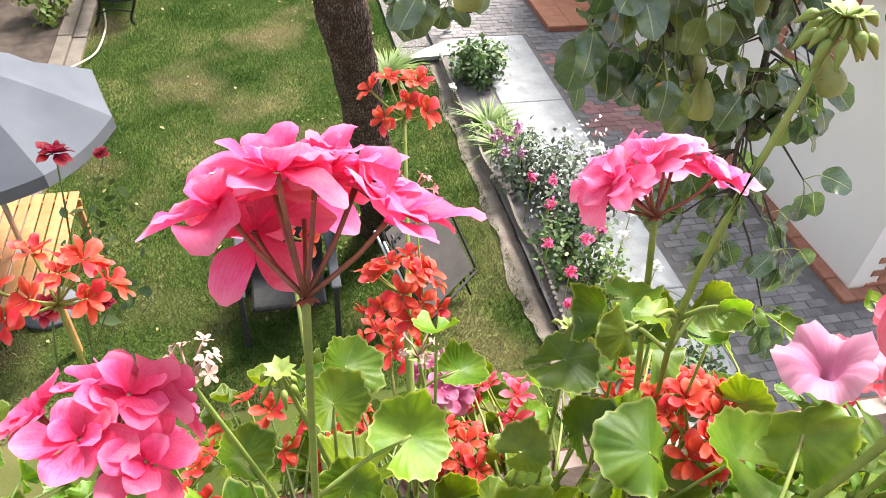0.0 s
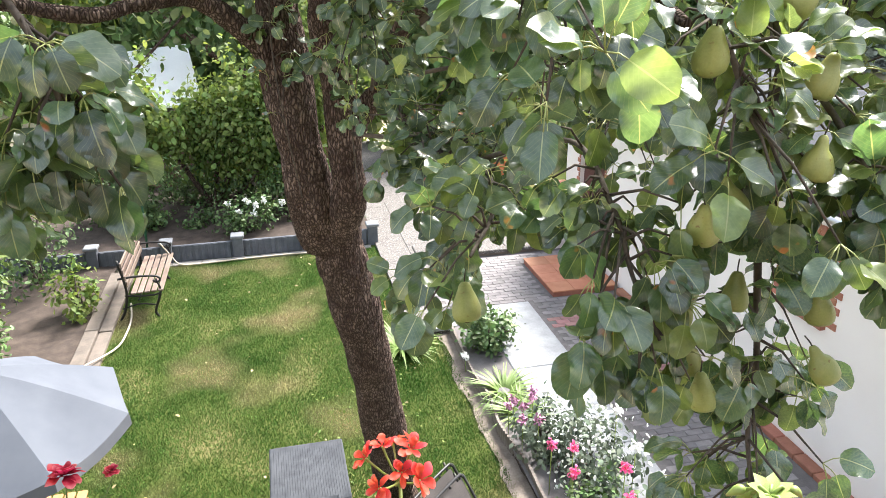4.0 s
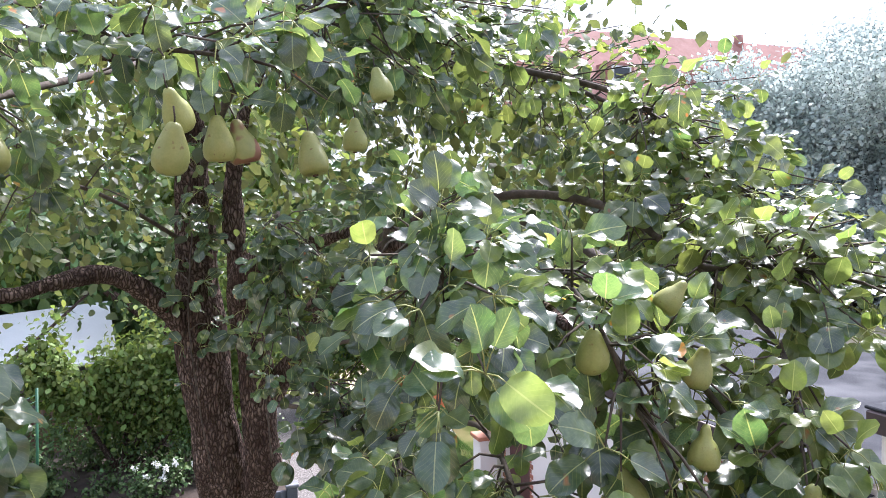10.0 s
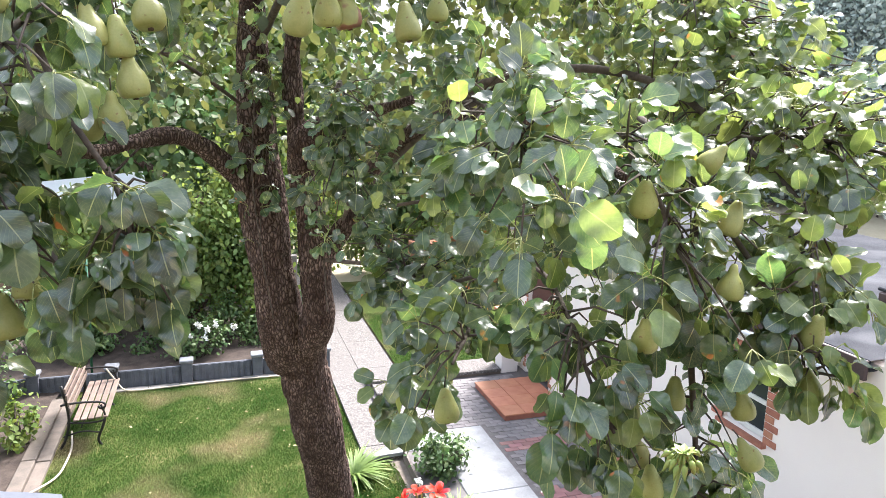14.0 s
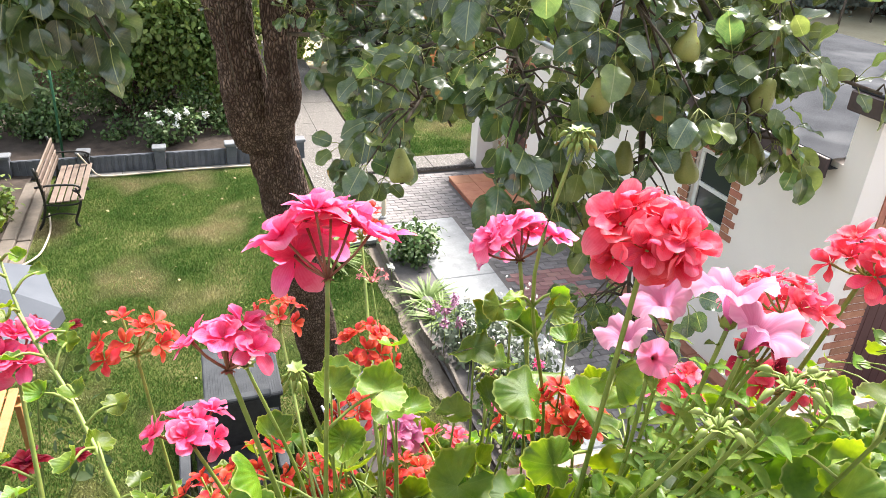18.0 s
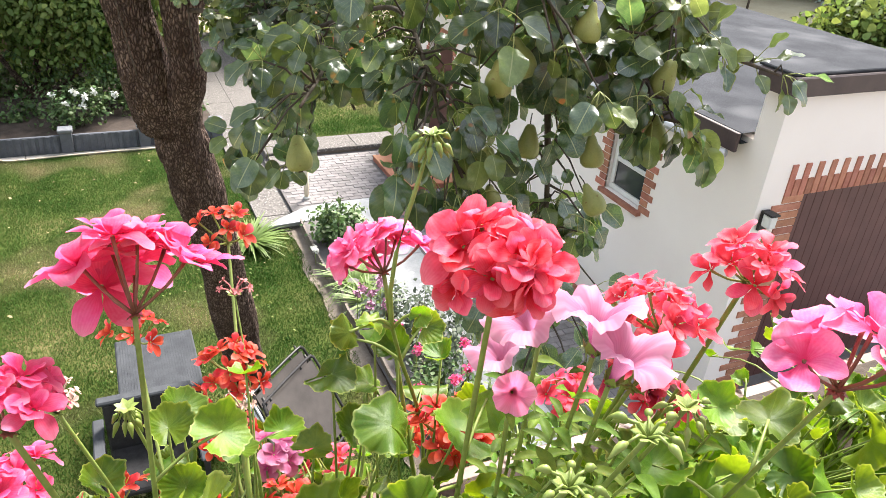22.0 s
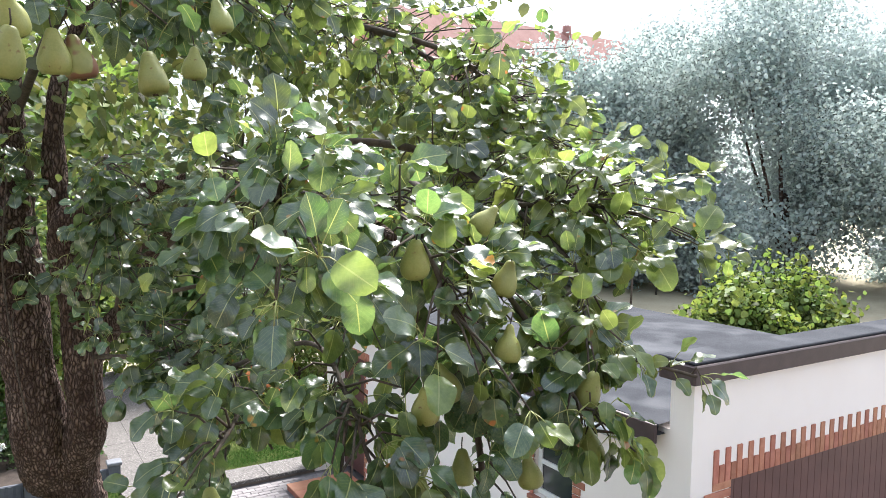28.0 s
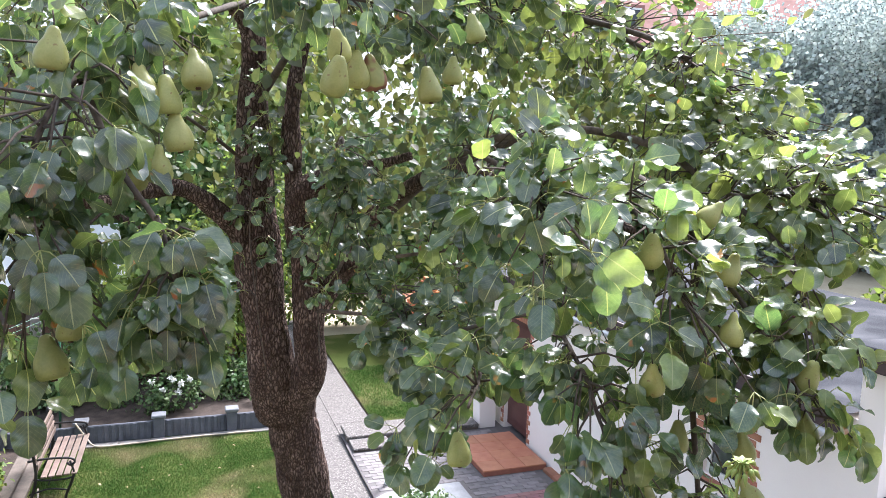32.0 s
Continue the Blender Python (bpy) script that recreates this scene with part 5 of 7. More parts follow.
# scalloped edging of the border
scallop = thing("border_edging", "dark scalloped plastic edging of the flower border", "edging", (2.45, 7, 0))
line = smooth_line([(2.62, 9.3, 0), (2.6, 8.7, 0), (2.59, 8.0, 0), (2.63, 7.4, 0), (2.58, 6.9, 0), (2.65, 6.2, 0), (2.64, 5.66, 0), (2.7, 5.2, 0), (2.66, 4.4, 0), (2.66, 3.4, 0)], 110)
tile_me = None
for i in range(109):
    p, q = line[i], line[i + 1]
    if tile_me is None:
        bm = bmesh.new()
        bmesh.ops.create_cone(bm, cap_ends=True, segments=9, radius1=0.033, radius2=0.028, depth=0.2, matrix=Matrix.Translation((0, 0, 0.07)) @ Matrix.Diagonal((0.6, 1, 1, 1)))
        ob = part("scallop", bm, EDGING)
        tile_me = ob.data
    else:
        ob = new("scallop", tile_me)
    ob.matrix_world = Matrix.Translation(p) @ Matrix.Rotation(math.atan2(q[1] - p[1], q[0] - p[0]) - math.pi / 2, 4, "Z")
    under(ob, scallop)

# border plants
shrub("rose_bush", "round green rose bush in the border", (2.98, 8.65, 0.4), (0.34, 0.36, 0.36), 1300, 0.07, HEDGE)
grass_clump("daylily", "light green strappy daylily clump", (2.85, 7.6, 0.05), 150, 0.36, VARIEG)
grass_clump("daylily", "light green strappy daylily clump", (2.9, 7.1, 0.05), 120, 0.34, VARIEG)
grass_clump("spider_plant", "striped arching grass clump by the path corner", (1.86, 9.05, 0.0), 170, 0.4, VARIEG)
shrub("border_shrub", "grey-green leafy shrub in the border", (2.95, 6.5, 0.3), (0.3, 0.42, 0.3), 700, 0.07, SAGE)
silver = shrub("flowering_shrub", "white-flowered shrub hanging over the stone strip", (3.2, 5.85, 0.42), (0.42, 0.6, 0.42), 1200, 0.065, SAGE, 34)
bl = Mass()
leaf_cloud(bl, (3.28, 5.9, 0.55), (0.5, 0.62, 0.46), 240, 0.045, 0.8, 34)
tagged(under(bl.build("blossoms", WHITEBLOOM), silver), kind="stuff")
shrub("border_shrub", "grey-green leafy shrub in the border", (2.95, 5.0, 0.35), (0.34, 0.55, 0.36), 1200, 0.06, HEDGE)
shrub("border_shrub", "low green shrub with small pink flowers", (2.98, 4.2, 0.3), (0.36, 0.5, 0.36), 1500, 0.06, HEDGE_LIGHT)
sil2 = shrub("flowering_shrub", "white-flowered shrub hanging over the stone strip", (3.3, 3.6, 0.3), (0.45, 0.5, 0.34), 700, 0.06, HEDGE, 26)
for lab, mt, spots in (("pink rose blooms", MAUVE, [(2.75, 5.3, 0.72), (2.62, 4.9, 0.6), (2.9, 4.75, 0.74), (2.68, 4.5, 0.62), (3.1, 4.9, 0.7), (2.95, 4.0, 0.66), (2.72, 5.75, 0.7), (2.85, 5.55, 0.78), (3.2, 5.2, 0.76), (2.6, 4.25, 0.5)]), ("purple allium heads", PURPLE, [(2.62, 6.72, 0.5), (2.72, 6.55, 0.6), (2.7, 6.8, 0.52), (2.84, 6.6, 0.66), (2.66, 6.38, 0.55), (2.78, 6.25, 0.62), (2.92, 6.8, 0.6)]), ("white rose", WHITEBLOOM, [(2.55, 8.25, 0.26), (3.1, 6.9, 0.5), (3.4, 5.4, 0.8), (3.35, 4.9, 0.6), (3.5, 4.5, 0.55), (3.45, 5.9, 0.86), (3.3, 6.4, 0.7), (3.55, 5.2, 0.6), (3.2, 4.3, 0.6)])):
    for p in spots:
        fl = thing("border_flower", lab + " on a thin stalk in the border", "flower", (p[0], p[1], 0.0), lab)
        m = Mass()
        leaf_cloud(m, p, (0.05, 0.05, 0.045), 46, 0.04, 0.3)
        under(m.build("bloom", mt), fl)
        under(tube("stalk", [(p[0], p[1], 0.02), p], 0.005, STEM, None, 5), fl)

# back bed: white roses, small plants, fence, hedge trees
white_rose = shrub("rose_bush", "white-flowering rose bush behind the low wall", (-0.2, 13.75, 0.55), (0.6, 0.35, 0.38), 900, 0.07, HEDGE)
for p in [(-0.5, 13.55, 0.86), (-0.15, 13.5, 0.9), (0.0, 13.5, 0.8), (0.15, 13.55, 0.86), (-0.3, 13.45, 0.72), (0.45, 13.6, 0.8), (-0.05, 13.45, 0.66)]:
    m = Mass()
    leaf_cloud(m, p, (0.05, 0.05, 0.045), 40, 0.05, 0.3)
    under(m.build("bloom", WHITEBLOOM), white_rose)
for x, y, h in ((-1.1, 14.4, 0.35), (0.9, 14.2, 0.3), (1.6, 13.9, 0.35), (-2.2, 14.6, 0.5), (0.6, 15.0, 0.5), (1.5, 15.2, 0.6)):
    shrub("bed_plant", "low green plant in the back bed", (x, y, 0.2 + h / 2), (0.4, 0.3, h / 2 + 0.1), 350, 0.07, HEDGE, 14, 3, "plant", "back bed plants")
for k in range(16):
    x, y, h = -3.4 + 0.34 * k + rng.uniform(-0.1, 0.1), rng.uniform(14.3, 16.6), rng.uniform(0.5, 0.95)
    shrub("bed_plant", "dark leafy plant in the back bed", (x, y, 0.2 + h / 2), (0.42, 0.35, h / 2 + 0.1), 520, 0.08, HEDGE, 16, 3, "plant", "back bed plants")
for x, y, h in ((2.0, 20.6, 1.6), (3.2, 20.9, 1.9), (4.4, 20.4, 1.7), (5.8, 20.9, 2.0), (0.6, 20.4, 1.6), (7.0, 17.6, 2.3), (8.3, 18.0, 2.5), (9.8, 18.6, 2.4), (6.3, 18.9, 2.6)):
    shrub("hedge_shrub", "leafy shrub at the far end of the garden", (x, y, h * 0.55), (0.85, 0.6, h * 0.6), 1300, 0.13, HEDGE_LIGHT if x > 3 else HEDGE, 34)
fence = thing("board_fence", "brown board fence behind the back bed", "fence", (-0.5, 17.2, 0))
for x in np.arange(-5.2, 2.0, 0.16):
    under(block("board", (x, 17.2, 0.1), (x + 0.15, 17.225, 1.15 + rng.uniform(-0.02, 0.02)), FENCE, None, 0.004), fence)
for x in (-3.0, -0.6, 1.8):
    under(block("concrete_post", (x, 17.05, 0.1), (x + 0.2, 17.19, 1.3), KERB, None, 0.01), fence)


def garden_tree(label, foot, centers, n, size, material, trunk_r=0.07):
    ob = thing("garden_tree", label, "tree", foot)
    m = Mass()
    for c, r in centers:
        leaf_cloud(m, c, r, n, size, 0.35, 30, down=0.9)
        under(tube("trunk", smooth_line([foot, ((foot[0] + c[0]) / 2 + 0.1, (foot[1] + c[1]) / 2, c[2] * 0.45), c], 12), np.linspace(trunk_r, trunk_r * 0.3, 12), BARK, None, 10), ob)
    tagged(under(m.build("crown", material), ob), kind="stuff")
    return ob


garden_tree("small leafy fruit tree behind the back bed", (-0.9, 15.6, 0.1), [((-0.85, 15.6, 1.9), (0.75, 0.8, 1.05)), ((-0.3, 15.2, 2.2), (1.0, 0.7, 1.5)), ((0.5, 14.8, 1.7), (0.6, 0.5, 1.1)), ((-1.9, 15.3, 2.1), (0.8, 0.6, 1.0))], 2600, 0.12, HEDGE_LIGHT)
garden_tree("light green weeping tree behind the back bed", (1.2, 15.9, 0.1), [((0.8, 15.7, 2.3), (1.0, 0.7, 1.5)), ((1.5, 16.3, 3.4), (1.2, 0.9, 1.4))], 2200, 0.14, HEDGE_LIGHT)
garden_tree("dark leafy tree behind the fence", (-6.0, 18.5, 0), [((-6.2, 18.5, 3.0), (1.6, 1.2, 1.5)), ((-0.5, 20.0, 4.6), (2.6, 1.4, 1.8))], 2400, 0.24, HEDGE)
garden_tree("tall leafy tree behind the garden", (2.0, 24.0, 0), [((-6.0, 24.0, 6.5), (4.0, 2.0, 3.0)), ((1.0, 25.0, 7.5), (4.5, 2.5, 3.4))], 2600, 0.4, HEDGE_LIGHT, 0.2)
garden_tree("leafy tree behind the second lawn", (7.0, 21.0, 0), [((5.0, 20.0, 3.4), (2.6, 1.3, 2.6)), ((9.5, 21.0, 5.0), (3.4, 2.0, 3.0))], 2600, 0.26, HEDGE, 0.15)
shrub("hedge_shrub", "dense dark hedge shrub along the shrub bed", (-3.5, 7.9, 1.2), (0.85, 1.3, 1.35), 2200, 0.075, HEDGE, 45)
shrub("hedge_shrub", "tall light green shrub at the lawn's edge", (-4.0, 10.6, 1.9), (0.8, 1.0, 1.3), 2000, 0.075, HEDGE_LIGHT, 45)
shrub("hedge_shrub", "dense dark hedge shrub behind the bench", (-3.5, 12.6, 1.2), (0.9, 1.0, 1.4), 1700, 0.08, HEDGE, 40)
shrub("hedge_shrub", "dark green leafy shrub along the shrub bed", (-3.75, 10.2, 0.9), (0.55, 0.8, 0.95), 2000, 0.07, HEDGE, 40)
shrub("hedge_shrub", "grey-green leafy shrub along the shrub bed", (-3.25, 8.7, 0.7), (0.42, 0.6, 0.75), 1900, 0.065, HEDGE, 36)
shrub("hedge_shrub", "dark leafy shrub at the end of the low wall", (-2.3, 14.6, 0.9), (0.7, 0.6, 0.8), 1600, 0.08, HEDGE, 34)
shrub("small_shrub", "small yellow-green shrub beside the bench", (-2.62, 11.1, 0.48), (0.32, 0.4, 0.45), 420, 0.09, HEDGE_LIGHT, 18)
shrub("hedge_shrub", "light green overhanging shrub near the parasol", (-3.0, 7.0, 2.1), (0.7, 0.9, 0.6), 900, 0.08, HEDGE_LIGHT, 30)
shed = thing("garden_shed", "old wooden shed with a white sheeted roof", "shed", (-2.9, 21.5, 0))
sheet_bm = bmesh.new()
vs = [sheet_bm.verts.new(p) for p in ((-4.6, 20.4, 1.3), (-1.3, 20.4, 1.5), (-1.7, 22.6, 2.75), (-4.4, 22.6, 2.5), (-4.6, 20.4, 1.24), (-1.3, 20.4, 1.44), (-1.7, 22.6, 2.69), (-4.4, 22.6, 2.44))]
for q in ((0, 1, 2, 3), (4, 5, 6, 7), (0, 1, 5, 4), (1, 2, 6, 5), (2, 3, 7, 6), (3, 0, 4, 7)):
    sheet_bm.faces.new([vs[i] for i in q])
under(part("sheet_roof", sheet_bm, TENT, None, "white plastic sheet roof"), shed)
under(block("wall", (-4.4, 20.6, -0.05), (-1.5, 22.4, 1.22), TIMBER, None, 0.01), shed)

# wood belt beyond the gardens
belt = Mass()
for _ in range(15000):
    x = rng.uniform(-34, 24)
    h = 8.0 + 2.2 * math.sin(x * 0.5) + 1.5 * math.sin(x * 1.3 + 1)
    p = np.array([x, rng.uniform(27, 31) + 0.02 * x * x * 0.2, rng.uniform(0, 1) ** 0.8 * h])
    f = frame_from(rng.normal(size=3) + np.array([0, -0.4, -0.4]), np.array([0, -0.6, 0.8]) + rng.normal(size=3) * 0.5, p)
    belt.add(SMALL_LEAVES[rng.integers(2)], f, rng.uniform(0.35, 0.75))
tagged(belt.build("wood_belt", HEDGE), "dense green trees beyond the gardens", "trees", kind="stuff")
# slab added behind the leaves as the shaded inside of the belt
tagged(block("wood_shade", (-34, 31.5, -0.06), (24, 31.9, 6.0), HEDGE, None, 0), "plain slab standing for the shade inside the tree belt", "thicket", kind="structure")

# far right: bushes, trees, house
FLAKE = leaf_template(3, 2, 0.4, 0.0, -0.15, 0.0, lambda s: 1.0 - 0.9 * abs(2 * s - 0.9) ** 2)


def far_cloud(m, center, radii, n, size, clumps):
    """Many small simple leaves in clumps, for crowns far away."""
    c, r = np.array(center, float), np.array(radii, float)
    seeds = rng.normal(size=(clumps, 3))
    seeds = seeds / np.linalg.norm(seeds, axis=1)[:, None] * rng.uniform(0.4, 1, (clumps, 1))
    p = c + (seeds[rng.integers(clumps, size=n)] + rng.normal(size=(n, 3)) * 0.19) * r
    p[:, 2] = np.maximum(p[:, 2], rng.uniform(0.02, 0.3, n))
    z = 0.5 * (p - c) / r + np.array([0, 0, 0.3]) + rng.normal(size=(n, 3)) * 0.8
    z /= np.linalg.norm(z, axis=1)[:, None]
    x = np.cross(rng.normal(size=(n, 3)), z)
    x /= np.linalg.norm(x, axis=1)[:, None]
    y = np.cross(z, x)
    s = size * rng.uniform(0.6, 1.3, n)
    v, f, u = FLAKE
    k = len(v)
    pts = p[:, None, :] + s[:, None, None] * (v[None, :, 0:1] * x[:, None, :] + v[None, :, 1:2] * y[:, None, :] + v[None, :, 2:3] * z[:, None, :])
    m.v.append(pts.reshape(-1, 3))
    m.f.append((f[None] + k * np.arange(n)[:, None, None]).reshape(-1, 3) + m.n)
    m.u.append(np.tile(u, (n, 1)))
    m.n += n * k


for c, r, n in (((13.0, 9.3, 1.25), (1.0, 1.1, 1.75), 4300), ((13.3, 8.3, 1.1), (1.0, 1.0, 1.6), 4000), ((15.8, 11.2, 1.5), (1.2, 1.3, 1.8), 3600), ((16.3, 10.0, 1.4), (1.2, 1.3, 1.7), 3600)):
    bush = thing("field_bush", "light green bush behind the garage", "bush", (c[0], c[1], -0.06), "bushes behind the garage")
    m = Mass()
    far_cloud(m, c, r, n * 2, 0.17, 60)
    for _ in range(6):
        t = np.array(c) + rng.normal(size=3) * np.array(r) * 0.4
        under(tube("stem", smooth_line([(c[0], c[1], -0.06), ((c[0] + t[0]) / 2, (c[1] + t[1]) / 2, 0.5 * t[2]), t], 6), np.linspace(0.03, 0.008, 6), TWIG, None, 5), bush)
    tagged(under(m.build("leaf_mass", HEDGE_LIGHT), bush), kind="stuff")


def far_tree(foot, height, spread, n):
    ob = thing("far_tree", "tall broadleaf tree, haze put into its pale grey-green leaf colour", "tree", foot, "trees beyond the field")
    m = Mass()
    f = np.array(foot)
    for k in range(20):
        a = 2.4 * k + rng.uniform(-0.4, 0.4)
        lift = rng.uniform(0.04, 0.92)
        out = spread * 0.75 * math.sqrt(max(0.05, 1 - ((lift - 0.45) / 0.5) ** 2)) * rng.uniform(0.5, 1.05)
        c = f + np.array([math.cos(a) * out, math.sin(a) * out, height * lift])
        r = spread * rng.uniform(0.36, 0.54)
        far_cloud(m, c, (r, r, r * 0.9), n, 0.225, 48)
        if k % 3:
            continue
        under(tube("bough", smooth_line([f + np.array([0, 0, height * 0.1]), (f + c) / 2 + np.array([0, 0, 0.4]), c], 8), np.linspace(0.14, 0.03, 8), BARK, None, 7), ob)
    under(tube("trunk", [f, f + np.array([0.1, 0, height * 0.2]), f + np.array([0, 0.1, height * 0.32])], [0.42, 0.34, 0.2], BARK, None, 9), ob)
    tagged(under(m.build("crown", FAR_TREE_HAZED), ob), kind="stuff")


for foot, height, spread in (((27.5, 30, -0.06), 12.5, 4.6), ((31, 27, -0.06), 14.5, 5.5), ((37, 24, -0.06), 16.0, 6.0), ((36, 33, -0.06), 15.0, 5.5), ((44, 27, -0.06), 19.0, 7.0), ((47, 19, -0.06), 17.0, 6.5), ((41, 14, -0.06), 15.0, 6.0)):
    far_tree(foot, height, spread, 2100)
for x, y, h in ((23.8, 22.4, 2.2), (28.4, 25.1, 1.8), (26.5, 21.0, 1.9)):
    stake = thing("field_post", "thin dark wooden stake in the dry field", "post", (x, y, -0.06), "stakes in the field")
    under(tube("shaft", [(x, y, -0.06), (x + 0.08, y, h)], [0.05, 0.04], TWIG, None, 6), stake)


def far_car(at, turn, paint, label):
    """A parked car seen from far off."""
    ob = thing("parked_car", label, "car", (0, 0, 0), "parked cars")
    bm = box(bmesh.new(), (-2.1, -0.85, 0.3), (2.1, 0.85, 0.85), 0.12)
    part("body", bm, paint, ob)
    bm = bmesh.new()
    made = bmesh.ops.create_cube(bm, size=1.0, matrix=Matrix.Translation((-0.2, 0, 1.13)) @ Matrix.Diagonal((2.6, 1.5, 0.55, 1)))
    for v in made["verts"]:
        if v.co.z > 1.2:
            v.co.x, v.co.y = -0.2 + (v.co.x + 0.2) * 0.62, v.co.y * 0.85
    part("cabin", bm, paint, ob)
    for y in (-0.72, 0.72):
        part("side_window", box(bmesh.new(), (-1.0, y - 0.03, 0.95), (0.6, y + 0.03, 1.3), 0.02), glass, ob)
    for x in (-1.3, 1.3):
        for y in (-0.8, 0.8):
            bm = bmesh.new()
            bmesh.ops.create_cone(bm, cap_ends=True, segments=14, radius1=0.32, radius2=0.32, depth=0.2, matrix=Matrix.Translation((x, y, 0.32)) @ Matrix.Rotation(math.pi / 2, 4, "X"))
            part("wheel", bm, DARKWEAVE, ob)
    ob.location, ob.rotation_euler = at, (0, 0, turn)
    return ob


far_car((64.7, 33.3, -0.06), 0.5, FRAMEW, "white car parked beyond the dry field")
far_car((57.7, 28.7, -0.06), 0.4, mat("dark_blue_paint", (0.02, 0.03, 0.06), (0.03, 0.04, 0.08), 3, 0.3, 0.0, 40), "dark blue car parked beyond the dry field")
house = thing("far_house", "long house with a red tiled roof", "house", (38, 50, 0))
rb = bmesh.new()
pr = [[rb.verts.new((x, y, z)) for y, z in ((44.2, 12.8), (49.0, 18.6), (54, 12.8), (54, 12.5), (44.2, 12.5))] for x in (24, 52)]
for i in range(5):
    rb.faces.new((pr[0][i], pr[0][(i + 1) % 5], pr[1][(i + 1) % 5], pr[1][i]))
rb.faces.new(pr[0])
rb.faces.new(pr[1])
under(part("roof", rb, ROOFRED), house)
under(block("wall", (24.4, 44.8, -0.06), (51.6, 53.4, 12.5), HOUSEWALL, None, 0), house)
for x in (28.2, 35.9, 43.2):
    under(block("dormer", (x, 44.9, 13.5), (x + 2.2, 48, 15.5), ROOFRED, None, 0.05), house)
    under(block("dormer_window", (x + 0.3, 44.8, 13.8), (x + 1.9, 44.89, 15.2), FRAMEW, None, 0.03), house)
    under(block("pane", (x + 0.5, 44.75, 13.95), (x + 1.7, 44.79, 15.05), glass, None, 0), house)
for x in (34.2, 40.6, 42.6):
    ob = under(block("skylight", (-0.5, -0.55, 0.0), (0.5, 0.55, 0.12), glass, None, 0.02), house)
    ob.matrix_world = pose(x, 47.0, 16.25, 50.4, 0, 0)
    ob.parent, ob.matrix_parent_inverse = house, Matrix.Translation(-Vector(house.location))
under(tube("chimney", [(42.9, 48.9, 17.7), (42.9, 48.9, 19.1)], 0.4, ROOFRED, None, 8), house)

# grass blades on the lawn, with gaps and short dry tufts
def turf(x0, x1, y0, y1, z, n, tall):
    """n leaning three-cornered blades as arrays."""
    p = np.stack([rng.uniform(x0, x1, n), rng.uniform(y0, y1, n), np.full(n, z)], -1)
    a = rng.uniform(0, math.tau, n)
    side = np.stack([np.cos(a), np.sin(a), np.zeros(n)], -1) * (0.12 * tall)
    lean = rng.normal(size=(n, 3)) * 0.45
    lean[:, 2] = 1
    tip = p + lean * (tall * rng.uniform(0.5, 1.1, n))[:, None]
    v = np.stack([p - side, p + side, tip], 1).reshape(-1, 3)
    return v, np.arange(3 * n).reshape(-1, 3)


for spread_of in ((-2.05, 2.3, 4.0, 12.9, -0.002, 330000, 0.036), (2.28, 2.47, 3.0, 9.4, -0.002, 11000, 0.036), (3.33, 6.0, 12.35, 16.0, 0.075, 40000, 0.05)):
    tagged(raw("grass", *turf(*spread_of), BLADE, None, None, False), "short lawn grass blades", "grass", kind="stuff")
litter = Mass()
for _ in range(80):
    f = rand_rot(rng, (0, 0, 1), 0.5)
    f[:3, 3] = (rng.uniform(-2.0, 2.0), rng.uniform(4.3, 12.8), 0.035)
    litter.add(SMALL_LEAVES[0], f, rng.uniform(0.03, 0.06))
tagged(litter.build("fallen_leaves", mat("fallen_leaf", (0.2, 0.17, 0.06), (0.36, 0.31, 0.16), 3, 0.8, 0, 30, spread=0.3)), "pale fallen leaves on the lawn", "leaves", kind="stuff")
weeds = Mass()
for _ in range(260):
    x, y = rng.uniform(0.6, 2.0), rng.uniform(5.2, 9.0)
    f = rand_rot(rng, (0, 0, 1), 1.2)
    f[:3, 3] = (x, y, 0.02)
    weeds.add(SMALL_LEAVES[1], f, rng.uniform(0.03, 0.05))
tagged(weeds.build("clover", HEDGE_LIGHT), "low clover and weeds under the tree", "weeds", kind="stuff")

# pavers of the yard, laid in stretcher bond
yard = thing("yard_paving", "grey concrete block paving with reddish bands", "paving", (4.6, 8, 0))
bm = box(bmesh.new(), (-0.0975, -0.0475, -0.03), (0.0975, 0.0475, 0.0), 0.006)
first = part("paver", bm, PAVER)
grey_me = first.data
red_me = grey_me.copy()
red_me.materials[0] = PAVER_RED
bpy.data.objects.remove(first)
vv = np.array([v.co for v in grey_me.vertices])
grey_me.calc_loop_triangles()
ff = np.array([t.vertices for t in grey_me.loop_triangles])
rest, singles = Mass(), 0
for k, y in enumerate(np.arange(1.0, 11.7, 0.1)):
    for x in np.arange(2.722 + (k % 2) * 0.1, 9.0, 0.2):
        if (x < 4.06 and y < 9.88) or (x > 5.2 and y > 4.05) or (x > 4.3 and 9.85 < y < 11.3) or (x < 3.4 and y > 11.25):
            continue
        z = 0.112 + rng.uniform(-0.004, 0.004)
        red = (x < 5.3 and (7.2 < y < 8.0 or 9.0 < y < 9.3)) and rng.random() < 0.85
        if singles < 300 and 6.3 < y < 9.6 and x < 5.3:
            ob = new("paver", red_me if red else grey_me)
            ob.location = (x, y, z)
            under(ob, yard)
            singles += 1
        else:
            m = np.eye(4)
            m[:3, 3] = (x, y, z)
            rest.add((vv, ff, np.zeros((len(vv), 2))), m)
tagged(under(rest.build("paver_rest", PAVER_REST, None, "", False), yard), kind="stuff")


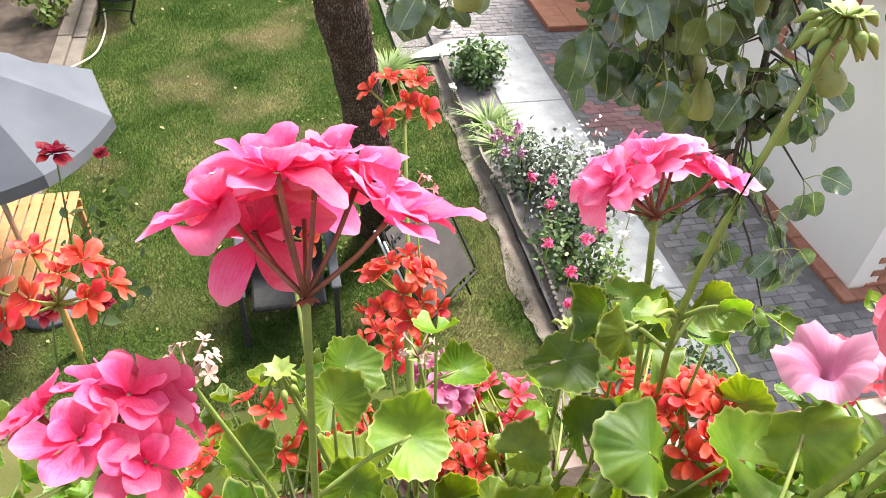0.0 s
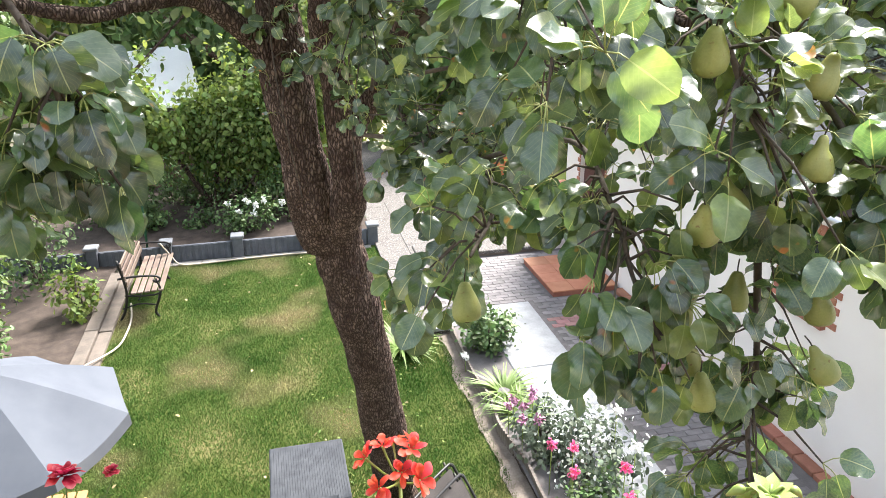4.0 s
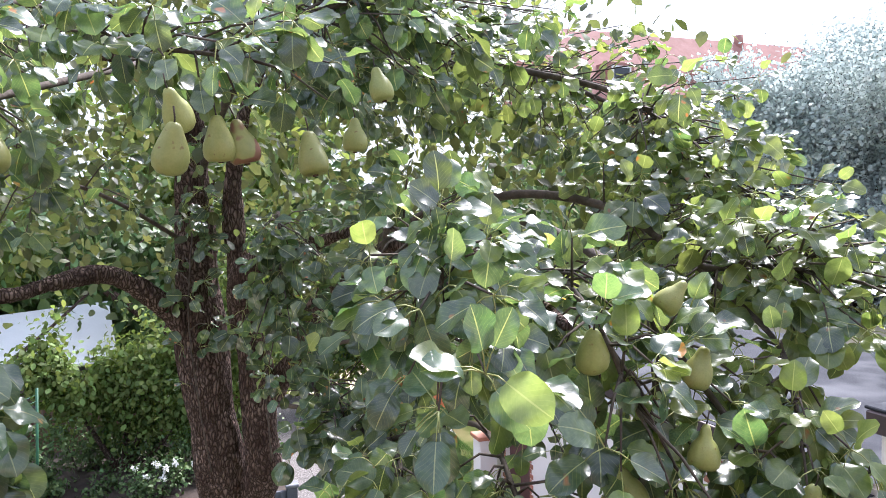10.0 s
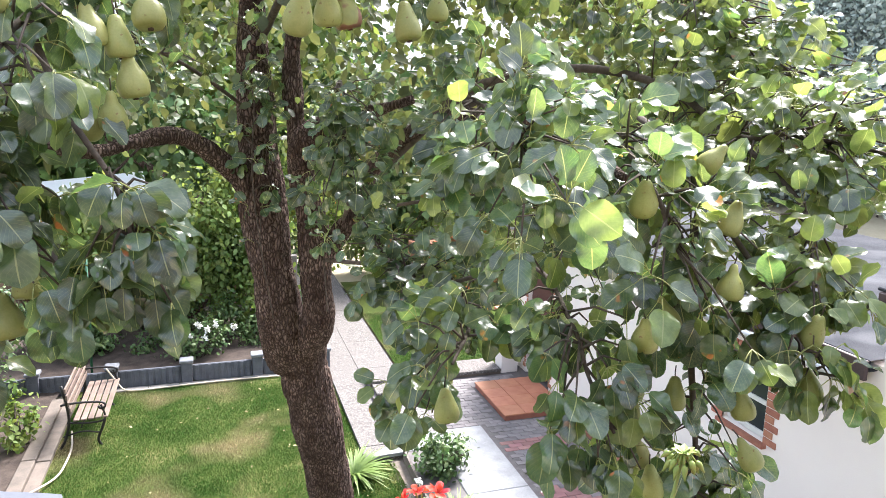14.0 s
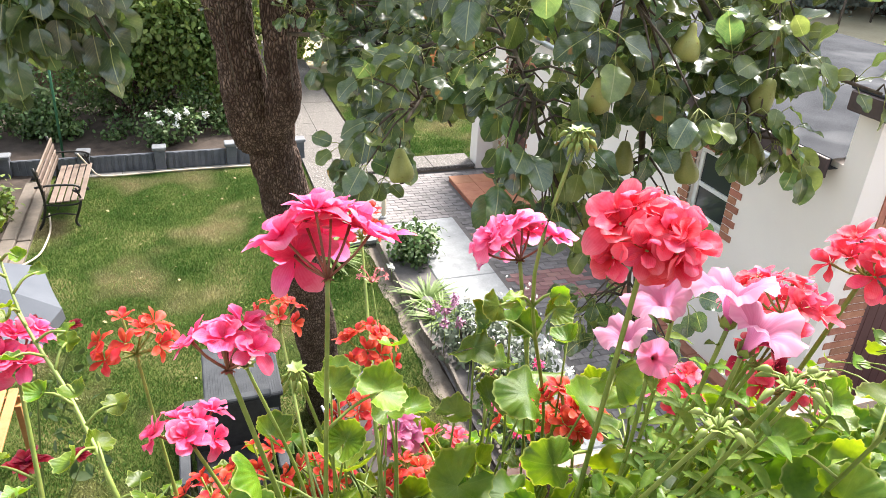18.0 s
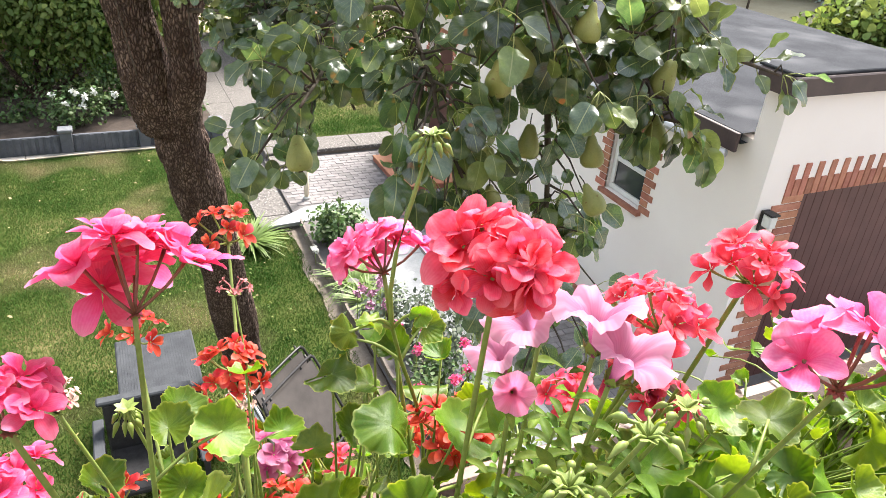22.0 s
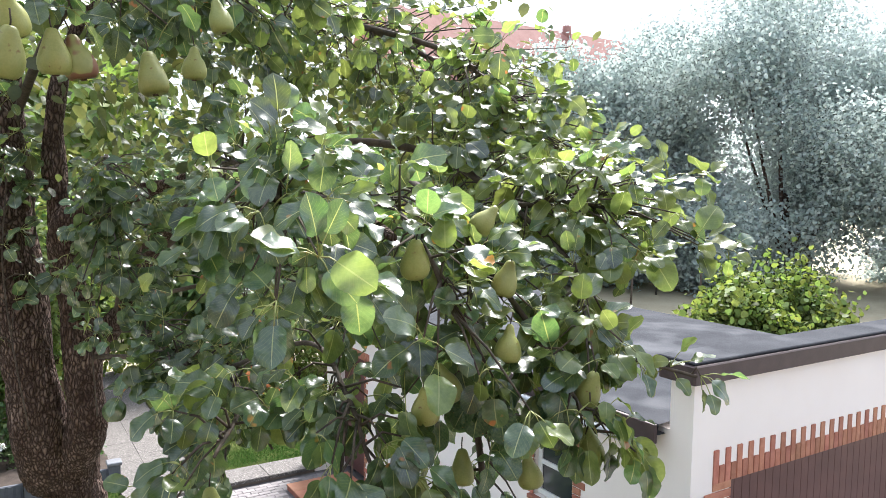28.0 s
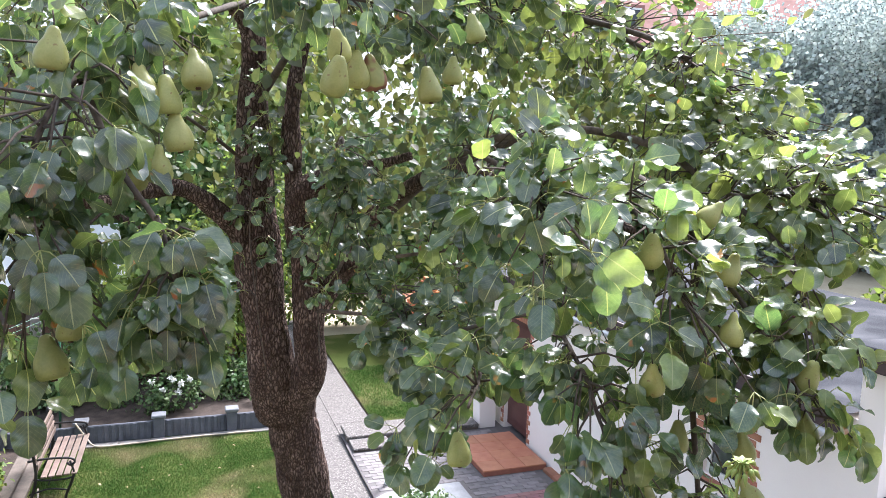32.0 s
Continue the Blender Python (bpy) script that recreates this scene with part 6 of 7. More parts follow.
# ---- balcony flowers ----
planter = thing("flower_box", "long brown balcony flower box", "flower box", (0.6, 0.68, 4.2))
under(block("trough", (-0.5, 0.57, 4.02), (1.7, 0.78, 4.2), BOXPLASTIC, None, 0.012), planter)
under(block("rim", (-0.52, 0.555, 4.201), (1.72, 0.795, 4.225), BOXPLASTIC, None, 0.006), planter)
under(block("potting_soil", (-0.48, 0.585, 4.2255), (1.68, 0.765, 4.235), SOIL, None, 0.003), planter)


def round_leaf(lobes, cup, ruffle, seed, fold):
    """A round scalloped leaf in the x, y plane, stalk at the origin, radius 1."""
    r = np.random.default_rng(seed)
    n, rings = 63, (0.0, 0.3, 0.6, 0.85, 1.0)
    v, u, f = [], [], []
    ph = r.uniform(0, 6)
    for ring in rings:
        for k in range(n + 1):
            a = math.pi * (-0.5 + 0.06) + (math.tau - 0.12 * math.pi) * k / n
            edge = 1 + 0.05 * math.cos(lobes * (a - math.pi / 2)) + 0.12 * math.sin(a + ph) + 0.04 * math.cos(3 * lobes * (a - math.pi / 2))
            rad = ring * (edge if ring > 0.5 else 1.0)
            z = cup * ring**2 + ruffle * ring**5 * (0.6 + 0.4 * math.sin(2 * a + ph)) * math.cos(lobes * (a - math.pi / 2) + 0.3) + fold * ring**1.6 * math.sin(2 * a + ph) + 0.09 * ring**2 * math.sin(3 * a + 2 * ph)
            v.append((rad * math.cos(a), rad * math.sin(a), z))
            w = ((a - math.pi / 2) * lobes / math.tau) % 1.0
            w = w if w < 0.5 else w - 1
            u.append((0.5 + w * ring, ring))
    for i in range(len(rings) - 1):
        for k in range(n):
            a = i * (n + 1) + k
            f += [(a, a + n + 1, a + n + 2)] if i == 0 else [(a, a + n + 1, a + n + 2), (a, a + n + 2, a + 1)]
    return np.array(v), np.array(f), np.array(u)


ROUND = [round_leaf(7, 0.35, 0.12, 1, 0.22), round_leaf(7, 0.6, 0.15, 2, 0.3), round_leaf(6, -0.35, 0.16, 3, 0.28), round_leaf(7, 0.1, 0.18, 4, 0.36), round_leaf(6, 0.7, 0.13, 5, 0.2), round_leaf(7, -0.1, 0.2, 6, 0.42)]
ROUND_MESH = []
for tpl in ROUND:
    ob = raw("leaf_blade", *tpl[:2], GLEAF, None, tpl[2])
    ROUND_MESH.append(ob.data)
    bpy.data.objects.remove(ob)


def petal_shape(s):
    t = min(1.0, s / 0.6)
    return (0.2 + 0.8 * t * t * (3 - 2 * t)) * (1.0 if s < 0.62 else math.sqrt(max(0.03, 1 - ((s - 0.62) / 0.385) ** 2)))


def floret(seed, wide, counts, lift):
    """Rings of petals round the origin, opening along +z; about one unit in radius."""
    r = np.random.default_rng(seed)
    m = Mass()
    for ring, n in enumerate(counts):
        for k in range(n):
            tpl = leaf_template(11, 7, wide * r.uniform(0.78, 1.2), r.uniform(0.05, 0.35), r.uniform(-0.45, 0.2), r.uniform(0.12, 0.36), petal_shape)
            a = math.tau * (k + 0.5 * ring) / n + r.uniform(-0.2, 0.2)
            e = lift + 0.38 * ring + r.uniform(-0.3, 0.3)
            d = np.array([math.cos(a) * math.cos(e), math.sin(a) * math.cos(e), math.sin(e)])
            z = np.array([-math.cos(a) * math.sin(e), -math.sin(a) * math.sin(e), math.cos(e)])
            m.add(tpl, frame_from(d, z, d * 0.06), (1.0 - 0.17 * ring) * r.uniform(0.85, 1.1))
    return np.concatenate(m.v), np.concatenate(m.f), np.concatenate(m.u)


KINDS = {"double": [floret(k, 0.37, (5, 4, 2), 0.1) for k in range(4)], "single": [floret(k + 9, 0.42, (5,), 0.25) for k in range(4)], "spider": [floret(k + 20, 0.27, (5, 2), 0.3) for k in range(4)], "dahlia": [floret(k + 30, 0.3, (8, 8, 6), 0.05) for k in range(2)]}
FLORET_MESH = {}


def floret_mesh(kind, material, k):
    key = (kind, material.name, k)
    if key not in FLORET_MESH:
        v, f, u = KINDS[kind][k % len(KINDS[kind])]
        ob = raw("floret", v, f, material, None, u)
        FLORET_MESH[key] = ob.data
        bpy.data.objects.remove(ob)
    return FLORET_MESH[key]


def put(ob, m, owner, root):
    ob.matrix_world = m
    ob.parent = owner
    ob.matrix_parent_inverse = Matrix.Translation(-Vector(root))
    return ob


def geranium(label, node, axis, foot, material, kind="double", florets=15, radius=0.055, size=0.024, spread=1.15, leaves=(), stalk=STEM_RED, stem_r=0.0022, bend=0.0, open_front=False):
    """A plant: one tall stem to the umbel's node, its flower head, and a few stalked leaves along the stem."""
    node, axis, foot = np.array(node, float), np.array(axis, float), np.array(foot, float)
    axis /= np.linalg.norm(axis)
    ob = thing("geranium", label, "flower", tuple(foot), "balcony flowers")
    mid = (node + foot) / 2 + np.array([bend, 0.0, 0.0])
    line = smooth_line([foot, mid, node], 14)
    under(tube("stem", line, np.linspace(stem_r * 1.25, stem_r, 14), STEM, None, 8), ob)
    stalks = Mass()
    head = None
    spots = []
    for k in range(florets):
        c = 1 - (k + 0.5) / florets * (1 - math.cos(spread))
        a = 2.399963 * k + rng.uniform(-0.3, 0.3)
        s = math.sqrt(max(0, 1 - c * c))
        f = frame_from(np.array([0.3, 1, 0.1]), axis, node)
        x, z = f[:3, 0], axis
        y = np.cross(z, x)
        d = x * math.cos(a) * s + y * math.sin(a) * s + z * c
        if open_front and d[1] < 0.02:
            continue
        tip = node + d * radius * rng.uniform(0.85, 1.1)
        stalks.tube(smooth_line([node, node + d * radius * 0.55 - axis * 0.003, tip], 5), [0.0013, 0.0012, 0.0012, 0.0012, 0.0016], 6)
        spots.append((tip, d))
    for k in range(8):
        a = math.tau * k / 8
        d = f[:3, 0] * math.cos(a) + np.cross(axis, f[:3, 0]) * math.sin(a) - axis * 0.3
        stalks.add(SMALL_LEAVES[0], frame_from(d, axis, node), 0.007)
    head = under(stalks.build("flower_head", stalk), ob)
    for k, (tip, d) in enumerate(spots):
        fl = new("floret", floret_mesh(kind, material, int(rng.integers(4))))
        d = d + np.array([0, 0, 0.3]) + rng.normal(size=3) * 0.2
        d /= np.linalg.norm(d)
        q = frame_from(np.cross(d, [0.2, 0.4, 0.9]), d, tip)
        q[:3, :3] = q[:3, :3] @ np.array(Matrix.Rotation(rng.uniform(0, 6.28), 3, "Z"))
        put(fl, Matrix(q.tolist()) @ Matrix.Scale(size * rng.uniform(0.85, 1.15), 4), head, (0, 0, 0))
    for s, reach, size_l, ang in leaves:
        p = line[int(s * 13)]
        d = np.array([math.cos(ang), math.sin(ang), 0.35])
        leaf_on(ob, p, p + d * reach, size_l, foot)
    return ob


def leaf_on(owner, p, q, size, root):
    """A stalk from p to q with a round leaf at its end."""
    p, q = np.array(p), np.array(q)
    under(tube("petiole", smooth_line([p, (p + q) / 2 + np.array([0, 0, 0.006]), q], 6), [0.0019, 0.0016, 0.0015, 0.0014, 0.0013, 0.0013], STEM, None, 5), owner)
    up = np.array([0, -0.2, 1.0]) + rng.normal(size=3) * 0.5 + (q - p) * 2.5
    up /= np.linalg.norm(up)
    y = (q - p) - up * np.dot(q - p, up)
    ob = new("leaf", ROUND_MESH[int(rng.integers(len(ROUND)))])
    put(ob, Matrix(frame_from(y, up, q).tolist()) @ Matrix.Scale(size * 0.82, 4), owner, root)


for p, turn in (((-0.25, 2.38, 3.58), 0.5), ((-0.19, 1.8, 3.52), 2.0)):
    put(new("bloom", floret_mesh("dahlia", CRIMSON, int(turn))), pose(*p, -12, 8, 40 * turn) @ Matrix.Scale(0.055, 4), rose, (-0.25, 2.2, 0))
    put(new("rose_bud", floret_mesh("dahlia", CRIMSON, 1)), pose(p[0] + 0.12, p[1] + 0.03, p[2] - 0.03, 10, 8, 20 * turn) @ Matrix.Scale(0.026, 4), rose, (-0.25, 2.2, 0))
# label, node, axis, foot, petals, kind, florets, radius, size, spread, leaves, stalk, stem
geranium("tall pink double geranium on a long stem", (0.415, 0.636, 4.652), (-0.03, 0.8, 1), (0.4, 0.625, 4.24), PINK, "double", 10, 0.056, 0.031, 1.0, ((0.45, 0.07, 0.034, 2.6), (0.3, 0.08, 0.036, -0.6), (0.62, 0.06, 0.03, 0.3)), STEM_RED, 0.002, open_front=True)
geranium("pale mauve-pink double geranium on a thin stem", (0.636, 0.73, 4.592), (0, 0.85, 1), (0.685, 0.7, 4.24), MAUVE, "double", 10, 0.043, 0.0245, 1.2, ((0.4, 0.07, 0.035, 1.0),), open_front=True)
geranium("big coral-red geranium bloom", (0.638, 0.525, 4.712), (0.0, -0.05, 1), (0.66, 0.6, 4.26), RED, "double", 13, 0.031, 0.0265, 1.65, ((0.55, 0.06, 0.034, 0.8), (0.5, 0.06, 0.03, 3.6)), STEM, 0.0022)
geranium("pink double geranium leaning out of the box", (0.329, 0.602, 4.6), (0.1, 0.4, 1), (0.4, 0.64, 4.25), PINK, "double", 7, 0.038, 0.023, 1.15, ((0.3, 0.07, 0.035, 3.4),), STEM_RED)
geranium("pink double geranium low among withered heads", (0.285, 0.752, 4.4), (-0.05, 0.1, 1), (0.36, 0.7, 4.24), PINK, "double", 6, 0.036, 0.022, 1.2, (), STEM_RED)
geranium("pink double geranium on an outer shoot", (0.127, 0.812, 4.49), (-0.1, 0.0, 1), (0.145, 0.70, 4.3), PINK, "double", 8, 0.038, 0.022, 1.3, ((0.5, 0.05, 0.03, 2.8),), STEM_RED)
geranium("loose orange-red ivy geranium", (0.535, 1.045, 4.475), (0, 0, 1), (0.5, 0.76, 4.22), ORANGE, "spider", 8, 0.042, 0.018, 1.2, (), STEM, 0.002)
geranium("dense orange-red ivy geranium", (0.507, 0.885, 4.385), (0, -0.15, 1), (0.5, 0.75, 4.22), ORANGE, "spider", 14, 0.034, 0.018, 1.7, ((0.6, 0.05, 0.03, 0.2),), STEM, 0.0025)
geranium("loose orange-red ivy geranium", (0.406, 1.0, 4.375), (0, 0, 1), (0.42, 0.76, 4.22), ORANGE, "spider", 7, 0.038, 0.019, 1.3, (), STEM, 0.002)
geranium("loose orange-red ivy geranium", (0.235, 0.841, 4.465), (0, 0, 1), (0.27, 0.76, 4.22), ORANGE, "spider", 9, 0.038, 0.019, 1.4, (), STEM, 0.002)
geranium("orange-red ivy geranium with narrow petals", (0.69, 0.68, 4.41), (0, -0.1, 1), (0.7, 0.7, 4.22), ORANGE, "spider", 11, 0.034, 0.019, 1.4, (), STEM, 0.002)
geranium("small red geranium with fading florets", (0.815, 0.545, 4.61), (0, -0.05, 1), (0.82, 0.66, 4.24), RED, "spider", 9, 0.032, 0.021, 1.5, ((0.5, 0.06, 0.032, 0.4),), STEM)
geranium("red geranium on a slim stem", (0.92, 0.56, 4.63), (0, 0, 1), (0.92, 0.66, 4.24), RED, "spider", 12, 0.034, 0.023, 1.5, ((0.5, 0.06, 0.034, -0.4),), STEM, 0.0025)
geranium("red geranium just above the leaves", (0.87, 0.62, 4.56), (0.1, 0, 1), (0.88, 0.66, 4.24), RED, "spider", 11, 0.034, 0.022, 1.5, (), STEM)
geranium("low red geranium among the leaves", (0.86, 0.56, 4.5), (0, -0.2, 1), (0.86, 0.64, 4.24), RED, "single", 7, 0.026, 0.016, 1.5, (), STEM)
geranium("close mauve-pink geranium with dark stalks", (0.775, 0.366, 4.7), (-0.05, 0.05, 1), (0.915, 0.56, 4.24), MAUVE, "single", 7, 0.038, 0.024, 1.1, ((0.75, 0.05, 0.032, 0.6), (0.6, 0.06, 0.034, 2.4)), STEM_RED, 0.0018)
for p, kind, mt, n in (((0.505, 0.95, 4.22), "spider", ORANGE, 9), ((0.55, 0.8, 4.22), "spider", ORANGE, 10), ((0.44, 0.86, 4.2), "spider", ORANGE, 9), ((0.765, 0.77, 4.3), "spider", ORANGE, 16), ((0.72, 0.83, 4.25), "spider", ORANGE, 7), ((0.3, 0.78, 4.28), "spider", ORANGE, 8), ((0.36, 0.84, 4.26), "spider", ORANGE, 6), ((0.62, 0.86, 4.2), "spider", RED, 6), ((0.9, 0.75, 4.34), "single", RED, 8)):
    geranium("orange-red ivy geranium low in the box", p, (0, 0.15, 1), (p[0], 0.74, 4.12), mt, kind, n, 0.034, 0.02, 1.5, (), STEM, 0.002)
geranium("pale pink geranium low in the box", (0.55, 0.885, 4.235), (0, 0, 1), (0.55, 0.76, 4.14), PALE, "single", 9, 0.032, 0.018, 1.5, (), STEM, 0.002)
geranium("dark crimson fading bloom among leaves", (0.775, 0.52, 4.58), (0, -0.3, 1), (0.77, 0.64, 4.24), CRIMSON, "spider", 6, 0.02, 0.018, 1.3, (), STEM, 0.002)


def bud_plant(label, node, foot, n, droop, material, size, stem_r=0.0017, via=()):
    node, foot = np.array(node, float), np.array(foot, float)
    ob = thing("geranium_bud", label, "flower", tuple(foot), "balcony flowers")
    line = smooth_line([foot, *(via or [(foot + node) / 2 + np.array([0.01, 0, 0])]), node], 14)
    under(tube("stem", line, np.linspace(stem_r * 1.25, stem_r, 14), STEM, None, 8), ob)
    for k in range(n):
        a = 2.4 * k
        s = 0.35 + 0.65 * (k / n)
        d = np.array([math.cos(a) * s, math.sin(a) * s, 0.5 - droop * s])
        d /= np.linalg.norm(d)
        d *= rng.uniform(0.8, 1.2)
        tip = node + d * size
        bud = under(tube("bud", smooth_line([tip, tip + (d + np.array([0, 0, -0.4])) * size * 0.35, tip + (d + np.array([0, 0, -0.8])) * size * 0.8], 6), [0.001, 0.0022, 0.0027, 0.0023, 0.0014, 0.0005], material, None, 8), ob)
        if material in (DRY, FADED):
            bpy.data.objects.remove(bud)
            bud = new("floret", floret_mesh("spider", material, k % 4))
            put(bud, Matrix(frame_from(np.cross(d, [0.2, 0.4, 0.9]), d, tip).tolist()) @ Matrix.Scale(size * 0.3, 4), ob, foot)
            under(tube("bud_stalk", [node, node + d * size * 0.5 + np.array([0, 0, 0.004]), tip], [0.0009, 0.0008, 0.0008], material, None, 5), ob)
            continue
        put(tube("bud_stalk", [node, node + d * size * 0.5 + np.array([0, 0, 0.004]), tip], [0.0011, 0.001, 0.001], STEM, None, 5), Matrix(), bud, (0, 0, 0))
    for k in range(7):
        a = math.tau * k / 7
        leaf = new("sepal", SEPAL_MESH)
        put(leaf, Matrix(frame_from(np.array([math.cos(a), math.sin(a), 0.7]), np.array([0, 0, 1.0]), node).tolist()) @ Matrix.Scale(0.012, 4), ob, foot)
    return ob, line


spare = raw("sepal", *SMALL_LEAVES[0][:2], STEM, None, SMALL_LEAVES[0][2])
SEPAL_MESH = spare.data
bpy.data.objects.remove(spare)
strap = leaf_template(8, 5, 0.2, 0.5, -0.45, 0.2, ovate)
spare = raw("leaf", *strap[:2], PETUNIA_LEAF, None, strap[2])
STRAP_MESH = spare.data
bpy.data.objects.remove(spare)


tall_bud, ln = bud_plant("tall green geranium bud cluster on a stout stem", (0.645, 0.66, 4.755), (0.69, 0.72, 4.25), 14, 1.3, STEM, 0.0095, 0.0018, ((0.682, 0.716, 4.394), (0.61, 0.645, 4.615)))
for s, dx, dy, sz in ((0.55, -0.04, 0.02, 0.022), (0.6, 0.03, 0.02, 0.02), (0.66, -0.025, -0.012, 0.014), (0.62, -0.045, -0.02, 0.018), (0.45, 0.05, -0.03, 0.026), (0.4, -0.04, -0.03, 0.026), (0.68, 0.02, -0.015, 0.012)):
    p = ln[int(s * 13)]
    leaf_on(tall_bud, p, p + np.array([dx, dy, 0.02]), sz, (0.69, 0.72, 4.25))
bud_plant("drooping young bud cluster", (0.395, 0.72, 4.5), (0.44, 0.68, 4.25), 9, 2.0, STEM, 0.012)
bud_plant("withered geranium head with dry florets", (0.346, 0.697, 4.53), (0.41, 0.66, 4.26), 9, -0.4, DRY, 0.022)
bud_plant("withered geranium head with dry florets", (0.523, 0.93, 4.465), (0.5, 0.76, 4.24), 6, -0.2, FADED, 0.02, 0.001)
bud_plant("withered geranium head with dry florets", (0.5, 0.78, 4.42), (0.5, 0.72, 4.24), 6, -0.2, DRY, 0.018)
bud_plant("young bud cluster on a thin stem", (0.66, 0.84, 4.36), (0.6, 0.74, 4.2), 8, 1.0, STEM, 0.011, 0.002)
bud_plant("bare green flower stalk with seed pods", (0.624, 0.398, 4.645), (0.6, 0.56, 4.3), 6, 0.3, STEM, 0.014)
bud_plant("bare green flower stalk with seed pods", (0.669, 0.394, 4.672), (0.68, 0.56, 4.28), 7, 0.4, STEM, 0.015)
bud_plant("young bud cluster above the leaves", (0.76, 0.45, 4.62), (0.74, 0.58, 4.28), 8, 1.2, STEM, 0.011)

# a leafy outer shoot with small leaves
shoot = thing("ivy_geranium_shoot", "thin outer geranium shoot with small leaves", "plant", (0.25, 0.64, 4.24), "balcony flowers")
ln = smooth_line([(0.25, 0.64, 4.24), (0.227, 0.64, 4.44), (0.186, 0.733, 4.50), (0.147, 0.80, 4.545), (0.12, 0.87, 4.60)], 20)
under(tube("stem", ln, np.linspace(0.003, 0.0014, 20), STEM, None, 6), shoot)
for k in range(4, 20):
    a = 2.4 * k
    leaf_on(shoot, ln[k], ln[k] + np.array([math.cos(a) * 0.03, math.sin(a) * 0.03, 0.012]), 0.019 - 0.0005 * k, (0.25, 0.64, 4.24))


def petunia(node, axis, foot, size, material=PALE):
    """A funnel with five ruffled lobes."""
    node, axis, foot = np.array(node, float), np.array(axis, float), np.array(foot, float)
    axis /= np.linalg.norm(axis)
    ob = thing("petunia", "pale pink veined petunia trumpet", "flower", tuple(foot), "balcony flowers")
    v, u, fc = [], [], []
    n = 50
    prof = [(0.06, -1.1), (0.12, -0.72), (0.22, -0.34), (0.42, -0.04), (0.72, 0.14), (1.0, 0.1)]
    for i, (r, z) in enumerate(prof):
        for k in range(n):
            a = math.tau * k / n
            w = i / 5
            rr = r * (1 + 0.14 * w * abs(math.cos(2.5 * a)) + 0.03 * w * math.sin(13 * a)) * size
            zz = (z + 0.22 * w**2.5 * math.cos(5 * a) + 0.12 * w * w * math.sin(2 * a + 40 * node[0]) + 0.07 * w**3 * math.cos(17 * a)) * size
            v.append((rr * math.cos(a), rr * math.sin(a), zz))
            w5 = (5 * a / math.tau) % 1.0
            u.append((w5, 0.3 + 0.7 * w))
    for i in range(5):
        for k in range(n):
            a, b = i * n + k, i * n + (k + 1) % n
            fc += [(a, b, b + n), (a, b + n, a + n)]
    q = frame_from(np.cross(axis, [0.3, 0.2, 0.9]), axis, node)
    put(raw("corolla", v, fc, material, None, u), Matrix(q.tolist()), ob, foot)
    back = node - axis * size * 1.1
    under(tube("stem", smooth_line([foot, (foot + back) / 2 + np.array([0.01, -0.01, 0]), back], 10), 0.002, STEM, None, 6), ob)
    for k in range(5):
        a = math.tau * k / 5
        put(new("sepal", SEPAL_MESH), Matrix(frame_from(axis * 0.8 + 0.7 * (q[:3, 0] * math.cos(a) + q[:3, 1] * math.sin(a)), -axis, back).tolist()) @ Matrix.Scale(0.016, 4), ob, foot)
    for s in np.linspace(0.3, 0.95, 9):
        p = foot + (back - foot) * s
        put(new("leaf", STRAP_MESH), Matrix(frame_from(np.array([rng.normal(), rng.normal(), 0.4]), np.array([0, 0, 1.0]), p).tolist()) @ Matrix.Scale(rng.uniform(0.018, 0.032), 4), ob, foot)


petunia((0.717, 0.512, 4.672), (0.1, 0.25, 1.0), (0.72, 0.62, 4.25), 0.032)
petunia((0.73, 0.485, 4.652), (0.25, -0.15, 1.0), (0.73, 0.6, 4.25), 0.031)
petunia((0.686, 0.557, 4.643), (-0.5, 0.1, 0.9), (0.7, 0.62, 4.25), 0.028)
petunia((0.712, 0.63, 4.552), (-0.4, 0.2, 1.0), (0.76, 0.68, 4.25), 0.026)
petunia((0.648, 0.5, 4.625), (-0.3, -0.6, 0.5), (0.67, 0.6, 4.25), 0.014, MAUVE)

# petunia shoots with narrow light leaves between the geraniums
for x, y, z in ((0.655, 0.45, 4.59), (0.69, 0.5, 4.58), (0.72, 0.44, 4.58), (0.76, 0.5, 4.54), (0.7, 0.41, 4.56), (0.79, 0.62, 4.46), (0.82, 0.66, 4.42), (0.86, 0.5, 4.52), (0.77, 0.66, 4.46)):
    foot = np.array([x + rng.uniform(-0.02, 0.02), 0.62, 4.235])
    tipp = np.array([x, y, z])
    shoot_of = thing("petunia_shoot", "leafy light green petunia shoot between the geraniums", "plant", tuple(foot), "petunia shoots")
    ln = smooth_line([foot, (foot + tipp) / 2 + np.array([0.0, -0.02, 0.02]), tipp], 16)
    under(tube("stem", ln, np.linspace(0.0022, 0.0012, 16), STEM, None, 6), shoot_of)
    for k in range(5, 16):
        for j in range(2):
            a = 2.4 * k + math.pi * j
            put(new("leaf", STRAP_MESH), Matrix(frame_from(np.array([math.cos(a), math.sin(a), 0.5]), np.array([0, 0, 1.0]), ln[k]).tolist()) @ Matrix.Scale(rng.uniform(0.015, 0.028), 4), shoot_of, foot)

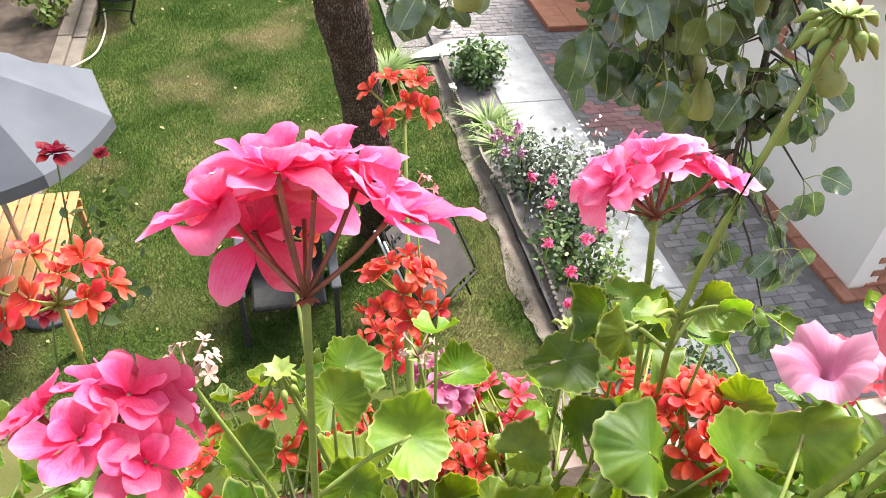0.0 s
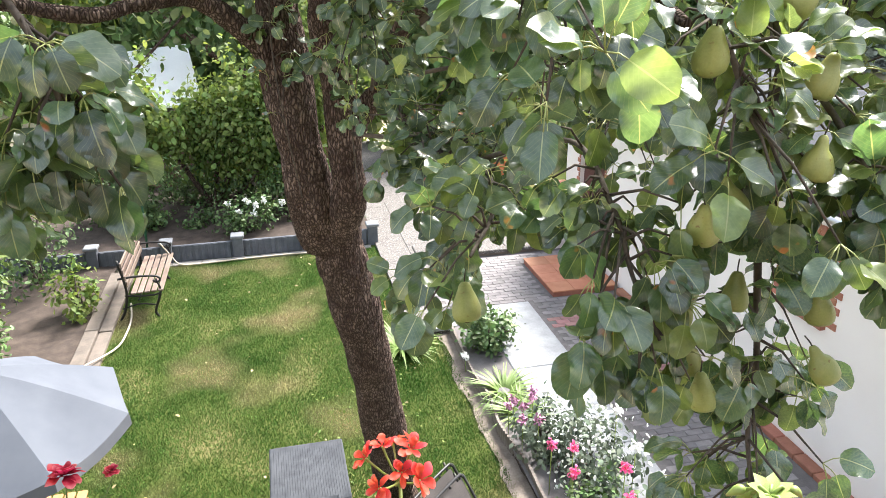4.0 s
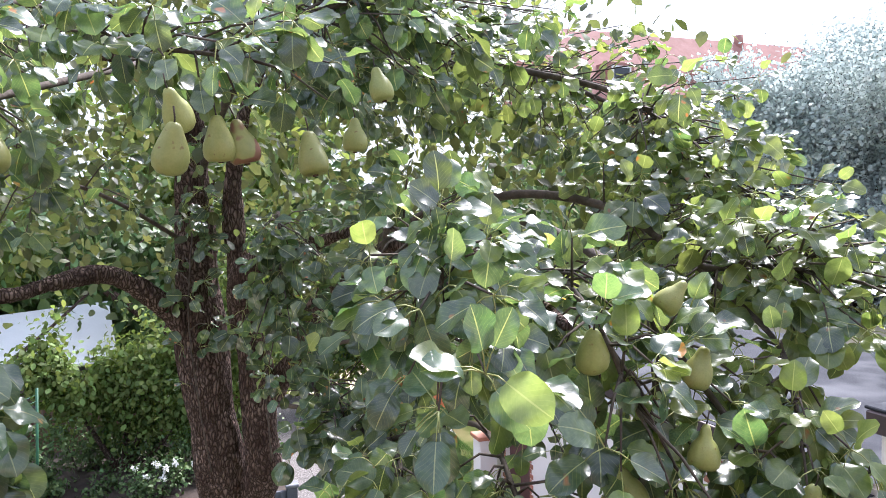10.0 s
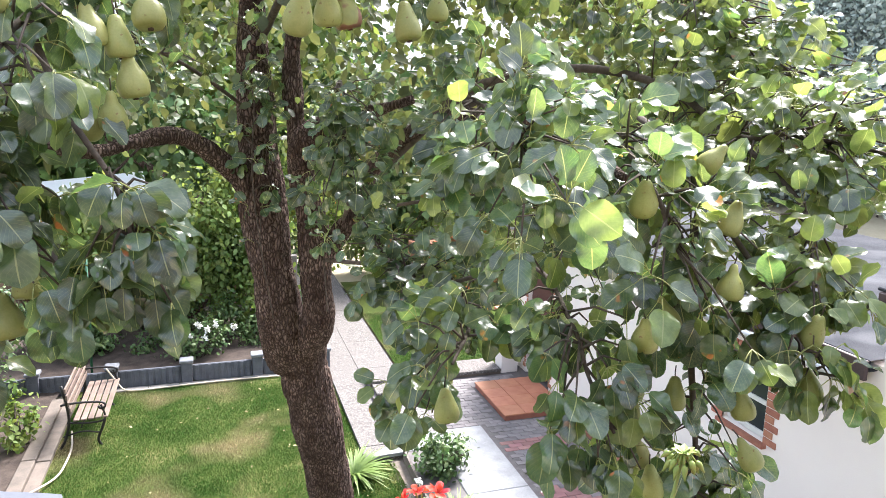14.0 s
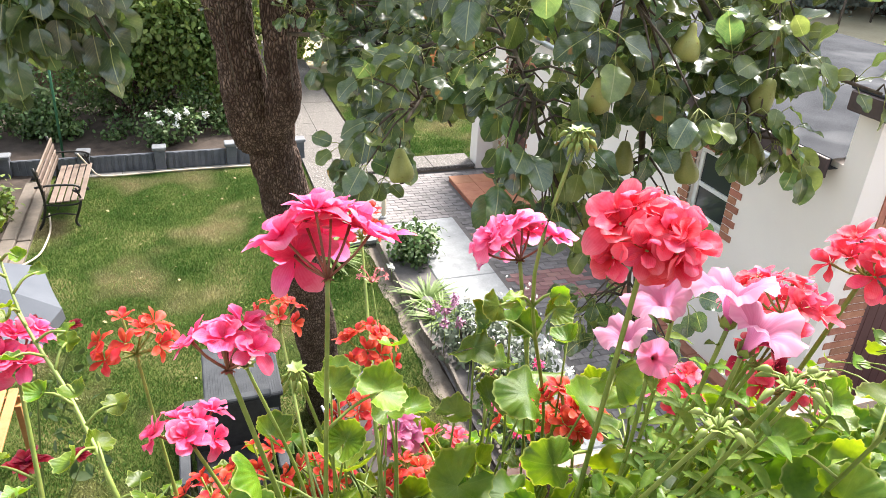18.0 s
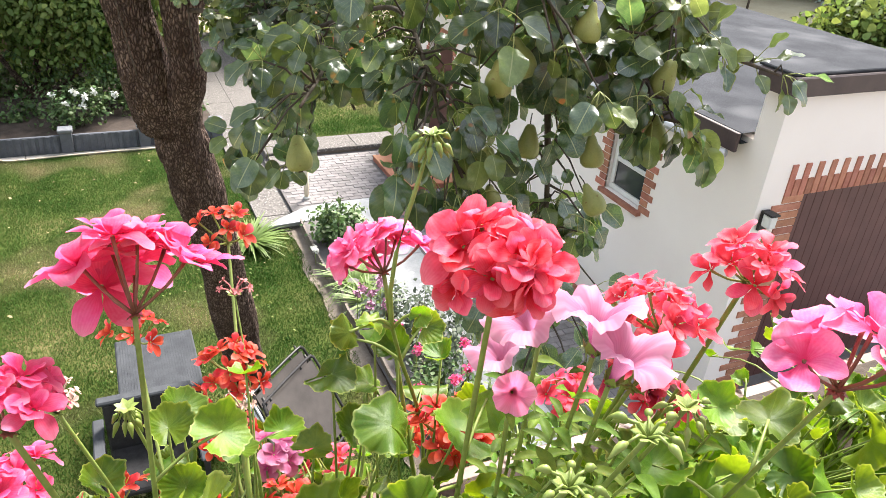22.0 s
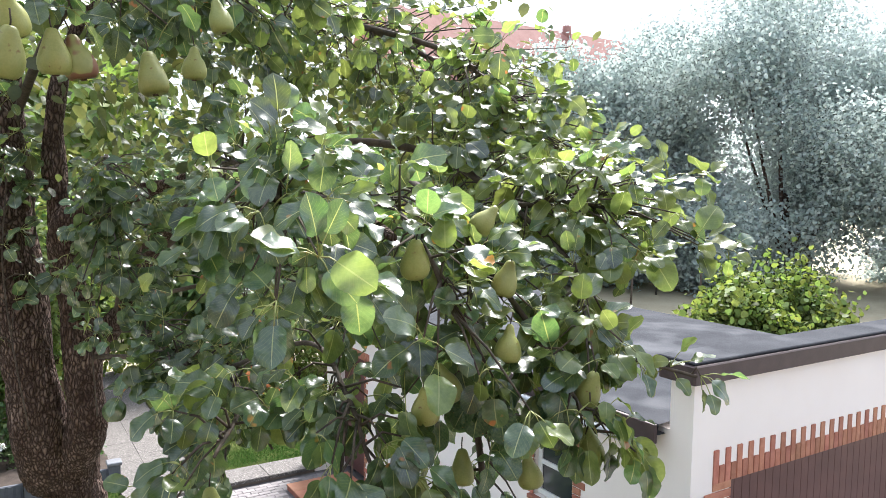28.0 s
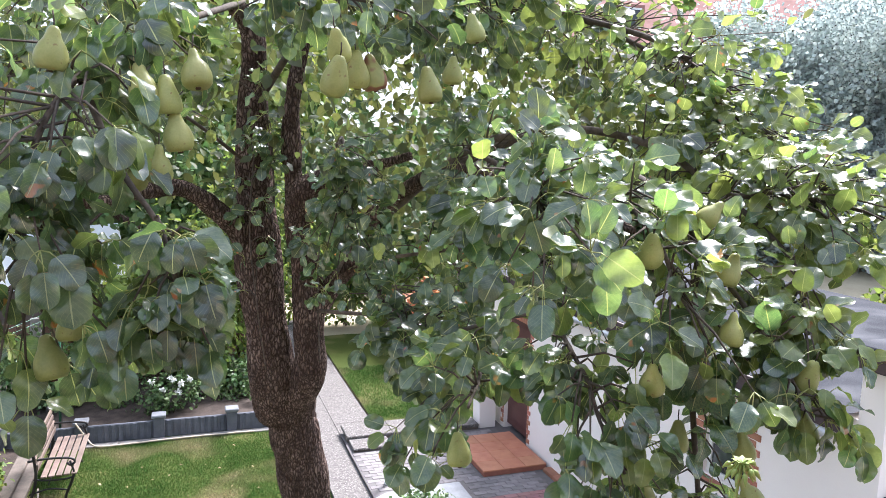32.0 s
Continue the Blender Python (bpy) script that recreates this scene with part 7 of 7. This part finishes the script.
# larger stalked leaves that stand clear of the rest
for x, y, z, size in ((0.617, 0.7, 4.552, 0.018), (0.641, 0.7, 4.521, 0.019), (0.69, 0.7, 4.5, 0.017), (0.57, 0.68, 4.525, 0.025), (0.613, 0.7, 4.486, 0.018), (0.585, 0.66, 4.47, 0.023), (0.547, 0.66, 4.46, 0.019), (0.606, 0.62, 4.503, 0.029), (0.675, 0.62, 4.476, 0.033), (0.438, 0.74, 4.472, 0.024), (0.426, 0.7, 4.487, 0.021), (0.484, 0.7, 4.442, 0.018), (0.502, 0.74, 4.498, 0.016), (0.363, 0.7, 4.441, 0.019), (0.433, 0.66, 4.451, 0.021)):
    foot = (x + rng.uniform(-0.03, 0.03), 0.68, 4.23)
    plant = thing("geranium_foliage", "single long-stalked scalloped geranium leaf in the box", "plant", foot, "box foliage")
    leaf_on(plant, foot, (x, y, z), size * 1.2, foot)

# leafy plants that fill the box
fill = Mass()
for k in range(48):
    x = -0.35 + 1.9 * (k + rng.random()) / 48
    foot = np.array([x, rng.uniform(0.62, 0.74), 4.22])
    plant = thing("geranium_foliage", "bushy scalloped geranium leaves filling the box", "plant", tuple(foot), "box foliage")
    own = Mass()
    lush = min(1.0, max(0.0, (x - 0.38) / 0.35))
    tall = 0.17 + 0.095 * lush - 0.015 * min(1.0, max(0.0, (x - 0.85) / 0.25))
    for j in range(18 + int(14 * lush)):
        outer = rng.random() < (0.3 if x < 0.62 else 0.03)
        y = rng.uniform(0.74, 0.98) if outer else (0.37 if x > 0.5 else 0.44) + (0.37 if x > 0.5 else 0.3) * rng.random() ** 1.1
        top = tall - (0.75 if outer else 0.35 if x < 0.62 else 0.35 + 0.9 * min(1.0, (x - 0.62) / 0.06)) * max(0, y - 0.54)
        q = np.array([x + rng.normal() * 0.07, y, 4.21 + top * (rng.uniform(0.1, 1.0) ** 0.7 if j % 3 else rng.uniform(0.0, 0.55))])
        low = foot + np.array([(q[0] - x) * 0.5, np.clip(q[1], 0.59, 0.76) - foot[1], 0.012])
        mid = (low + q) / 2 + np.array([0, 0, 0.02])
        own.tube(smooth_line([low, mid, q], 6), np.linspace(0.002, 0.001, 6), 5)
        up = np.array([0, -0.1, 1.0]) + rng.normal(size=3) * 0.6
        up /= np.linalg.norm(up)
        yy = (q - foot) - up * np.dot(q - foot, up)
        size = rng.uniform(0.013, 0.023) if outer else 0.013 + 0.022 * rng.random() ** 1.5
        if 0.15 < x < 1.15 and j < 12:
            ob = new("leaf", ROUND_MESH[int(rng.integers(len(ROUND)))])
            put(ob, Matrix(frame_from(yy, up, q).tolist()) @ Matrix.Scale(size, 4), plant, foot)
        else:
            fill.add(ROUND[int(rng.integers(len(ROUND)))], frame_from(yy, up, q), size)
    # sparser plants take the stalk with shade in its colour
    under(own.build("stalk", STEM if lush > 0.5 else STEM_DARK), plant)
tagged(fill.build("geranium_leaf_mass", GLEAF_REST), "dense geranium leaves in the flower box", "leaves", kind="stuff")
